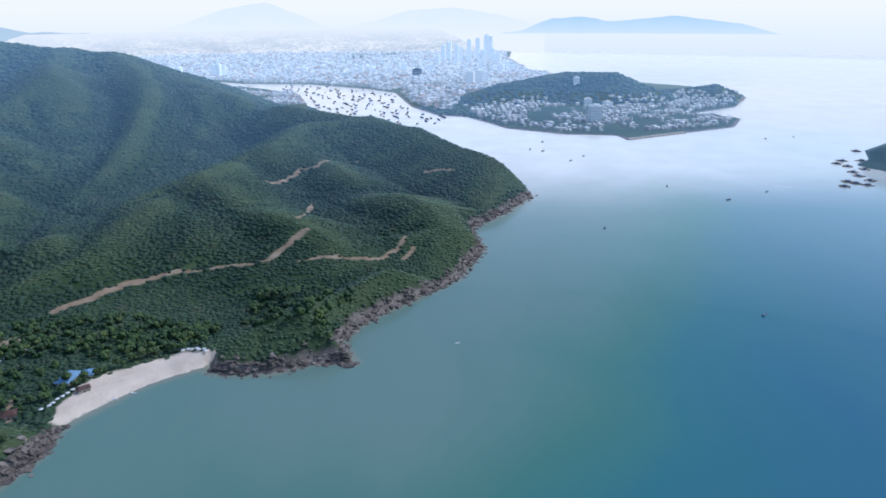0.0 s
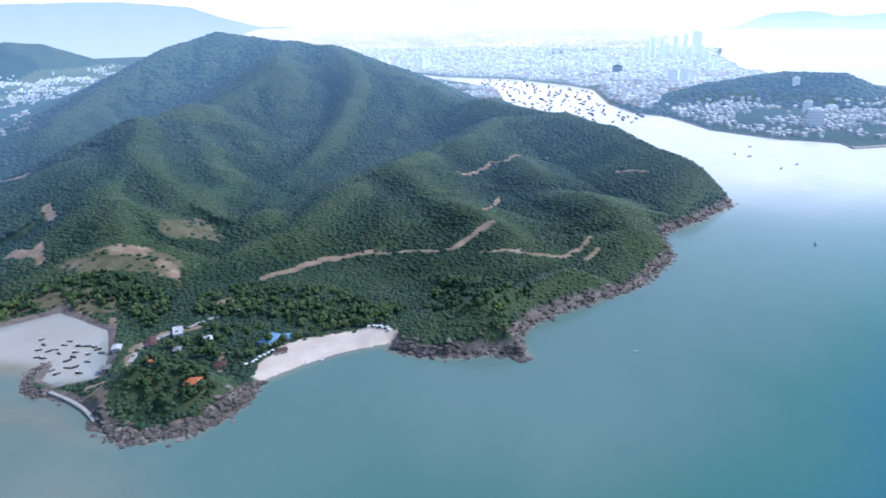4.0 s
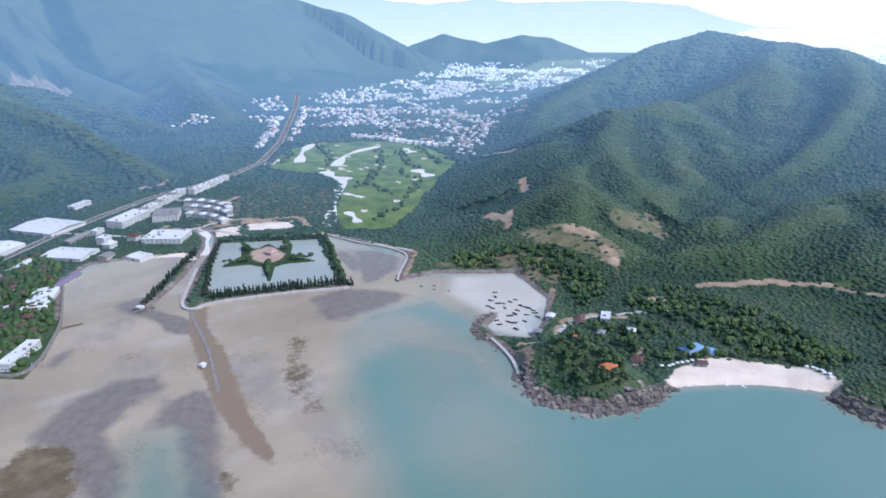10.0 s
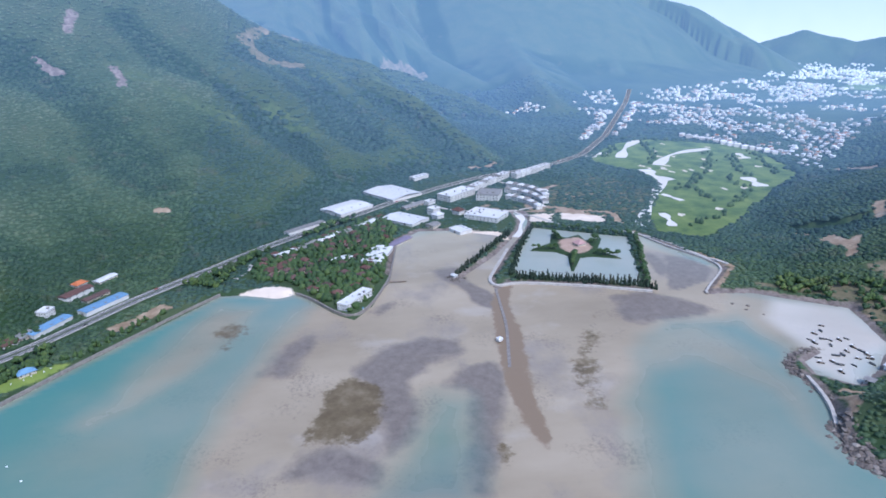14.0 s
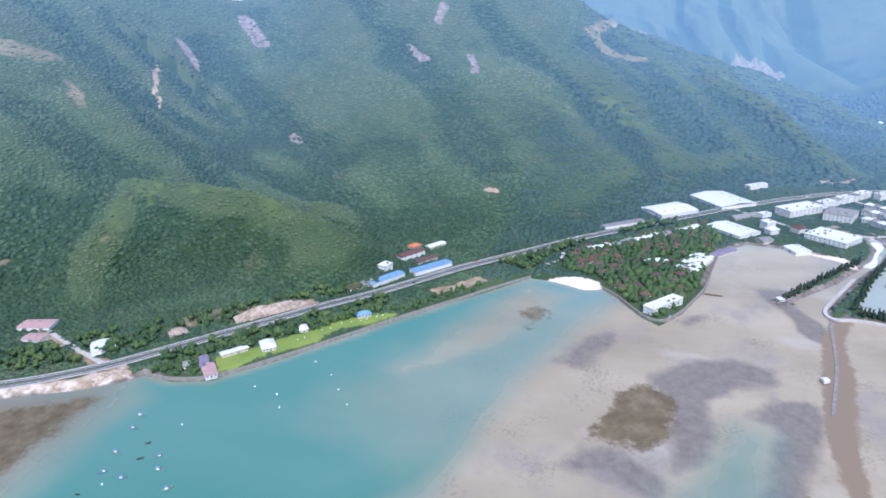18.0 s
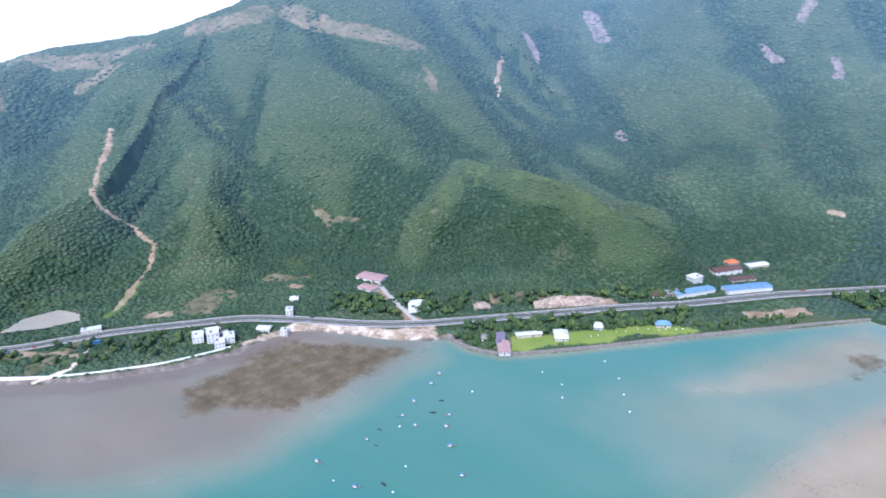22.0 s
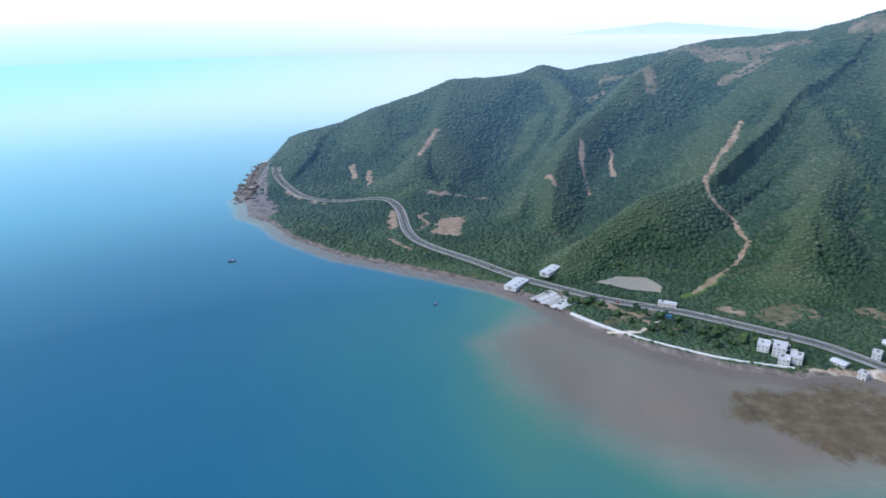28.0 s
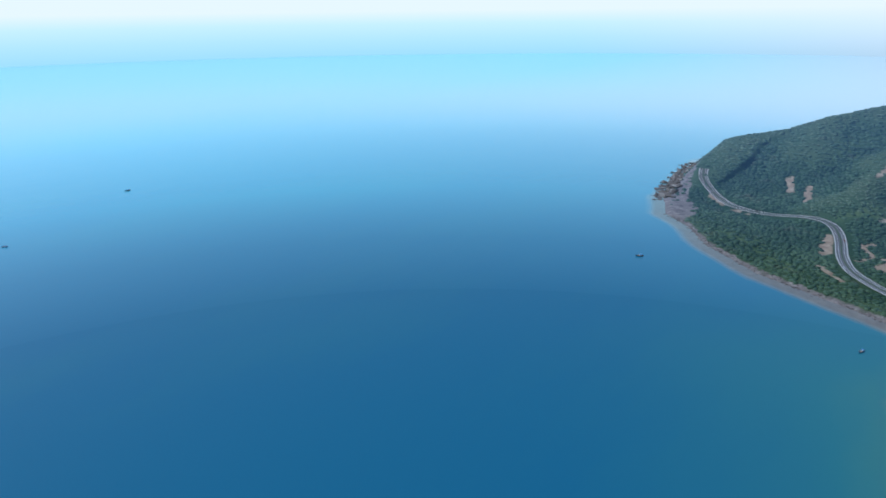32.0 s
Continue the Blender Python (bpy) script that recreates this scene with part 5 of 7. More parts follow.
golf_trees = scatter_mesh("golf_trees", LEAF_TREE, [lumpy(s + 60, 1, 1.0, -0.5, 0.5) for s in range(4)], np.stack([gp[:, 0], gp[:, 1], ground_z(gp[:, 0], gp[:, 1]) + 2], 1), np.random.default_rng(6).uniform(2.5, 5, len(gp)), np.full(len(gp), 1.0), 8)
tagged(golf_trees, "rows of dark trees between the fairways", "trees", kind="stuff")


# ---- roads, walls, ponds ----
ASPHALT = plain("asphalt", (0.135, 0.13, 0.13), 0.85, 0.25, 6)
CONCRETE = plain("concrete", (0.46, 0.43, 0.39), 0.85, 0.3, 4)
LINE_WHITE = plain("road_paint", (0.75, 0.74, 0.70), 0.7, 0.2, 2)
STONE = plain("sea_wall_stone", (0.25, 0.225, 0.20), 0.9, 0.45, 3)
HEDGE = foliage_material("median_hedge", (0.02, 0.035, 0.012), (0.04, 0.07, 0.02), (0.08, 0.11, 0.03))


def ribbon(name, line, lo, hi, zs, mat, thick=0.0, parent=None):
    """A strip along a line from offset lo to offset hi (metres to its left), at heights zs, with sides if thick."""
    p = np.asarray(line, float)
    d = np.gradient(p[:, :2], axis=0)
    d /= np.hypot(d[:, 0], d[:, 1])[:, None]
    nrm = np.stack([-d[:, 1], d[:, 0]], 1)
    n = len(p)
    rows = [(lo, 0.0), (hi, 0.0)] if not thick else [(lo, -thick), (lo, 0.0), (hi, 0.0), (hi, -thick)]
    co = np.concatenate([np.c_[p[:, :2] + nrm * o, zs + dz] for o, dz in rows])
    i = np.arange(len(rows) * n).reshape(len(rows), n)
    q = np.stack([i[1:, :-1], i[1:, 1:], i[:-1, 1:], i[:-1, :-1]], -1).reshape(-1, 4)
    ob = big_mesh(name, co, q[:, ::-1], mat, False)
    ob.parent = parent
    return ob


road = ribbon("road", road_line, -6.6, 6.6, road_z + 0.5, ASPHALT, 1.0)
tagged(road, "grey dual-carriageway coast road", "road", kind="structure")
for lo, hi, up, name, mat in ((-0.6, 0.6, 0.85, "median", HEDGE), (-7.3, -6.5, 0.7, "kerb", CONCRETE), (6.5, 7.3, 0.7, "kerb", CONCRETE), (-6.2, -5.9, 0.52, "marking", LINE_WHITE), (5.9, 6.2, 0.52, "marking", LINE_WHITE), (-3.4, -3.1, 0.52, "marking", LINE_WHITE), (3.1, 3.4, 0.52, "marking", LINE_WHITE)):
    ribbon(name, road_line, lo, hi, road_z + up, mat, 0.4 if mat is not LINE_WHITE else 0.0, road)
SMALL_ROADS = [[(-1071, 119), (-985, 200), (-975, 280), (-985, 330)], [(-975, 282), (-880, 330), (-835, 420), (-780, 440), (-700, 468)], [(-1192, 279), (-1110, 330), (-1050, 300)], [(-866, -92), (-790, -95), (-770, -110)], [(-430, -447), (-450, -500), (-470, -548)], [(-418, 445), (-430, 480), (-408, 525), (-380, 580)]]
for l in SMALL_ROADS:
    q = resample(l, 6)
    tagged(ribbon("lane", q, -2.5, 2.5, ground_z(q[:, 0], q[:, 1]) + 0.45, CONCRETE, 0.9), "narrow pale concrete lane", "road", kind="structure")


def sea_wall(line, height, label, wide=1.6, mat=STONE):
    q = resample(line, 6)
    tagged(ribbon("sea_wall", q, -wide / 2, wide / 2, np.full(len(q), height), mat, height + 1.0), label, "wall", kind="structure")


sea_wall(SHORE_WALL[0:1] + [(-594, -227), (-496, -296), (-436, -343), (-425, -374), (-428, -405)], 3.2, "long grey stone sea wall along the lawn")
sea_wall([(-732, -121), (-690, -155), (-644, -189)], 3.0, "grey stone sea wall before the trees")
sea_wall([(-880, 92), (-741, 67), (-672, 41), (-641, 21), (-657, 4), (-707, -26), (-717, -38)], 3.2, "grey stone sea wall round the resort")
sea_wall([(-383, 362), (-400, 374), (-425, 383), (-450, 388)], 2.4, "pale stone breakwater below the knoll", 3.0, CONCRETE)
sea_wall([(-646, 345), (-675, 284), (-703, 201), (-689, 181), (-709, 175), (-813, 227)], 2.2, "low earth dike round the square pond", 3.5, CONCRETE)
sea_wall([(-628, 400), (-636, 402), (-695, 460), (-730, 456), (-779, 432), (-833, 416)], 2.0, "low concrete causeway by the flats", 2.5, CONCRETE)
sea_wall([(-278, -538), (-226, -552), (-166, -588), (-132, -616), (-102, -650)], 4.3, "white shore path on a low wall", 1.5, LINE_WHITE)
PIPE = resample([(-690, 180), (-600, 168), (-480, 140), (-400, 130)], 8)
tagged(ribbon("pipe_bank", PIPE[: int(len(PIPE) * 0.62)], -1.5, 1.5, np.full(int(len(PIPE) * 0.62), 0.35), STONE, 0.6), "low dark stone bank across the mud flat", "bank", kind="structure")


def pond(name, outline, level, label, silt=0.12, mud=0.36):
    me_co = [(px, py, level) for px, py in outline]
    ob = mesh_object(name, me_co, [tuple(range(len(outline)))], MAT_POND)
    put_attr(ob, "deep", [0.05] * len(outline))
    put_attr(ob, "shoal", [mud] * len(outline))
    put_attr(ob, "weed", [0.0] * len(outline))
    put_attr(ob, "brown", [0.0] * len(outline))
    put_attr(ob, "silt", [silt] * len(outline))
    return tagged(ob, label, "pond", kind="structure")


pond("pond", STAR_POND, 1.0, "still grey-green square pond with a star island", 0.2)
pond("pond", ROAD_POND, 4.4, "muddy olive roadside pond", 0.1, 0.8)
STREAMS = [(11, [(-1330, 806), (-1315, 745), (-1289, 696), (-1210, 631)]), (14, [(-1182, 591), (-1129, 584), (-1093, 597)]), (9, [(-1110, 595), (-1044, 549), (-989, 514), (-932, 476), (-856, 429)]), (11, [(-1457, 704), (-1383, 643), (-1289, 591)]), (14, [(-1312, 530), (-1345, 575)]), (13, [(-1085, 737), (-1020, 726)]), (9, [(-1275, 836), (-1224, 830)]), (6, [(-1012, 541), (-968, 553)]), (7, [(-912, 490), (-884, 487), (-850, 475)]), (7, [(-1086, 364), (-1031, 352), (-985, 329)]), (7, [(-960, 285), (-905, 272), (-860, 250)])]
for w, l in STREAMS:
    q = resample(l, 8)
    ww = w * (0.7 + 0.4 * np.sin(np.linspace(0, 9, len(q))))
    ob = ribbon("stream", q, -1, 1, ground_z(q[:, 0], q[:, 1]).max() + 0.3 + 0 * q[:, 0], MAT_POND)
    n2 = len(q)
    d = np.gradient(q, axis=0)
    d /= np.hypot(d[:, 0], d[:, 1])[:, None]
    for j, v in enumerate(ob.data.vertices):
        k, side = j % n2, -1 if j < n2 else 1
        v.co.x, v.co.y = q[k, 0] - d[k, 1] * side * ww[k], q[k, 1] + d[k, 0] * side * ww[k]
    # the near-white stream colour stands for reflected sky
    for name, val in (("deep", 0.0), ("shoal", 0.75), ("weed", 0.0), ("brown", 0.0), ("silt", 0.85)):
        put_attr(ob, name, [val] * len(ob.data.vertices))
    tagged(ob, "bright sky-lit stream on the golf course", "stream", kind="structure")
BUNKER = plain("bunker_sand", (0.62, 0.57, 0.47), 0.9, 0.15, 3)
for k, (px, py) in enumerate(inside([(-1274, 520), (-1410, 620), (-1450, 725), (-1340, 890), (-1173, 860), (-1068, 815), (-955, 680), (-860, 570), (-830, 470), (-917, 490), (-1069, 590)], 26, 12)):
    n, zb = 12, gz(px, py) + 0.35
    pts = [(px + (5 + 2.5 * math.sin(3 * a + k)) * math.cos(a) * 1.5, py + (5 + 2.5 * math.sin(2 * a + k)) * math.sin(a)) for a in (i * 6.2832 / n for i in range(n))]
    tagged(mesh_object("bunker", [(a, b, zb) for a, b in pts], [tuple(range(n))], BUNKER), "pale sand bunker on the golf course", "bunker", "golf bunkers")

# ---- rocks of the shore ----
ROCK = Nodes("shore_rock")
ROCK.set(Base_Color=ROCK.mix(0.5, ROCK.ramp(ROCK.random(True), (0, (0.048, 0.040, 0.034)), (0.6, (0.115, 0.094, 0.078)), (0.9, (0.20, 0.168, 0.142)), (1, (0.40, 0.36, 0.31))), ROCK.ramp(ROCK.noise(2.5, 5, 0.7), (0.3, (0.05, 0.040, 0.035)), (0.7, (0.22, 0.185, 0.16)))), Roughness=0.85)
ROCK.bump(ROCK.noise(1.2, 5, 0.7), 0.5, 0.8)
ROCK = ROCK.mat
ROCK_FORMS = []
for s in range(5):
    v, f = lumpy(s + 80, 1, 0.7, -2, 0.55)
    ROCK_FORMS.append((np.round(v * 2.2) / 2.2 * 0.5 + v * 0.5, f))


def rocks(label, line, count, spread, big, seed):
    g = np.random.default_rng(seed)
    q = resample(line, 2.0)
    p = q[g.integers(0, len(q), count)] + g.normal(0, spread, (count, 2))
    p = p[land_dist(p[:, 0], p[:, 1]) < 16]
    z = np.maximum(ground_z(p[:, 0], p[:, 1]), -0.6)
    ob = scatter_mesh("shore_rocks", ROCK, ROCK_FORMS, np.c_[p, z], g.uniform(0.25, 1, len(p)) ** 2 * big, g.uniform(0.6, 1.1, len(p)), seed, False)
    tagged(ob, label, "rocks", kind="stuff")


rocks("brown boulders along the foot of the cape", SHORE_CAPE, 1700, 4, 3.4, 1)
rocks("dark brown boulders below the knoll", [(-292, 439), (-288, 413), (-303, 372), (-331, 356), (-353, 350), (-385, 366)], 1000, 4, 3.4, 2)
rocks("dark rocks off the southern cape", [(376, -1099), (395, -1233), (413, -1380)], 700, 10, 7.0, 3)
rocks("grey stones on the long southern shore", SHORE_SOUTH[3:12], 900, 3, 1.6, 4)
rocks("dark stones on the spit by the boat pond", [(-417, 383), (-450, 386), (-470, 381), (-489, 400), (-496, 428)], 350, 2.5, 2.2, 5)
boulder = tagged(mesh_object("boulder", (ROCK_FORMS[0][0] * 4).tolist(), ROCK_FORMS[0][1].tolist(), ROCK), "large brown boulder standing in the sea", "rock", "boulders off the shore")
for px, py, s in ((-84, 540, 2.0), (-78, 545, 1.3), (-92, 543, 1.6), (-105, 541, 0.9), (-310, 352, 0.9), (-150, 522, 0.8), (420, -1240, 1.6), (428, -1280, 1.8), (410, -1180, 1.2), (425, -1340, 2.0), (385, -1110, 1.4), (402, -1150, 1.0), (-600, 412, 0.9), (-592, 425, 1.0), (-584, 418, 0.8), (-570, 428, 0.7)):
    copy_thing(boulder, pose(px, py, -0.4, 0, 0, px * 7) @ Matrix.Scale(s * 0.55, 4))
boulder.matrix_basis = pose(-88, 550, 0) @ Matrix.Scale(0.8, 4)


# ---- buildings ----
WALL_WHITE = plain("white_wall", (0.66, 0.65, 0.62), 0.8, 0.2, 5, own=0.2)
WALL_CREAM = plain("cream_wall", (0.55, 0.49, 0.40), 0.8, 0.22, 5, own=0.2)
ROOF_RED = plain("red_tile_roof", (0.14, 0.068, 0.054), 0.8, 0.35, 3, own=0.35)
ROOF_BROWN = plain("brown_tile_roof", (0.12, 0.07, 0.06), 0.85, 0.35, 3, own=0.3)
ROOF_ORANGE = plain("orange_tile_roof", (0.52, 0.16, 0.06), 0.8, 0.2, 3)
ROOF_BLUE = plain("blue_sheet_roof", (0.16, 0.31, 0.48), 0.45, 0.25, 4, own=0.1)
ROOF_WHITE = plain("white_sheet_roof", (0.64, 0.64, 0.63), 0.5, 0.16, 6, own=0.12)
ROOF_GREY = plain("grey_sheet_roof", (0.27, 0.26, 0.245), 0.6, 0.3, 5, own=0.25)
ROOF_PINK = plain("faded_red_sheet_roof", (0.44, 0.27, 0.25), 0.65, 0.25, 4)
ROOF_PURPLE = plain("purple_grey_roof", (0.20, 0.17, 0.23), 0.7, 0.25, 4)
GLASS = plain("dark_window_glass", (0.03, 0.04, 0.05), 0.15, 0.2, 2)
DOOR = plain("dark_door", (0.10, 0.075, 0.06), 0.6, 0.3, 1)


def box_mesh(name, x0, x1, y0, y1, z0, z1, mat, parent=None):
    v = [(x, y, z) for z in (z0, z1) for x, y in ((x0, y0), (x1, y0), (x1, y1), (x0, y1))]
    f = [(3, 2, 1, 0), (4, 5, 6, 7), (0, 1, 5, 4), (1, 2, 6, 5), (2, 3, 7, 6), (3, 0, 4, 7)]
    return mesh_object(name, v, f, mat, parent)


def hip_roof(parent, w, d, z, rise, eave, mat, gable=False):
    """A pitched roof with a thick eave over a plan of w by d."""
    a, b = w / 2 + eave, d / 2 + eave
    ridge = 0 if gable else min(a, b) * 0.85
    rx, ry = (max(a - ridge, 0.05), 0.0) if a >= b else (0.0, max(b - ridge, 0.05))
    t = 0.25
    v = [(-a, -b, z - t), (a, -b, z - t), (a, b, z - t), (-a, b, z - t), (-a, -b, z), (a, -b, z), (a, b, z), (-a, b, z), (-rx, -ry, z + rise), (rx, ry, z + rise)]
    f = [(3, 2, 1, 0), (0, 1, 5, 4), (1, 2, 6, 5), (2, 3, 7, 6), (3, 0, 4, 7)]
    f += [(4, 5, 9, 8), (6, 7, 8, 9), (5, 6, 9), (7, 4, 8)] if a >= b else [(5, 6, 9, 8), (7, 4, 8, 9), (4, 5, 8), (6, 7, 9)]
    return mesh_object("roof", v, f, mat, parent)


def flat_roof(parent, w, d, z, mat, units=1, seed=0):
    """A flat roof slab with a parapet, and roof units on it."""
    a, b, k = w / 2 + 0.3, d / 2 + 0.3, 0.35
    v, f = [], []
    for r, zz in ((0, z), (0, z + 0.9), (k, z + 0.9), (k, z + 0.25)):
        v += [(-a + r, -b + r, zz), (a - r, -b + r, zz), (a - r, b - r, zz), (-a + r, b - r, zz)]
    for s in range(3):
        f += [(4 * s + i, 4 * s + (i + 1) % 4, 4 * s + 4 + (i + 1) % 4, 4 * s + 4 + i) for i in range(4)]
    f.append((12, 13, 14, 15))
    roof = mesh_object("roof", v, f, mat, parent)
    g = random.Random(seed)
    for _ in range(units):
        x, y = g.uniform(-a + 3, a - 3) if a > 3.5 else 0, g.uniform(-b + 3, b - 3) if b > 3.5 else 0
        box_mesh("roof_unit", x - 1.2, x + 1.2, y - 1.0, y + 1.0, z + 0.25, z + 1.7, ROOF_GREY, roof)
    return roof


PANES = {}


def window(parent, x, y, z, turn, w=1.4, h=1.4):
    """A dark pane in a proud frame on a wall; turn 0 faces -y."""
    key = (w, h)
    if key not in PANES:
        v, f = [], []
        for r, yy in ((0.0, 0.05), (0.0, -0.09), (0.16, -0.09), (0.16, -0.03)):
            v += [(-w / 2 + r, yy, -h / 2 + r), (w / 2 - r, yy, -h / 2 + r), (w / 2 - r, yy, h / 2 - r), (-w / 2 + r, yy, h / 2 - r)]
        for s in range(3):
            f += [(4 * s + i, 4 * s + (i + 1) % 4, 4 * s + 4 + (i + 1) % 4, 4 * s + 4 + i) for i in range(4)]
        f.append((12, 13, 14, 15))
        me = bpy.data.meshes.new("window")
        me.from_pydata(v, [], f)
        me.materials.append(WALL_WHITE)
        me.materials.append(GLASS)
        me.polygons[len(f) - 1].material_index = 1
        PANES[key] = me
    ob = new("window", PANES[key])
    ob.parent = parent
    ob.matrix_basis = pose(x, y, z, 0, 0, turn)
    return ob


def building(name, label, category, x, y, w, d, yaw, storeys, roof, wall, style, group="", wins=3, z=None, storey=3.2):
    root = new(name, None)
    h = storeys * storey
    box_mesh("wall", -w / 2, w / 2, -d / 2, d / 2, -1.5, h, wall, root)
    if style == "flat":
        flat_roof(root, w, d, h, roof, max(1, int(w * d / 250)), int(x))
    else:
        hip_roof(root, w, d, h + 0.1, min(w, d) * (0.32 if style == "hip" else 0.13), 0.9, roof, style == "gable")
    for s in range(storeys):
        zz = s * storey + 1.8
        for side, length, off, turn in ((0, w, d / 2, 0), (1, d, w / 2, 90), (2, w, d / 2, 180), (3, d, w / 2, 270)):
            n = max(1, min(wins, int(length / 2.6)))
            for i in range(n):
                u = (i + 0.5) / n * length - length / 2
                px, py = ((u, -off), (off, u), (-u, off), (-off, -u))[side]
                if s == 0 and side == 0 and i == n // 2:
                    dr = box_mesh("door", px - 0.6, px + 0.6, -off - 0.08, -off + 0.02, 0, 2.1, DOOR, root)
                    continue
                window(root, px, py, zz, turn, 1.4 if length < 30 else 2.2)
    zz = gz(x, y) if z is None else z
    root.matrix_basis = pose(x, y, zz, 0, 0, yaw)
    return tagged(root, label, category, group)


def shed(name, label, x, y, w, d, yaw, h, roof, z=None, doors=2):
    """A wide low hall: walls, a shallow ribbed roof, skylights and roller doors."""
    root = new(name, None)
    box_mesh("wall", -w / 2, w / 2, -d / 2, d / 2, -1.5, h, WALL_WHITE, root)
    a, b, rise = w / 2 + 0.6, d / 2 + 0.6, 0.05 * min(w, d)
    n = max(6, int(max(w, d) / 4))
    v, f = [], []
    for i in range(n + 1):
        u, lift = i / n, 0.18 * (i % 2)
        for s, zz in ((-1, h), (0, h + rise), (1, h)):
            v.append((-a + 2 * a * u, s * b, zz + lift) if w >= d else (s * a, -b + 2 * b * u, zz + lift))
    for i in range(n):
        for s in range(2):
            q = (3 * i + s, 3 * i + s + 1, 3 * i + s + 4, 3 * i + s + 3)
            f.append(q if w < d else q[::-1])
    rf = mesh_object("roof", v, f, roof, root)
    for k in range(3):
        u = (k - 1) * 0.55
        cx, cy = (u * a, b * 0.45) if w >= d else (a * 0.45, u * b)
        box_mesh("skylight", cx - 1.2, cx + 1.2, cy - 1.2, cy + 1.2, h + rise * 0.5, h + rise * 0.55 + 0.45, ROOF_GREY, rf)
    for k in range(doors):
        u = (k + 0.5) / doors * w - w / 2
        box_mesh("roller_door", u - 2, u + 2, -d / 2 - 0.1, -d / 2 + 0.02, 0, 3.6, ROOF_GREY, root)
        box_mesh("roller_door", u - 2, u + 2, d / 2 - 0.02, d / 2 + 0.1, 0, 3.6, ROOF_GREY, root)
    root.matrix_basis = pose(x, y, gz(x, y) if z is None else z, 0, 0, yaw)
    return tagged(root, label, "warehouse")


shed("warehouse", "large white warehouse beside the coast road", -1031, 32, 47, 66, 40, 5, ROOF_WHITE)
shed("warehouse", "large white warehouse beside the coast road", -1105, 110, 76, 62, 35, 5, ROOF_WHITE)
shed("warehouse", "small white shed under the slope", -1205, 169, 14, 36, 38, 6, ROOF_WHITE, doors=1)
shed("market_hall", "white-roofed hall by the village road", -958, 113, 57, 39, 44, 4, ROOF_WHITE)
shed("pavilion", "white tent roof beside the resort pool", -816, 60, 25, 58, 69, 3.4, ROOF_WHITE, doors=1)
shed("pavilion", "pale blue-white event tent by the lagoon", -899, 183, 25, 21, 26, 5, ROOF_WHITE, doors=1)
shed("workshop", "long blue-roofed workshop under the hill", -721, -237, 14, 52, 54, 5, ROOF_BLUE, doors=1)
shed("workshop", "blue-roofed workshop under the hill", -674, -275, 12, 46, 61, 5, ROOF_BLUE, doors=1)
shed("workshop", "faded red-roofed shed at the wood's edge", -476, -567, 32, 19, 106, 3.4, ROOF_PINK)
shed("workshop", "small faded red-roofed shed by the track", -453, -547, 20, 13, 96, 3, ROOF_PINK, doors=1)
shed("workshop", "white-roofed shed beside the coast road", -455, -470, 20, 24, -225, 3.2, ROOF_WHITE, doors=1)
shed("workshop", "white-roofed hall inland of the road", -94, -752, 11, 40, -214, 3.2, ROOF_WHITE, doors=1)
shed("workshop", "white-roofed hall on the shore", -51, -724, 15, 30, -212, 3.2, ROOF_WHITE, doors=1)
shed("roadside_shop", "long grey roadside shop", -947, -30, 11, 66, 41, 4, ROOF_GREY, doors=1)
building("village_hall", "large white hall with rows of windows", "building", -949, 232, 53, 41, 52, 2, ROOF_WHITE, WALL_WHITE, "flat", wins=9)
building("apartment_block", "white three-storey apartment block", "building", -1069, 211, 27, 64, 40, 3, ROOF_WHITE, WALL_WHITE, "flat", wins=8)
building("apartment_block", "white three-storey apartment block with a grey roof", "building", -1053, 262, 36, 40, 66, 3, ROOF_GREY, WALL_WHITE, "flat", wins=7)
for k in range(9):
    u = (k - 4) * 15.0
    building("town_house", "narrow white three-storey town house", "house", -1139 + u * math.cos(radians(136)) , 280 + u * math.sin(radians(136)), 13, 13.5, 46, 3, ROOF_WHITE if k % 3 else ROOF_GREY, WALL_WHITE, "flat", "row of town houses", 3, storey=2.9)
for k in range(7):
    u = (k - 3) * 15.5
    building("town_house", "narrow white three-storey town house", "house", -1203 + u * math.cos(radians(128)), 378 + u * math.sin(radians(128)), 12, 14, 38, 3, ROOF_WHITE, WALL_WHITE, "flat", "row of town houses by the road", 3, storey=2.9)
for row, (cx, cy, n) in enumerate(((-1080, 330, 9), (-1045, 318, 9), (-1010, 300, 7))):
    for k in range(n):
        a = radians(118 + (k - n / 2) * 7)
        building("terrace_house", "small white terrace house with a grey roof", "house", cx + 95 * math.cos(a) + 40, cy + 95 * math.sin(a) - 75, 9, 10, math.degrees(a), 2, ROOF_GREY if (k + row) % 2 else ROOF_WHITE, WALL_WHITE, "hip", "curved rows of terrace houses", 2)
for k, (px, py, w, d, yaw) in enumerate(((-844, -54, 11, 30, 44), (-869, -27, 11, 36, 54), (-897, 1, 11, 40, 56), (-924, 30, 11, 34, 51), (-950, 58, 11, 36, 51), (-1029, 136, 12, 48, 39))):
    building("roadside_house", "long low cream house beside the coast road", "house", px, py, w, d, yaw, 1, ROOF_GREY if k % 2 else ROOF_WHITE, WALL_CREAM, "gable", "row of roadside houses", 6)
building("hotel", "long white two-storey hotel on the sea wall", "hotel", -679, 24, 12, 47, 52, 2, ROOF_WHITE, WALL_WHITE, "flat", wins=11)
building("boat_house", "purple-roofed boat house by the lagoon", "house", -868, 92, 12, 46, 47, 1, ROOF_PURPLE, WALL_CREAM, "gable", wins=6)
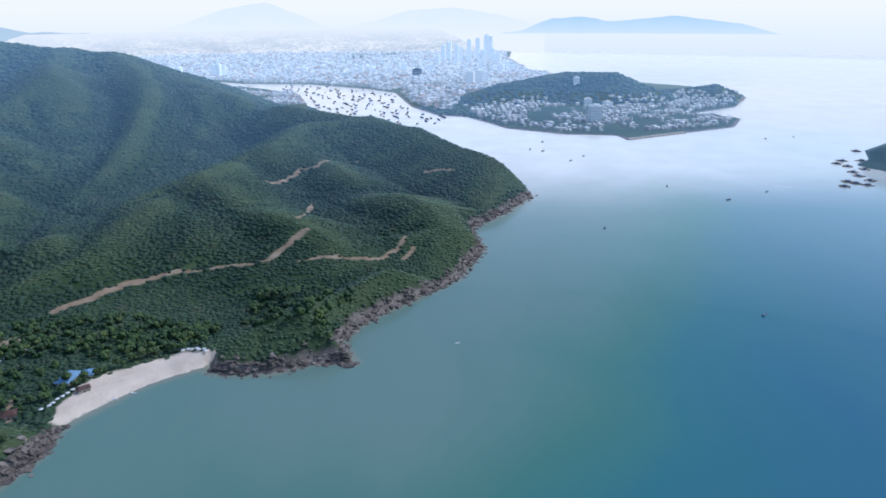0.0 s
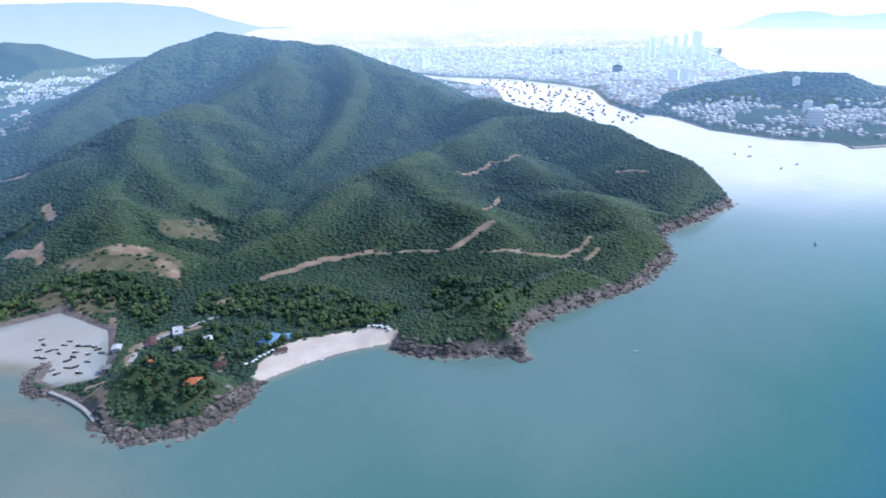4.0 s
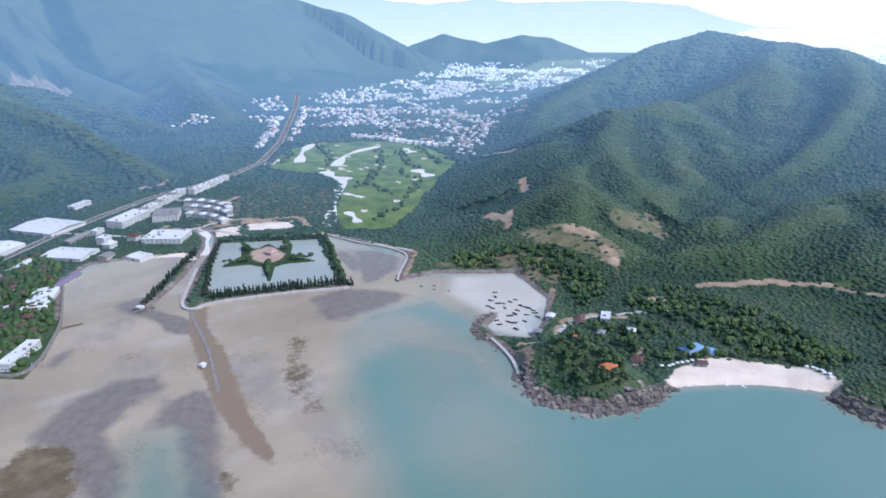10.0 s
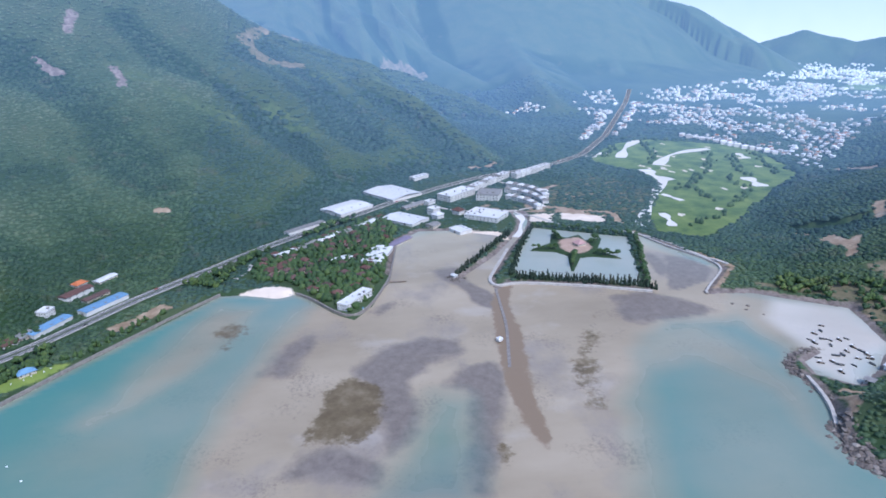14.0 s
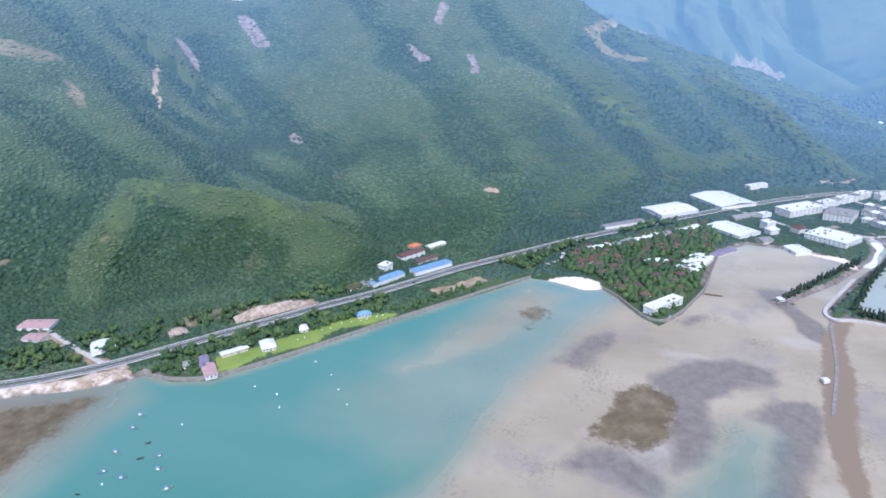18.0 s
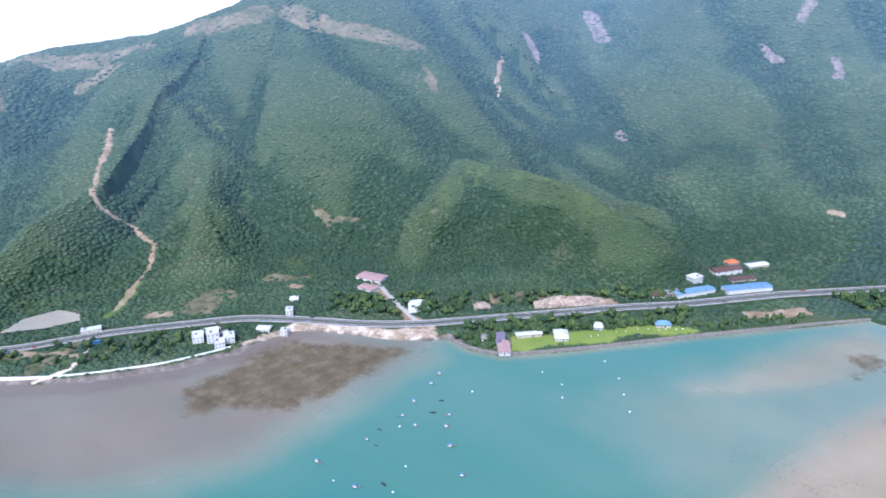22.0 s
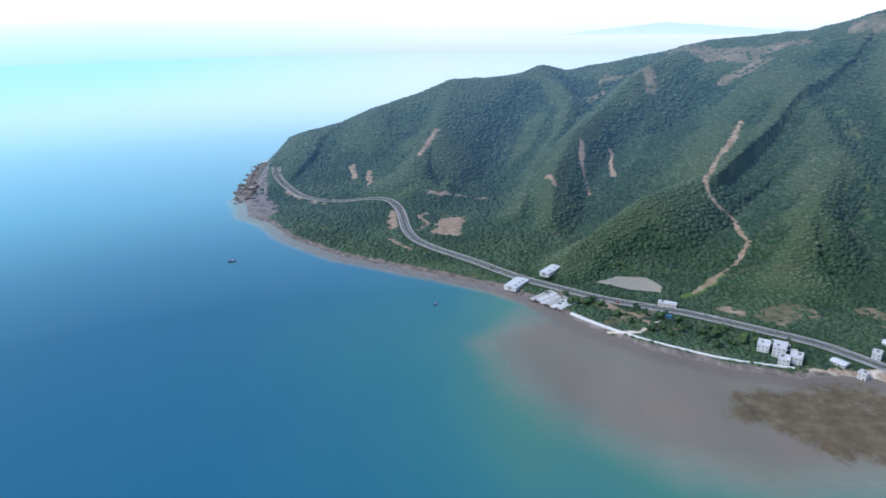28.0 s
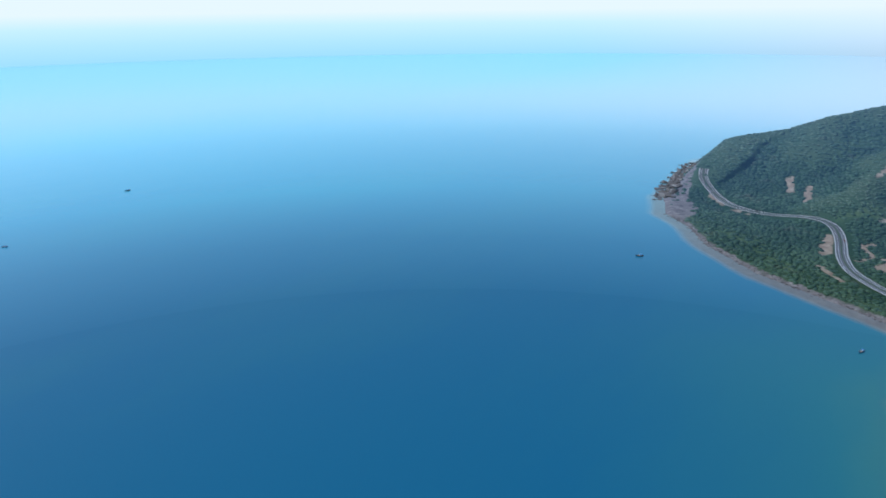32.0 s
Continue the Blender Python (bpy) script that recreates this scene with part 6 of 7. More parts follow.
building("resort_lobby", "white-roofed resort lobby among trees", "house", -810, 15, 10, 28, 30, 1, ROOF_WHITE, WALL_CREAM, "gable", wins=5)
for dx, dy, w, d in ((0, 0, 14, 20), (-14, 10, 10, 14), (12, -12, 10, 16)):
    building("restaurant", "red tile-roofed resort restaurant", "house", -798 + dx, -56 + dy, w, d, 34, 1, ROOF_RED, WALL_CREAM, "hip", "resort restaurants", 3)
villa_spots = []
while len(villa_spots) < 52:
    px, py = rng.uniform(-990, -650), rng.uniform(-95, 95)
    if float(poly_dist(np.array([px]), np.array([py]), RESORT)[0]) > 9 and all(math.hypot(px - a, py - b) > 16 for a, b in villa_spots + [(-830, 61), (-679, 24), (-798, -56), (-810, 15), (-868, 92), (-690, 15), (-668, 33)]):
        villa_spots.append((px, py))
first = {}
for k, (px, py) in enumerate(villa_spots):
    mat = (ROOF_BROWN, ROOF_RED, ROOF_BROWN)[k % 3]
    if k < 3:
        first[k] = building("villa", ("resort villa with a dark brown hip roof", "resort villa with a dull red hip roof", "resort villa with a dark brown hip roof")[k], "house", px, py, 10, 8, rng.choice((40, 130)), 1, mat, WALL_CREAM, "hip", "resort villas", 2)
    else:
        copy_thing(first[k % 3], pose(px, py, gz(px, py), 0, 0, rng.choice((40, 130, 45, 125))))
for label, px, py, w, d, yaw, st, rf, wl, style in (
        ("faded red-roofed compound house under the hill", -755, -274, 12, 36, 60, 2, ROOF_RED, WALL_WHITE, "gable"),
        ("white two-storey house under the hill", -702, -287, 11, 14, 73, 2, ROOF_WHITE, WALL_WHITE, "flat"),
        ("small red-roofed house beside the road", -642, -300, 11, 16, 52, 1, ROOF_RED, WALL_WHITE, "hip"),
        ("white shed-roofed house behind the workshop", -800, -256, 10, 26, 59, 1, ROOF_WHITE, WALL_CREAM, "gable"),
        ("grey-roofed house beside the road", -656, -292, 10, 16, 69, 1, ROOF_GREY, WALL_CREAM, "gable"),
        ("dark-roofed barn behind the workshop", -747, -252, 9, 30, 56, 1, ROOF_BROWN, WALL_CREAM, "gable"),
        ("orange-roofed house under the hill", -789, -281, 10, 14, 60, 1, ROOF_ORANGE, WALL_WHITE, "hip"),
        ("white roadside hut with a flat roof", -356, -556, 7, 9, -217, 2, ROOF_WHITE, WALL_WHITE, "flat"),
        ("white hut on the beach edge", -319, -545, 12, 8, 125, 1, ROOF_WHITE, WALL_WHITE, "gable"),
        ("small white beach hut", -330, -527, 7, 6, 125, 2, ROOF_WHITE, WALL_WHITE, "flat"),
        ("long cream pavilion at the lawn's edge", -479, -347, 24, 6, 142, 1, ROOF_WHITE, WALL_CREAM, "gable"),
        ("dark-roofed garden restaurant by the lawn", -454, -361, 7, 20, -231, 1, ROOF_PURPLE, WALL_CREAM, "gable"),
        ("faded red-roofed house at the sea wall", -443, -348, 10, 20, -227, 1, ROOF_PINK, WALL_WHITE, "gable"),
        ("white house on the lawn", -497, -323, 12, 17, -231, 1, ROOF_WHITE, WALL_WHITE, "hip"),
        ("small pale garden hut among trees", -446, -373, 6, 8, -229, 1, ROOF_GREY, WALL_WHITE, "hip"),
        ("blue-roofed pavilion among trees", -582, -264, 14, 9, -231, 1, ROOF_BLUE, WALL_CREAM, "hip"),
        ("pale cabin among trees by the lawn", -537, -308, 8, 10, -231, 1, ROOF_WHITE, WALL_WHITE, "hip"),
        ("bus station with a pale flat roof", -204, -668, 7, 18, 66, 1, ROOF_WHITE, WALL_CREAM, "flat"),
        ("small white house beside the road", -380, -582, 8, 8, -217, 1, ROOF_WHITE, WALL_WHITE, "hip"),
        ("orange-roofed villa on the knoll", -323, 405, 12, 10, 24, 1, ROOF_ORANGE, WALL_CREAM, "hip"),
        ("orange-red-roofed villa on the knoll", -401, 450, 9, 8, 14, 1, ROOF_ORANGE, WALL_CREAM, "hip"),
        ("red-roofed house behind the beach", -335, 458, 10, 9, 27, 1, ROOF_RED, WALL_CREAM, "hip"),
        ("white flat-roofed house among trees", -411, 505, 9, 18, 37, 1, ROOF_WHITE, WALL_WHITE, "flat"),
        ("red-roofed house by the lane", -422, 480, 8, 15, 40, 1, ROOF_RED, WALL_WHITE, "hip"),
        ("small white hut among trees", -374, 499, 7, 8, 36, 1, ROOF_WHITE, WALL_WHITE, "hip"),
        ("long blue-roofed beach restaurant", -317, 513, 12, 20, -5, 1, ROOF_BLUE, WALL_CREAM, "hip"),
        ("small blue-roofed beach pavilion", -304, 521, 8, 10, 20, 1, ROOF_BLUE, WALL_CREAM, "hip"),
        ("thatched brown beach bar", -296, 496, 9, 6, 40, 1, ROOF_BROWN, WALL_CREAM, "hip"),
        ("small white house by the boat pond", -446, 463, 7, 8, 30, 1, ROOF_WHITE, WALL_WHITE, "gable"),
        ("small grey house by the boat pond", -430, 430, 7, 7, 30, 1, ROOF_GREY, WALL_WHITE, "gable"),
        ("grey-roofed hut on the track", -389, 473, 6, 8, 30, 1, ROOF_GREY, WALL_CREAM, "hip"),
        ("brown pavilion on the star island", -803, 320, 12, 12, 20, 1, ROOF_PINK, WALL_CREAM, "hip"),
        ("white village house with a hip roof", -960, 161, 12, 14, 37, 2, ROOF_WHITE, WALL_WHITE, "hip"),
        ("two-storey red-roofed village house", -975, 195, 14, 12, 40, 2, ROOF_RED, WALL_WHITE, "hip"),
        ("white village house with a flat roof", -983, 159, 13, 15, 37, 3, ROOF_WHITE, WALL_WHITE, "flat"),
        ("low grey-roofed village house", -922, 148, 14, 16, 40, 1, ROOF_GREY, WALL_CREAM, "gable"),
        ("white village house beside the hall", -965, 229, 14, 22, 50, 2, ROOF_WHITE, WALL_WHITE, "flat"),
        ("small white village shop", -1034, 161, 10, 16, 40, 2, ROOF_WHITE, WALL_WHITE, "flat")):
    building("house", label, "house", px, py, w, d, yaw, st, rf, wl, style, wins=4)
# white cluster on the southern shore
for k, (dx, dy, w, d, st) in enumerate(((0, 0, 11, 14, 3), (-9, 13, 10, 12, 2), (10, -10, 10, 13, 2), (3, 17, 9, 10, 2), (-14, -6, 8, 12, 1), (-4, -17, 10, 9, 1))):
    building("guest_house", "white boxy guest house on the southern shore", "house", -275 + dx, -563 + dy, w, d, -28, st, ROOF_WHITE, WALL_WHITE, "flat", "cluster of white guest houses", 3)
# unfinished foundation slabs
slab = new("foundation_slab", None)
for k in range(6):
    box_mesh("slab_bay", -21 + 7 * k, -14.4 + 7 * k, -17 + (k % 2) * 3, 17 - (k % 3) * 3, -0.6, 0.7 + 0.25 * (k % 2), WALL_WHITE if k % 3 else CONCRETE, slab)
slab.matrix_basis = pose(-90, -683, gz(-90, -683), 0, 0, 134)
tagged(slab, "pale concrete foundation slabs of an unfinished building", "foundation")


# ---- town and city ----
def house_field(name, label, spots, wide, tall, seed, roofs, turn=0.6):
    """Many small houses as one mesh: walls and shallow pitched roofs."""
    g = np.random.default_rng(seed)
    n = len(spots)
    w, d, h = g.uniform(*wide, n), g.uniform(*wide, n), g.uniform(*tall, n)
    a = turn + g.choice([0, 1.57], n) + g.normal(0, 0.12, n)
    z = ground_z(spots[:, 0], spots[:, 1])
    cx = np.array([-1, 1, 1, -1]) * 0.5
    cy = np.array([-1, -1, 1, 1]) * 0.5
    lx, ly = cx[None] * w[:, None], cy[None] * d[:, None]
    px = lx * np.cos(a)[:, None] - ly * np.sin(a)[:, None] + spots[:, 0][:, None]
    py = lx * np.sin(a)[:, None] + ly * np.cos(a)[:, None] + spots[:, 1][:, None]
    bot, top = np.stack([px, py, np.repeat((z - 1)[:, None], 4, 1)], -1), np.stack([px, py, np.repeat((z + h)[:, None], 4, 1)], -1)
    peak = np.stack([(px[:, 0] + px[:, 3]) / 2 * 0.75 + (px[:, 1] + px[:, 2]) / 2 * 0.25, (py[:, 0] + py[:, 3]) / 2 * 0.75 + (py[:, 1] + py[:, 2]) / 2 * 0.25, z + h + w * g.uniform(0.02, 0.25, n)], -1)
    peak2 = np.stack([(px[:, 0] + px[:, 3]) / 2 * 0.25 + (px[:, 1] + px[:, 2]) / 2 * 0.75, (py[:, 0] + py[:, 3]) / 2 * 0.25 + (py[:, 1] + py[:, 2]) / 2 * 0.75, peak[:, 2]], -1)
    co = np.concatenate([bot, top, peak[:, None], peak2[:, None]], 1).reshape(-1, 3)
    t = [(0, 1, 5), (0, 5, 4), (1, 2, 6), (1, 6, 5), (2, 3, 7), (2, 7, 6), (3, 0, 4), (3, 4, 7), (4, 5, 9), (4, 9, 8), (6, 7, 8), (6, 8, 9), (5, 6, 9), (7, 4, 8)]
    f = (np.array(t)[None] + (10 * np.arange(n))[:, None, None]).reshape(-1, 3)
    ob = big_mesh(name, co, f, WALL_FIELD, False)
    for m in roofs:
        ob.data.materials.append(m)
    pick = g.integers(1, len(roofs) + 1, n)
    idx = np.repeat(np.array([0] * 8 + [1] * 6)[None], n, 0) * pick[:, None]
    ob.data.polygons.foreach_set("material_index", idx.ravel().astype(np.int32))
    return tagged(ob, label, "houses", kind="stuff")


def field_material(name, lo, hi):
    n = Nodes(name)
    # haze over the far houses, put into the emission
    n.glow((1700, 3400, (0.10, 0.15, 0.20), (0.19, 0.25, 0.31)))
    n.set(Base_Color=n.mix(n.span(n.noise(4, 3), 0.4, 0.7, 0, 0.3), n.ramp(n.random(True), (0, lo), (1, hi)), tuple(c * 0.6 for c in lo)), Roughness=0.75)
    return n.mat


# Tones kept pale and bluish, partly to stand for haze over the city.
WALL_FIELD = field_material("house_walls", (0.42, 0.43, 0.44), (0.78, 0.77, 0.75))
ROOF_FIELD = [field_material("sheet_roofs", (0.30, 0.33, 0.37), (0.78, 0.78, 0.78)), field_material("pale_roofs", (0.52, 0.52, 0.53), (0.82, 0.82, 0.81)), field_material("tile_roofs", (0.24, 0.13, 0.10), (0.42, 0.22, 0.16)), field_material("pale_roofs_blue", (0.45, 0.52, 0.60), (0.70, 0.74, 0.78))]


def spots_in(poly, step, keep_share, seed, patch=160.0, cut=-0.1):
    xs, ys = [p[0] for p in poly], [p[1] for p in poly]
    px, py = jitter_grid(step, min(xs), max(xs), min(ys), max(ys), seed)
    g = np.random.default_rng(seed)
    k = (poly_dist(px, py, poly) > 5) & (g.uniform(0, 1, len(px)) < keep_share * smooth(cut - 0.25, cut + 0.25, fbm(px, py, patch, 3, seed))) & (line_dist(px, py, ROAD) > 20)
    px, py = px[k], py[k]
    k = (land_dist(px, py) > 8) & (relief(px, py) < 26)
    return np.stack([px[k], py[k]], 1)


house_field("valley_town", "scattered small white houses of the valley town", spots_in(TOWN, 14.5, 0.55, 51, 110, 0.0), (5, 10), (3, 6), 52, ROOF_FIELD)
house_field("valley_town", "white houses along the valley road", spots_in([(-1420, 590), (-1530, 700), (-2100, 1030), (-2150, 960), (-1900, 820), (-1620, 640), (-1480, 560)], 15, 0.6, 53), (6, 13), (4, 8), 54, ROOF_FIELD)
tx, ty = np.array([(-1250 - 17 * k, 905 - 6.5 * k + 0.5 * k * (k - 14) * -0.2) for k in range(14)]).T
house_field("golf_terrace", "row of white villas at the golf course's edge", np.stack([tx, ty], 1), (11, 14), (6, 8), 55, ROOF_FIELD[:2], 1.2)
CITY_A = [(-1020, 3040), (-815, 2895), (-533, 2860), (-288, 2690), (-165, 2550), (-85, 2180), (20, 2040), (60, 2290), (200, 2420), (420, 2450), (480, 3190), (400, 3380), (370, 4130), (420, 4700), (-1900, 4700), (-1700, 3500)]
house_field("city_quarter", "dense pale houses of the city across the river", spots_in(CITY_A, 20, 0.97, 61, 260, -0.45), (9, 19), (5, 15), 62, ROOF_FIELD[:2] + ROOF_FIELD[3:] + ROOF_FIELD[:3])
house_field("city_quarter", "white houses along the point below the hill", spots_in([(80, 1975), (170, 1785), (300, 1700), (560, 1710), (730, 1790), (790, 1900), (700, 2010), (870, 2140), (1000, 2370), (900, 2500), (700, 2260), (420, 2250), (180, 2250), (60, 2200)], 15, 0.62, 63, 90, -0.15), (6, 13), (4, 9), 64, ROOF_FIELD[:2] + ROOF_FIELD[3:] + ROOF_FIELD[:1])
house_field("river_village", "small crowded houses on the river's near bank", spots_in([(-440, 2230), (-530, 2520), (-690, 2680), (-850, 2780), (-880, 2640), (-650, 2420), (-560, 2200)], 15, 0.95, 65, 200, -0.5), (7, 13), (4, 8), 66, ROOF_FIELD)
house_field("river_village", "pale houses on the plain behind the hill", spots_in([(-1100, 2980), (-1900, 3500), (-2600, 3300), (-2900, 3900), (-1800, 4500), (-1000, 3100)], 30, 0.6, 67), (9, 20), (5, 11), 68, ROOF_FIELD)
# Tower walls and bands lightened for haze.
TOWER_WALL = field_material("tower_wall", (0.78, 0.78, 0.78), (0.84, 0.84, 0.84))
TOWER_BAND = field_material("tower_window_band", (0.52, 0.56, 0.60), (0.6, 0.64, 0.68))
TOWER_BLUE = plain("blue_tower_glass", (0.14, 0.25, 0.36), 0.35, 0.2, 12)
TOWERS = [(103, 2725, 31, 55), (135, 2763, 27, 56), (164, 2802, 23, 48), (170, 3287, 16, 51), (-114, 3068, 40, 36), (274, 3622, 27, 64), (68, 3672, 21, 106), (137, 3812, 22, 121), (189, 3965, 23, 120), (241, 4043, 23, 134), (275, 4172, 21, 123), (33, 3978, 23, 102),
          (1, 3823, 22, 93), (92, 3816, 22, 81), (197, 3527, 20, 86), (263, 3802, 19, 75), (262, 3225, 24, 42), (303, 3395, 20, 36), (321, 3305, 22, 33)]
TOWERS_2 = [(-370, 3213, 21, 37), (-185, 3340, 22, 36), (-241, 3204, 21, 32), (-987, 3123, 21, 58), (-1012, 3125, 19, 55), (-971, 3148, 19, 51), (-1193, 3214, 25, 35), (-324, 3264, 24, 25), (-65, 3303, 22, 36), (-27, 3544, 20, 60), (404, 1861, 31, 42), (432, 2304, 19, 22), (446, 2168, 22, 21), (495, 2116, 25, 17), (-420, 3015, 22, 28), (-766, 3160, 27, 27), (-639, 3286, 27, 25)]
for k, (px, py, w, h) in enumerate(TOWERS + TOWERS_2):
    root = new("tower_block", None)
    wall = TOWER_BLUE if k == 4 else TOWER_WALL
    d = w * rng.uniform(0.6, 0.9)
    body = box_mesh("wall", -w / 2, w / 2, -d / 2, d / 2, -2, h, wall, root)
    for s in range(1, max(2, int(h / 7))):
        z0 = s * h / max(2, int(h / 7))
        box_mesh("window_band", -w / 2 - 0.25, w / 2 + 0.25, -d / 2 - 0.25, d / 2 + 0.25, z0 - 1.0, z0 + 0.9, TOWER_BAND, body)
    box_mesh("roof", -w / 4, w / 4, -d / 4, d / 4, h, h + 3.5, wall, root)
    root.matrix_basis = pose(px, py, gz(px, py), 0, 0, rng.uniform(-20, 20))
    tagged(root, ("tall pale apartment tower in the city", "white apartment block in the city")[h < 50] if k != 4 else "blue glass office block in the city", "tower", "city towers")
# quay and runway strips of the city
tagged(box_mesh("quay", -8, 8, -90, 90, -1, 2.6, CONCRETE), "pale concrete quay on the point", "quay", kind="structure").matrix_basis = pose(508, 1652, 0, 0, 0, -62)


# ---- boats, cars, parasols ----
PAINT = {c: plain(c + "_paint", v, 0.4, 0.25, 1.0) for c, v in (("white", (0.75, 0.76, 0.76)), ("blue", (0.07, 0.22, 0.42)), ("teal", (0.10, 0.32, 0.36)), ("dark", (0.035, 0.035, 0.035)), ("red", (0.40, 0.06, 0.04)), ("wood", (0.22, 0.14, 0.08)))}
RUBBER = plain("tyre_rubber", (0.02, 0.02, 0.02), 0.8, 0.2, 0.3)


def boat(label, length, beam, paint, cabin="white", mast=True):
    root = new("boat", None)
    st = [(-0.5, 0.75, 0.0), (-0.3, 0.95, -0.05), (0.0, 1.0, -0.05), (0.25, 0.8, 0.0), (0.42, 0.4, 0.1), (0.5, 0.02, 0.22)]
    v, f = [], []
    hh = 0.16 * length
    for x, b, sheer in st:
        w = b * beam / 2
        v += [(x * length, -w, hh * (0.8 + 2 * sheer)), (x * length * 0.94, -w * 0.6, -0.1), (x * length * 0.94, 0, -0.35), (x * length * 0.94, w * 0.6, -0.1), (x * length, w, hh * (0.8 + 2 * sheer))]
    for i in range(len(st) - 1):
        f += [(5 * i + j, 5 * i + 5 + j, 5 * i + 6 + j, 5 * i + 1 + j) for j in range(4)]
    f.append((0, 1, 2, 3, 4))
    mesh_object("hull", v, f, PAINT[paint], root)
    dv = [(x * length, s * b * beam / 2 * 0.9, hh * (0.62 + 1.6 * sheer)) for x, b, sheer in st for s in (-1, 1)]
    mesh_object("deck", dv, [(2 * i, 2 * i + 2, 2 * i + 3, 2 * i + 1) for i in range(len(st) - 1)], PAINT["wood" if cabin else paint], root)
    if cabin:
        c = box_mesh("cabin", -0.32 * length, -0.05 * length, -beam * 0.28, beam * 0.28, hh * 0.5, hh * 0.62 + 1.5, PAINT[cabin], root)
        box_mesh("cabin_roof", -0.36 * length, -0.01 * length, -beam * 0.36, beam * 0.36, hh * 0.62 + 1.5, hh * 0.62 + 1.65, PAINT["blue" if cabin == "white" else "white"], c)
    if mast:
        box_mesh("mast", 0.1 * length, 0.1 * length + 0.14, -0.07, 0.07, hh * 0.5, hh + 2.6, PAINT["wood"], root)
    return tagged(root, label, "boat", "boats at anchor")


def fleet(kinds, spots, seed, scale=(0.8, 1.2), heading=None):
    g = random.Random(seed)
    fresh = set()
    for k, (px, py) in enumerate(spots):
        b = kinds[k % len(kinds)]
        m = pose(px, py, 0.05, 0, 0, (heading if heading is not None else 0) + g.uniform(-40, 40) + 180 * (g.random() < 0.3)) @ Matrix.Scale(g.uniform(*scale), 4)
        if b.name not in fresh and b.matrix_basis.translation.length < 1:
            fresh.add(b.name)
            b.matrix_basis = m
        else:
            copy_thing(b, m)


BOATS_S = [(-375, -363), (-359, -357), (-346, -334), (-330, -348), (-309, -342), (-329, -327), (-334, -316), (-308, -324), (-286, -341), (-322, -305), (-271, -339), (-271, -328), (-307, -287), (-231, -343), (-246, -292), (-232, -303), (-288, -259)]
fleet([boat("teal wooden fishing boat moored in the bay", 6.5, 2.3, "teal"), boat("blue wooden fishing boat moored in the bay", 6.5, 2.3, "blue"), boat("small dark skiff moored in the bay", 5.0, 1.8, "dark", "", False)], BOATS_S, 1, heading=120)
BOATS_P = [(-535, 466), (-525, 458), (-521, 448), (-511, 436), (-504, 436), (-510, 449), (-506, 453), (-497, 447), (-505, 462), (-506, 470), (-470, 427), (-479, 420), (-470, 416), (-464, 430), (-452, 422), (-479, 445), (-484, 453), (-479, 438), (-490, 464), (-482, 466), (-470, 453), (-460, 441), (-468, 463), (-459, 458), (-474, 466)]
fleet([boat("dark wooden boat moored in the still pond", 6.5, 2.4, "dark", "dark"), boat("dark wooden skiff moored in the still pond", 5.5, 2.2, "dark", "", False)], BOATS_P, 2, (0.85, 1.25), 20)
BOATS_F = [(300, -805), (38, -676), (459, 1079), (325, 641), (188, 1497), (227, 1582), (257, 1380), (291, 1423), (213, 1478), (825, 1626), (387, 1169), (227, 934), (750, 1607), (542, 1127), (1164, -612), (1010, -348)]
fleet([boat("dark fishing boat out on open water", 11, 3.6, "dark", "white"), boat("blue fishing boat out on open water", 10, 3.4, "blue", "white")], BOATS_F, 3, (0.8, 1.1), 60)
fleet([boat("small white sailing dinghy off the cape", 5, 1.8, "white", "", True)], [(12, 583), (-268, 488), (-256, 497)], 6, (0.9, 1.1))
hx, hy = jitter_grid(34, -620, 20, 1850, 2830, 70)
k = (land_dist(hx, hy) < -14) & (np.random.default_rng(71).uniform(0, 1, len(hx)) < 0.62)
harbour = np.stack([hx[k], hy[k]], 1)
fleet([boat("dark blue trawler in the river harbour", 19, 5.5, "blue", "dark"), boat("brown trawler in the river harbour", 17, 5, "wood", "dark")], [tuple(p) for p in harbour[:150]], 7, (0.8, 1.2), 100)
BUOYS = [(-437, -301), (-431, -277), (-489, -271), (-471, -247), (-451, -231), (-432, -215), (-414, -265), (-373, -325), (-299, -333), (-269, -295), (-226, -320), (-245, -282)]
v, f = ico(2)
buoy = tagged(mesh_object("buoy", (v * (0.8, 0.8, 0.6)).tolist(), f.tolist(), PAINT["white"], None, True), "round white mooring buoy on the water", "buoy", "mooring buoys")
for px, py in BUOYS[1:]:
    copy_thing(buoy, pose(px, py, 0.1))
buoy.matrix_basis = pose(*BUOYS[0], 0.1)


def raft(label):
    root = new("fish_raft", None)
    for k in range(5):
        box_mesh("beam", -9, 9, -9 + 4.4 * k, -8.6 + 4.4 * k, -0.1, 0.5, PAINT["wood"], root)
        box_mesh("beam", -9 + 4.4 * k, -8.6 + 4.4 * k, -9, 9, -0.1, 0.45, PAINT["wood"], root)
    hut = box_mesh("hut", -3, 3, -2.5, 2.5, 0.4, 3.2, PAINT["blue"], root)
    box_mesh("hut_roof", -3.6, 3.6, -3.1, 3.1, 3.2, 3.5, ROOF_GREY, hut)
    return tagged(root, label, "raft", "fish farm rafts")


RAFTS = [(796, 1364), (780, 1314), (764, 1266), (757, 1235), (713, 1193), (721, 1181), (798, 1289), (758, 1200), (835, 1363), (772, 1339), (877, 1458), (734, 1168), (690, 1160)]
rf = raft("wooden fish farm raft with a small hut")
for px, py in RAFTS[1:]:
    copy_thing(rf, pose(px, py, 0, 0, 0, px))
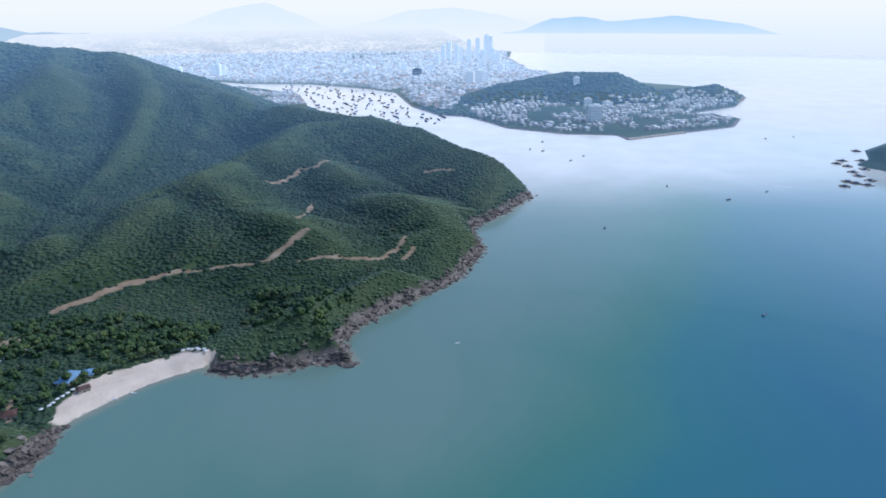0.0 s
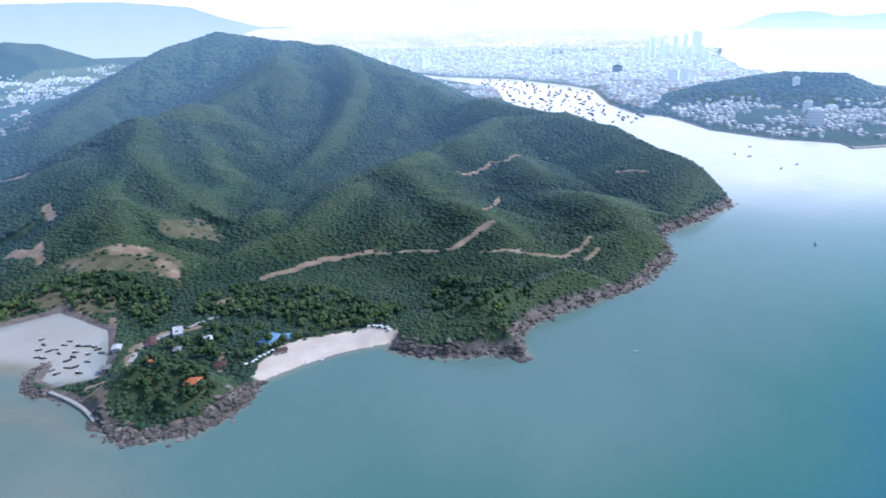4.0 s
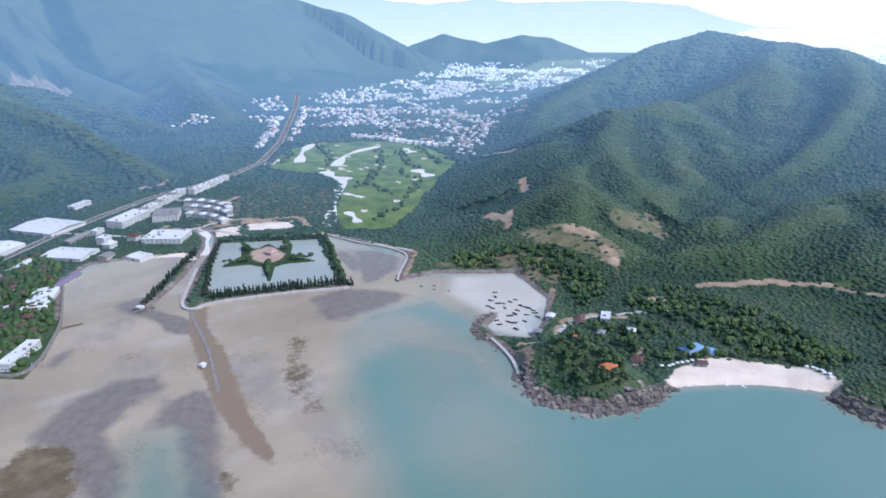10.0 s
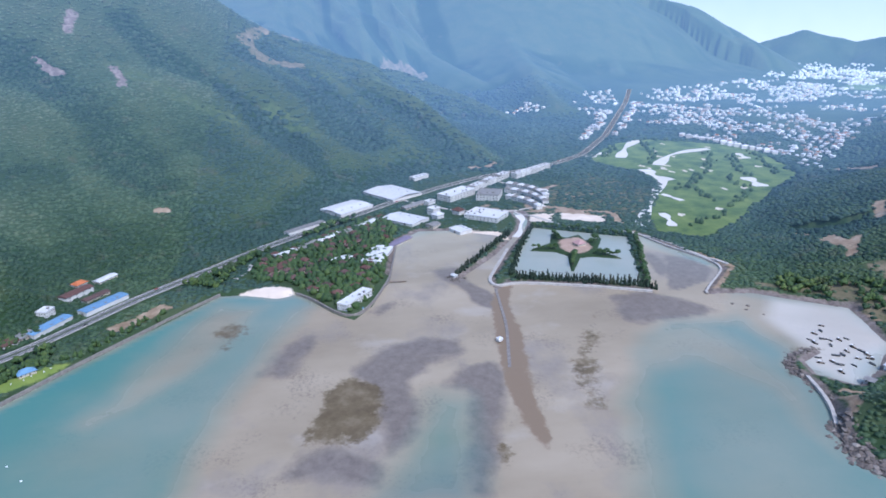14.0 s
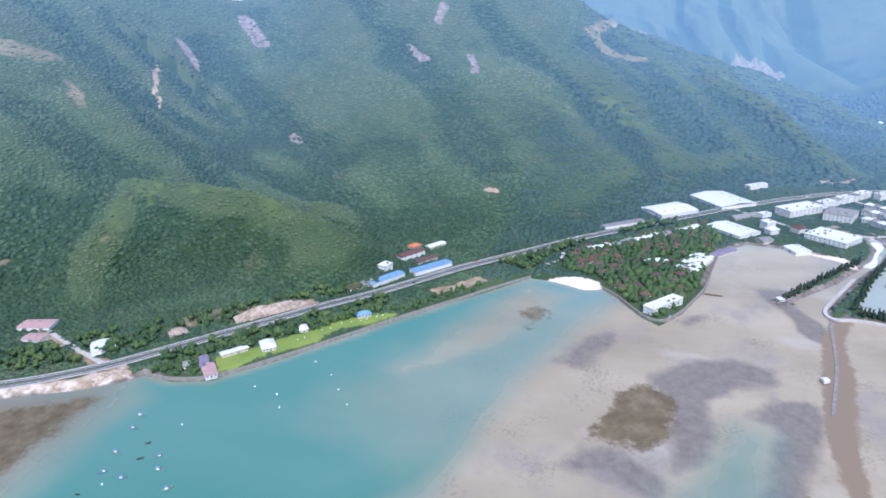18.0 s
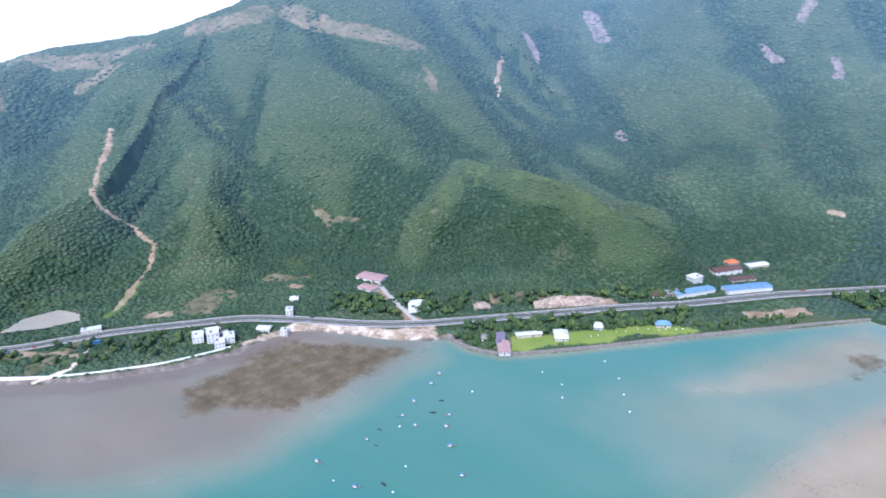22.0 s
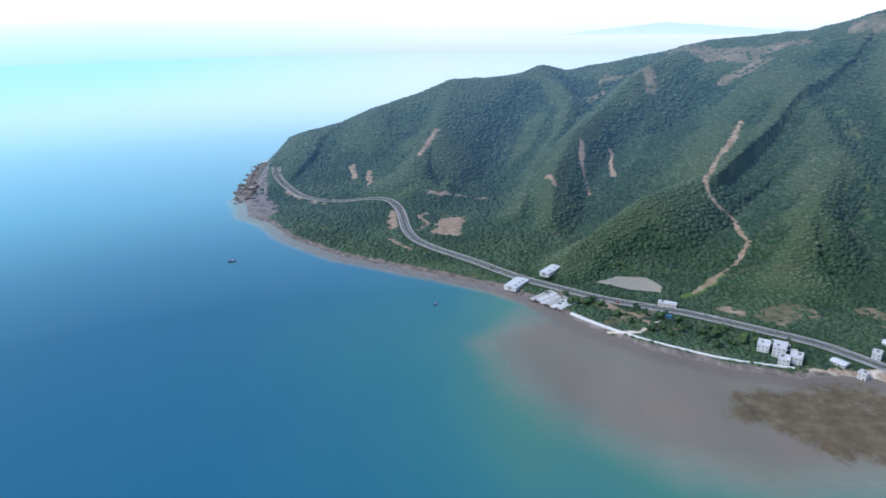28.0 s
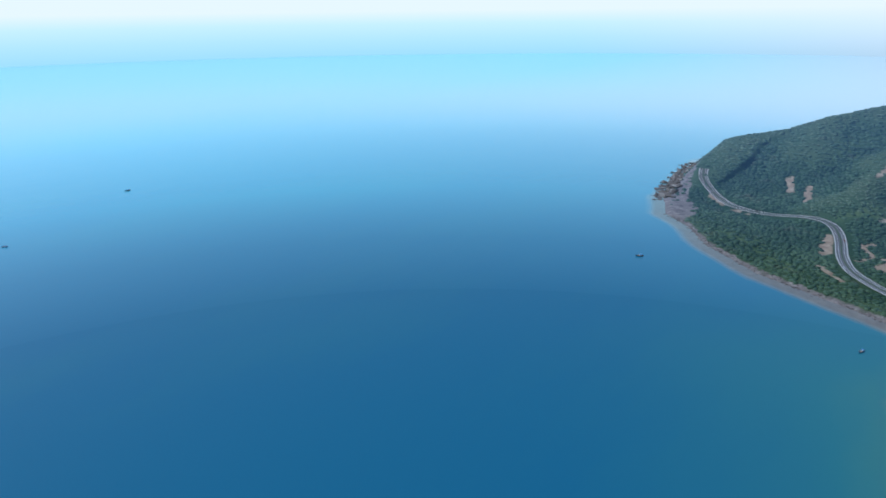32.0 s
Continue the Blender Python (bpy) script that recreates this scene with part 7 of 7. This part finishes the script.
rf.matrix_basis = pose(*RAFTS[0], 0)
v, f = lumpy(5, 3, 0.5, -0.2, 0.3)
islet = mesh_object("islet", (v * (120, 110, 95)).tolist(), f.tolist(), LEAF_SCRUB, None, True)
islet.matrix_basis = pose(940, 1290, -4)
tagged(islet, "small green rocky islet behind the rafts", "island", kind="structure")


def car(label, paint):
    root = new("car", None)
    body = box_mesh("body", -2.2, 2.2, -0.9, 0.9, 0.35, 0.95, PAINT[paint], root)
    v = [(-1.6, -0.85, 0.95), (1.1, -0.85, 0.95), (1.1, 0.85, 0.95), (-1.6, 0.85, 0.95), (-1.2, -0.7, 1.5), (0.5, -0.7, 1.5), (0.5, 0.7, 1.5), (-1.2, 0.7, 1.5)]
    cab = mesh_object("cabin", v, [(4, 5, 6, 7), (0, 1, 5, 4), (1, 2, 6, 5), (2, 3, 7, 6), (3, 0, 4, 7)], GLASS, root)
    box_mesh("roof", -1.15, 0.45, -0.68, 0.68, 1.5, 1.56, PAINT[paint], cab)
    for x in (-1.35, 1.35):
        for y in (-0.85, 0.85):
            co = [(x + 0.34 * math.cos(a * 0.785), y + s, 0.34 + 0.34 * math.sin(a * 0.785)) for s in (-0.1, 0.1) for a in range(8)]
            mesh_object("wheel", co, [tuple(range(7, -1, -1)), tuple(range(8, 16))] + [(a, (a + 1) % 8, 8 + (a + 1) % 8, 8 + a) for a in range(8)], RUBBER, root)
    return tagged(root, label, "car", "cars on the coast road")


cars = [car("white car on the coast road", "white"), car("dark car on the coast road", "dark"), car("red car on the coast road", "red")]
total = len(road_line)
for k in range(20):
    i = 12 + int((total - 90) * (k * 0.6180339 % 1))
    d = road_line[i + 1] - road_line[i]
    side = 4.7 if k % 2 else -4.7
    yaw = math.degrees(math.atan2(d[1], d[0])) + (180 if k % 2 else 0)
    n = np.array((-d[1], d[0])) / np.hypot(*d)
    m = pose(road_line[i][0] + n[0] * side, road_line[i][1] + n[1] * side, road_z[i] + 0.52, 0, 0, yaw)
    if k < 3:
        cars[k].matrix_basis = m
    else:
        copy_thing(cars[k % 3], m)
bus = new("bus", None)
box_mesh("body", -5.5, 5.5, -1.25, 1.25, 0.5, 3.2, PAINT["blue"], bus)
box_mesh("window_band", -5.2, 5.2, -1.29, 1.29, 1.7, 2.6, GLASS, bus)
for x in (-3.6, 3.4):
    for y in (-1.1, 1.1):
        co = [(x + 0.5 * math.cos(a * 0.785), y + s, 0.5 + 0.5 * math.sin(a * 0.785)) for s in (-0.15, 0.15) for a in range(8)]
        mesh_object("wheel", co, [tuple(range(7, -1, -1)), tuple(range(8, 16))] + [(a, (a + 1) % 8, 8 + (a + 1) % 8, 8 + a) for a in range(8)], RUBBER, bus)
bus.matrix_basis = pose(-196, -640, gz(-196, -640) + 0.1, 0, 0, 143)
tagged(bus, "blue bus parked at the roadside station", "bus")

parasol = new("parasol", None)
box_mesh("pole", -0.06, 0.06, -0.06, 0.06, 0, 2.4, PAINT["wood"], parasol)
pv = [(0, 0, 2.9)] + [(1.9 * math.cos(a * 0.785), 1.9 * math.sin(a * 0.785), 2.2) for a in range(8)] + [(1.85 * math.cos(a * 0.785), 1.85 * math.sin(a * 0.785), 2.05) for a in range(8)]
mesh_object("canopy", pv, [(0, 1 + a, 1 + (a + 1) % 8) for a in range(8)] + [(1 + a, 9 + a, 9 + (a + 1) % 8, 1 + (a + 1) % 8) for a in range(8)], PAINT["white"], parasol)
tagged(parasol, "white beach parasol on the sand", "parasol", "beach parasols")
PARASOLS = along([(-313, 466), (-309, 481), (-301, 500)], 4.5, 1.5) + along([(-236, 559), (-222, 558), (-212, 552)], 3.4, 1.2)
for px, py in PARASOLS[1:]:
    copy_thing(parasol, pose(px, py, gz(px, py), 0, 0, 30))
parasol.matrix_basis = pose(*PARASOLS[0], gz(*PARASOLS[0]))
hut = new("tide_hut", None)
box_mesh("wall", -2.2, 2.2, -2.2, 2.2, 0.8, 3.6, WALL_WHITE, hut)
hip_roof(hut, 4.4, 4.4, 3.7, 1.5, 0.5, ROOF_WHITE)
for x in (-1.8, 1.8):
    for y in (-1.8, 1.8):
        box_mesh("stilt", x - 0.15, x + 0.15, y - 0.15, y + 0.15, -0.5, 0.8, PAINT["wood"], hut)
hut.matrix_basis = pose(-566, 152, 0, 0, 0, 20)
tagged(hut, "small white hut on stilts over the mud flat", "hut")


# ---- rock cuts, spit and pier ----
CUT_ROCK = Nodes("cut_rock")
CUT_ROCK.set(Base_Color=CUT_ROCK.mix(CUT_ROCK.span(CUT_ROCK.noise(7, 5, 0.7), 0.45, 0.7), CUT_ROCK.ramp(CUT_ROCK.noise(3, 5, 0.7, (1, 1, 2.5)), (0.3, (0.24, 0.17, 0.12)), (0.55, (0.42, 0.33, 0.26)), (0.75, (0.56, 0.47, 0.39))), (0.11, 0.085, 0.06)), Roughness=0.9)
CUT_ROCK.bump(CUT_ROCK.noise(1.5, 5, 0.7), 0.6, 0.8)
for k, (line, tall, label) in enumerate(((CUTS[0], 11.0, "pale broken rock face cut above the coast road"), (CUTS[1], 9.0, "small rounded rock cut among the roadside trees"))):
    q = resample(line, 2.0)
    d = np.gradient(q, axis=0)
    d /= np.hypot(d[:, 0], d[:, 1])[:, None]
    inland = np.stack([d[:, 1], -d[:, 0]], 1)
    if (inland * q).sum() < 0:
        inland = -inland
    rows, co = 8, []
    ends = np.sin(np.linspace(0.25, 2.9, len(q))) ** 0.6
    base = ground_z(q[:, 0], q[:, 1])
    for r in range(rows):
        u = r / (rows - 1)
        out = 9 * u + 1.6 * fbm(q[:, 0] + 40 * r, q[:, 1], 7, 3, 95 + k)
        co.append(np.c_[q + inland * out[:, None], base - 0.5 + tall * ends * (0.8 + 0.45 * fbm(q[:, 0], q[:, 1], 16, 3, 99)) * u ** 0.85 + 0.9 * fbm(q[:, 0], q[:, 1] + 30 * r, 5, 3, 97)])
    co.append(np.c_[q + inland * 26, base - 2 + 0 * q[:, 0]])
    i = np.arange((rows + 1) * len(q)).reshape(rows + 1, len(q))
    tagged(big_mesh("rock_face", np.concatenate(co), np.stack([i[:-1, :-1], i[:-1, 1:], i[1:, 1:], i[1:, :-1]], -1).reshape(-1, 4), CUT_ROCK.mat, False), label, "rock", kind="structure")
rocks("brown stones of the spit at the dike's end", [(-737, 139), (-725, 143)], 90, 4, 2.2, 12)
building("boat_shed", "small white shed on the stone spit", "shed", -731, 141, 6, 5, 30, 1, ROOF_WHITE, WALL_WHITE, "gable", wins=2, z=0.9)
fleet([boat("pale wooden boat moored below the resort wall", 8, 2.6, "white", "white", False)], [(-662, 31)], 14, (0.9, 1.0), 30)
jetty = new("jetty", None)
box_mesh("deck", 0, 20, -1.2, 1.2, 1.2, 1.5, PAINT["wood"], jetty)
for k in range(4):
    for y in (-1.0, 1.0):
        box_mesh("post", 3 + 5 * k, 3.3 + 5 * k, y - 0.15, y + 0.15, -0.8, 1.2, PAINT["wood"], jetty)
jetty.matrix_basis = pose(-732, 65, 0, 0, 0, 85)
tagged(jetty, "short dark wooden jetty below the resort wall", "jetty")

# garden seats on the lawn
seat = new("garden_seat", None)
box_mesh("seat", -1.0, 1.0, -0.35, 0.35, 0.35, 0.5, PAINT["white"], seat)
box_mesh("backrest", -1.0, 1.0, 0.27, 0.35, 0.5, 1.0, PAINT["white"], seat)
for x in (-0.85, 0.85):
    for y in (-0.28, 0.28):
        box_mesh("leg", x - 0.06, x + 0.06, y - 0.06, y + 0.06, 0, 0.35, PAINT["white"], seat)
tagged(seat, "white garden bench on the lawn", "bench", "lawn benches")
SEATS = [(-571, -262), (-577, -258), (-583, -250), (-566, -270), (-588, -246), (-541, -290), (-548, -284), (-560, -278), (-517, -303), (-523, -299)]
for px, py in SEATS[1:]:
    copy_thing(seat, pose(px, py, gz(px, py), 0, 0, 35 + px))
seat.matrix_basis = pose(*SEATS[0], gz(*SEATS[0]), 0, 0, 35)

# ---- surf and wakes ----
FOAM = Nodes("foam")
FOAM.set(Base_Color=(0.75, 0.78, 0.78), Roughness=0.6, Alpha=FOAM.span(FOAM.noise(3.5, 4, 0.7), 0.42, 0.62))
FOAM = FOAM.mat
for l, w in ((SHORE_CAPE[2:9], 1.6), (SHORE_SOUTH[9:13], 1.5)):
    q = resample(l, 5)
    tagged(ribbon("surf", q, -w * 1.4 - 2, w - 2, 0.09 + 0 * q[:, 0], FOAM), "thin white line of surf along the shore", "surf", kind="structure")
for p, q in (((333, 1545), (300, 1585)), ((443, 1352), (398, 1390)), ((600, 1150), (560, 1185)), ((840, 1950), (800, 1880))):
    l = resample([p, q], 6)
    tagged(ribbon("boat_wake", l, -1.2, 1.2, 0.09 + 0 * l[:, 0], FOAM), "white wake of a boat on the water", "wake", kind="structure")
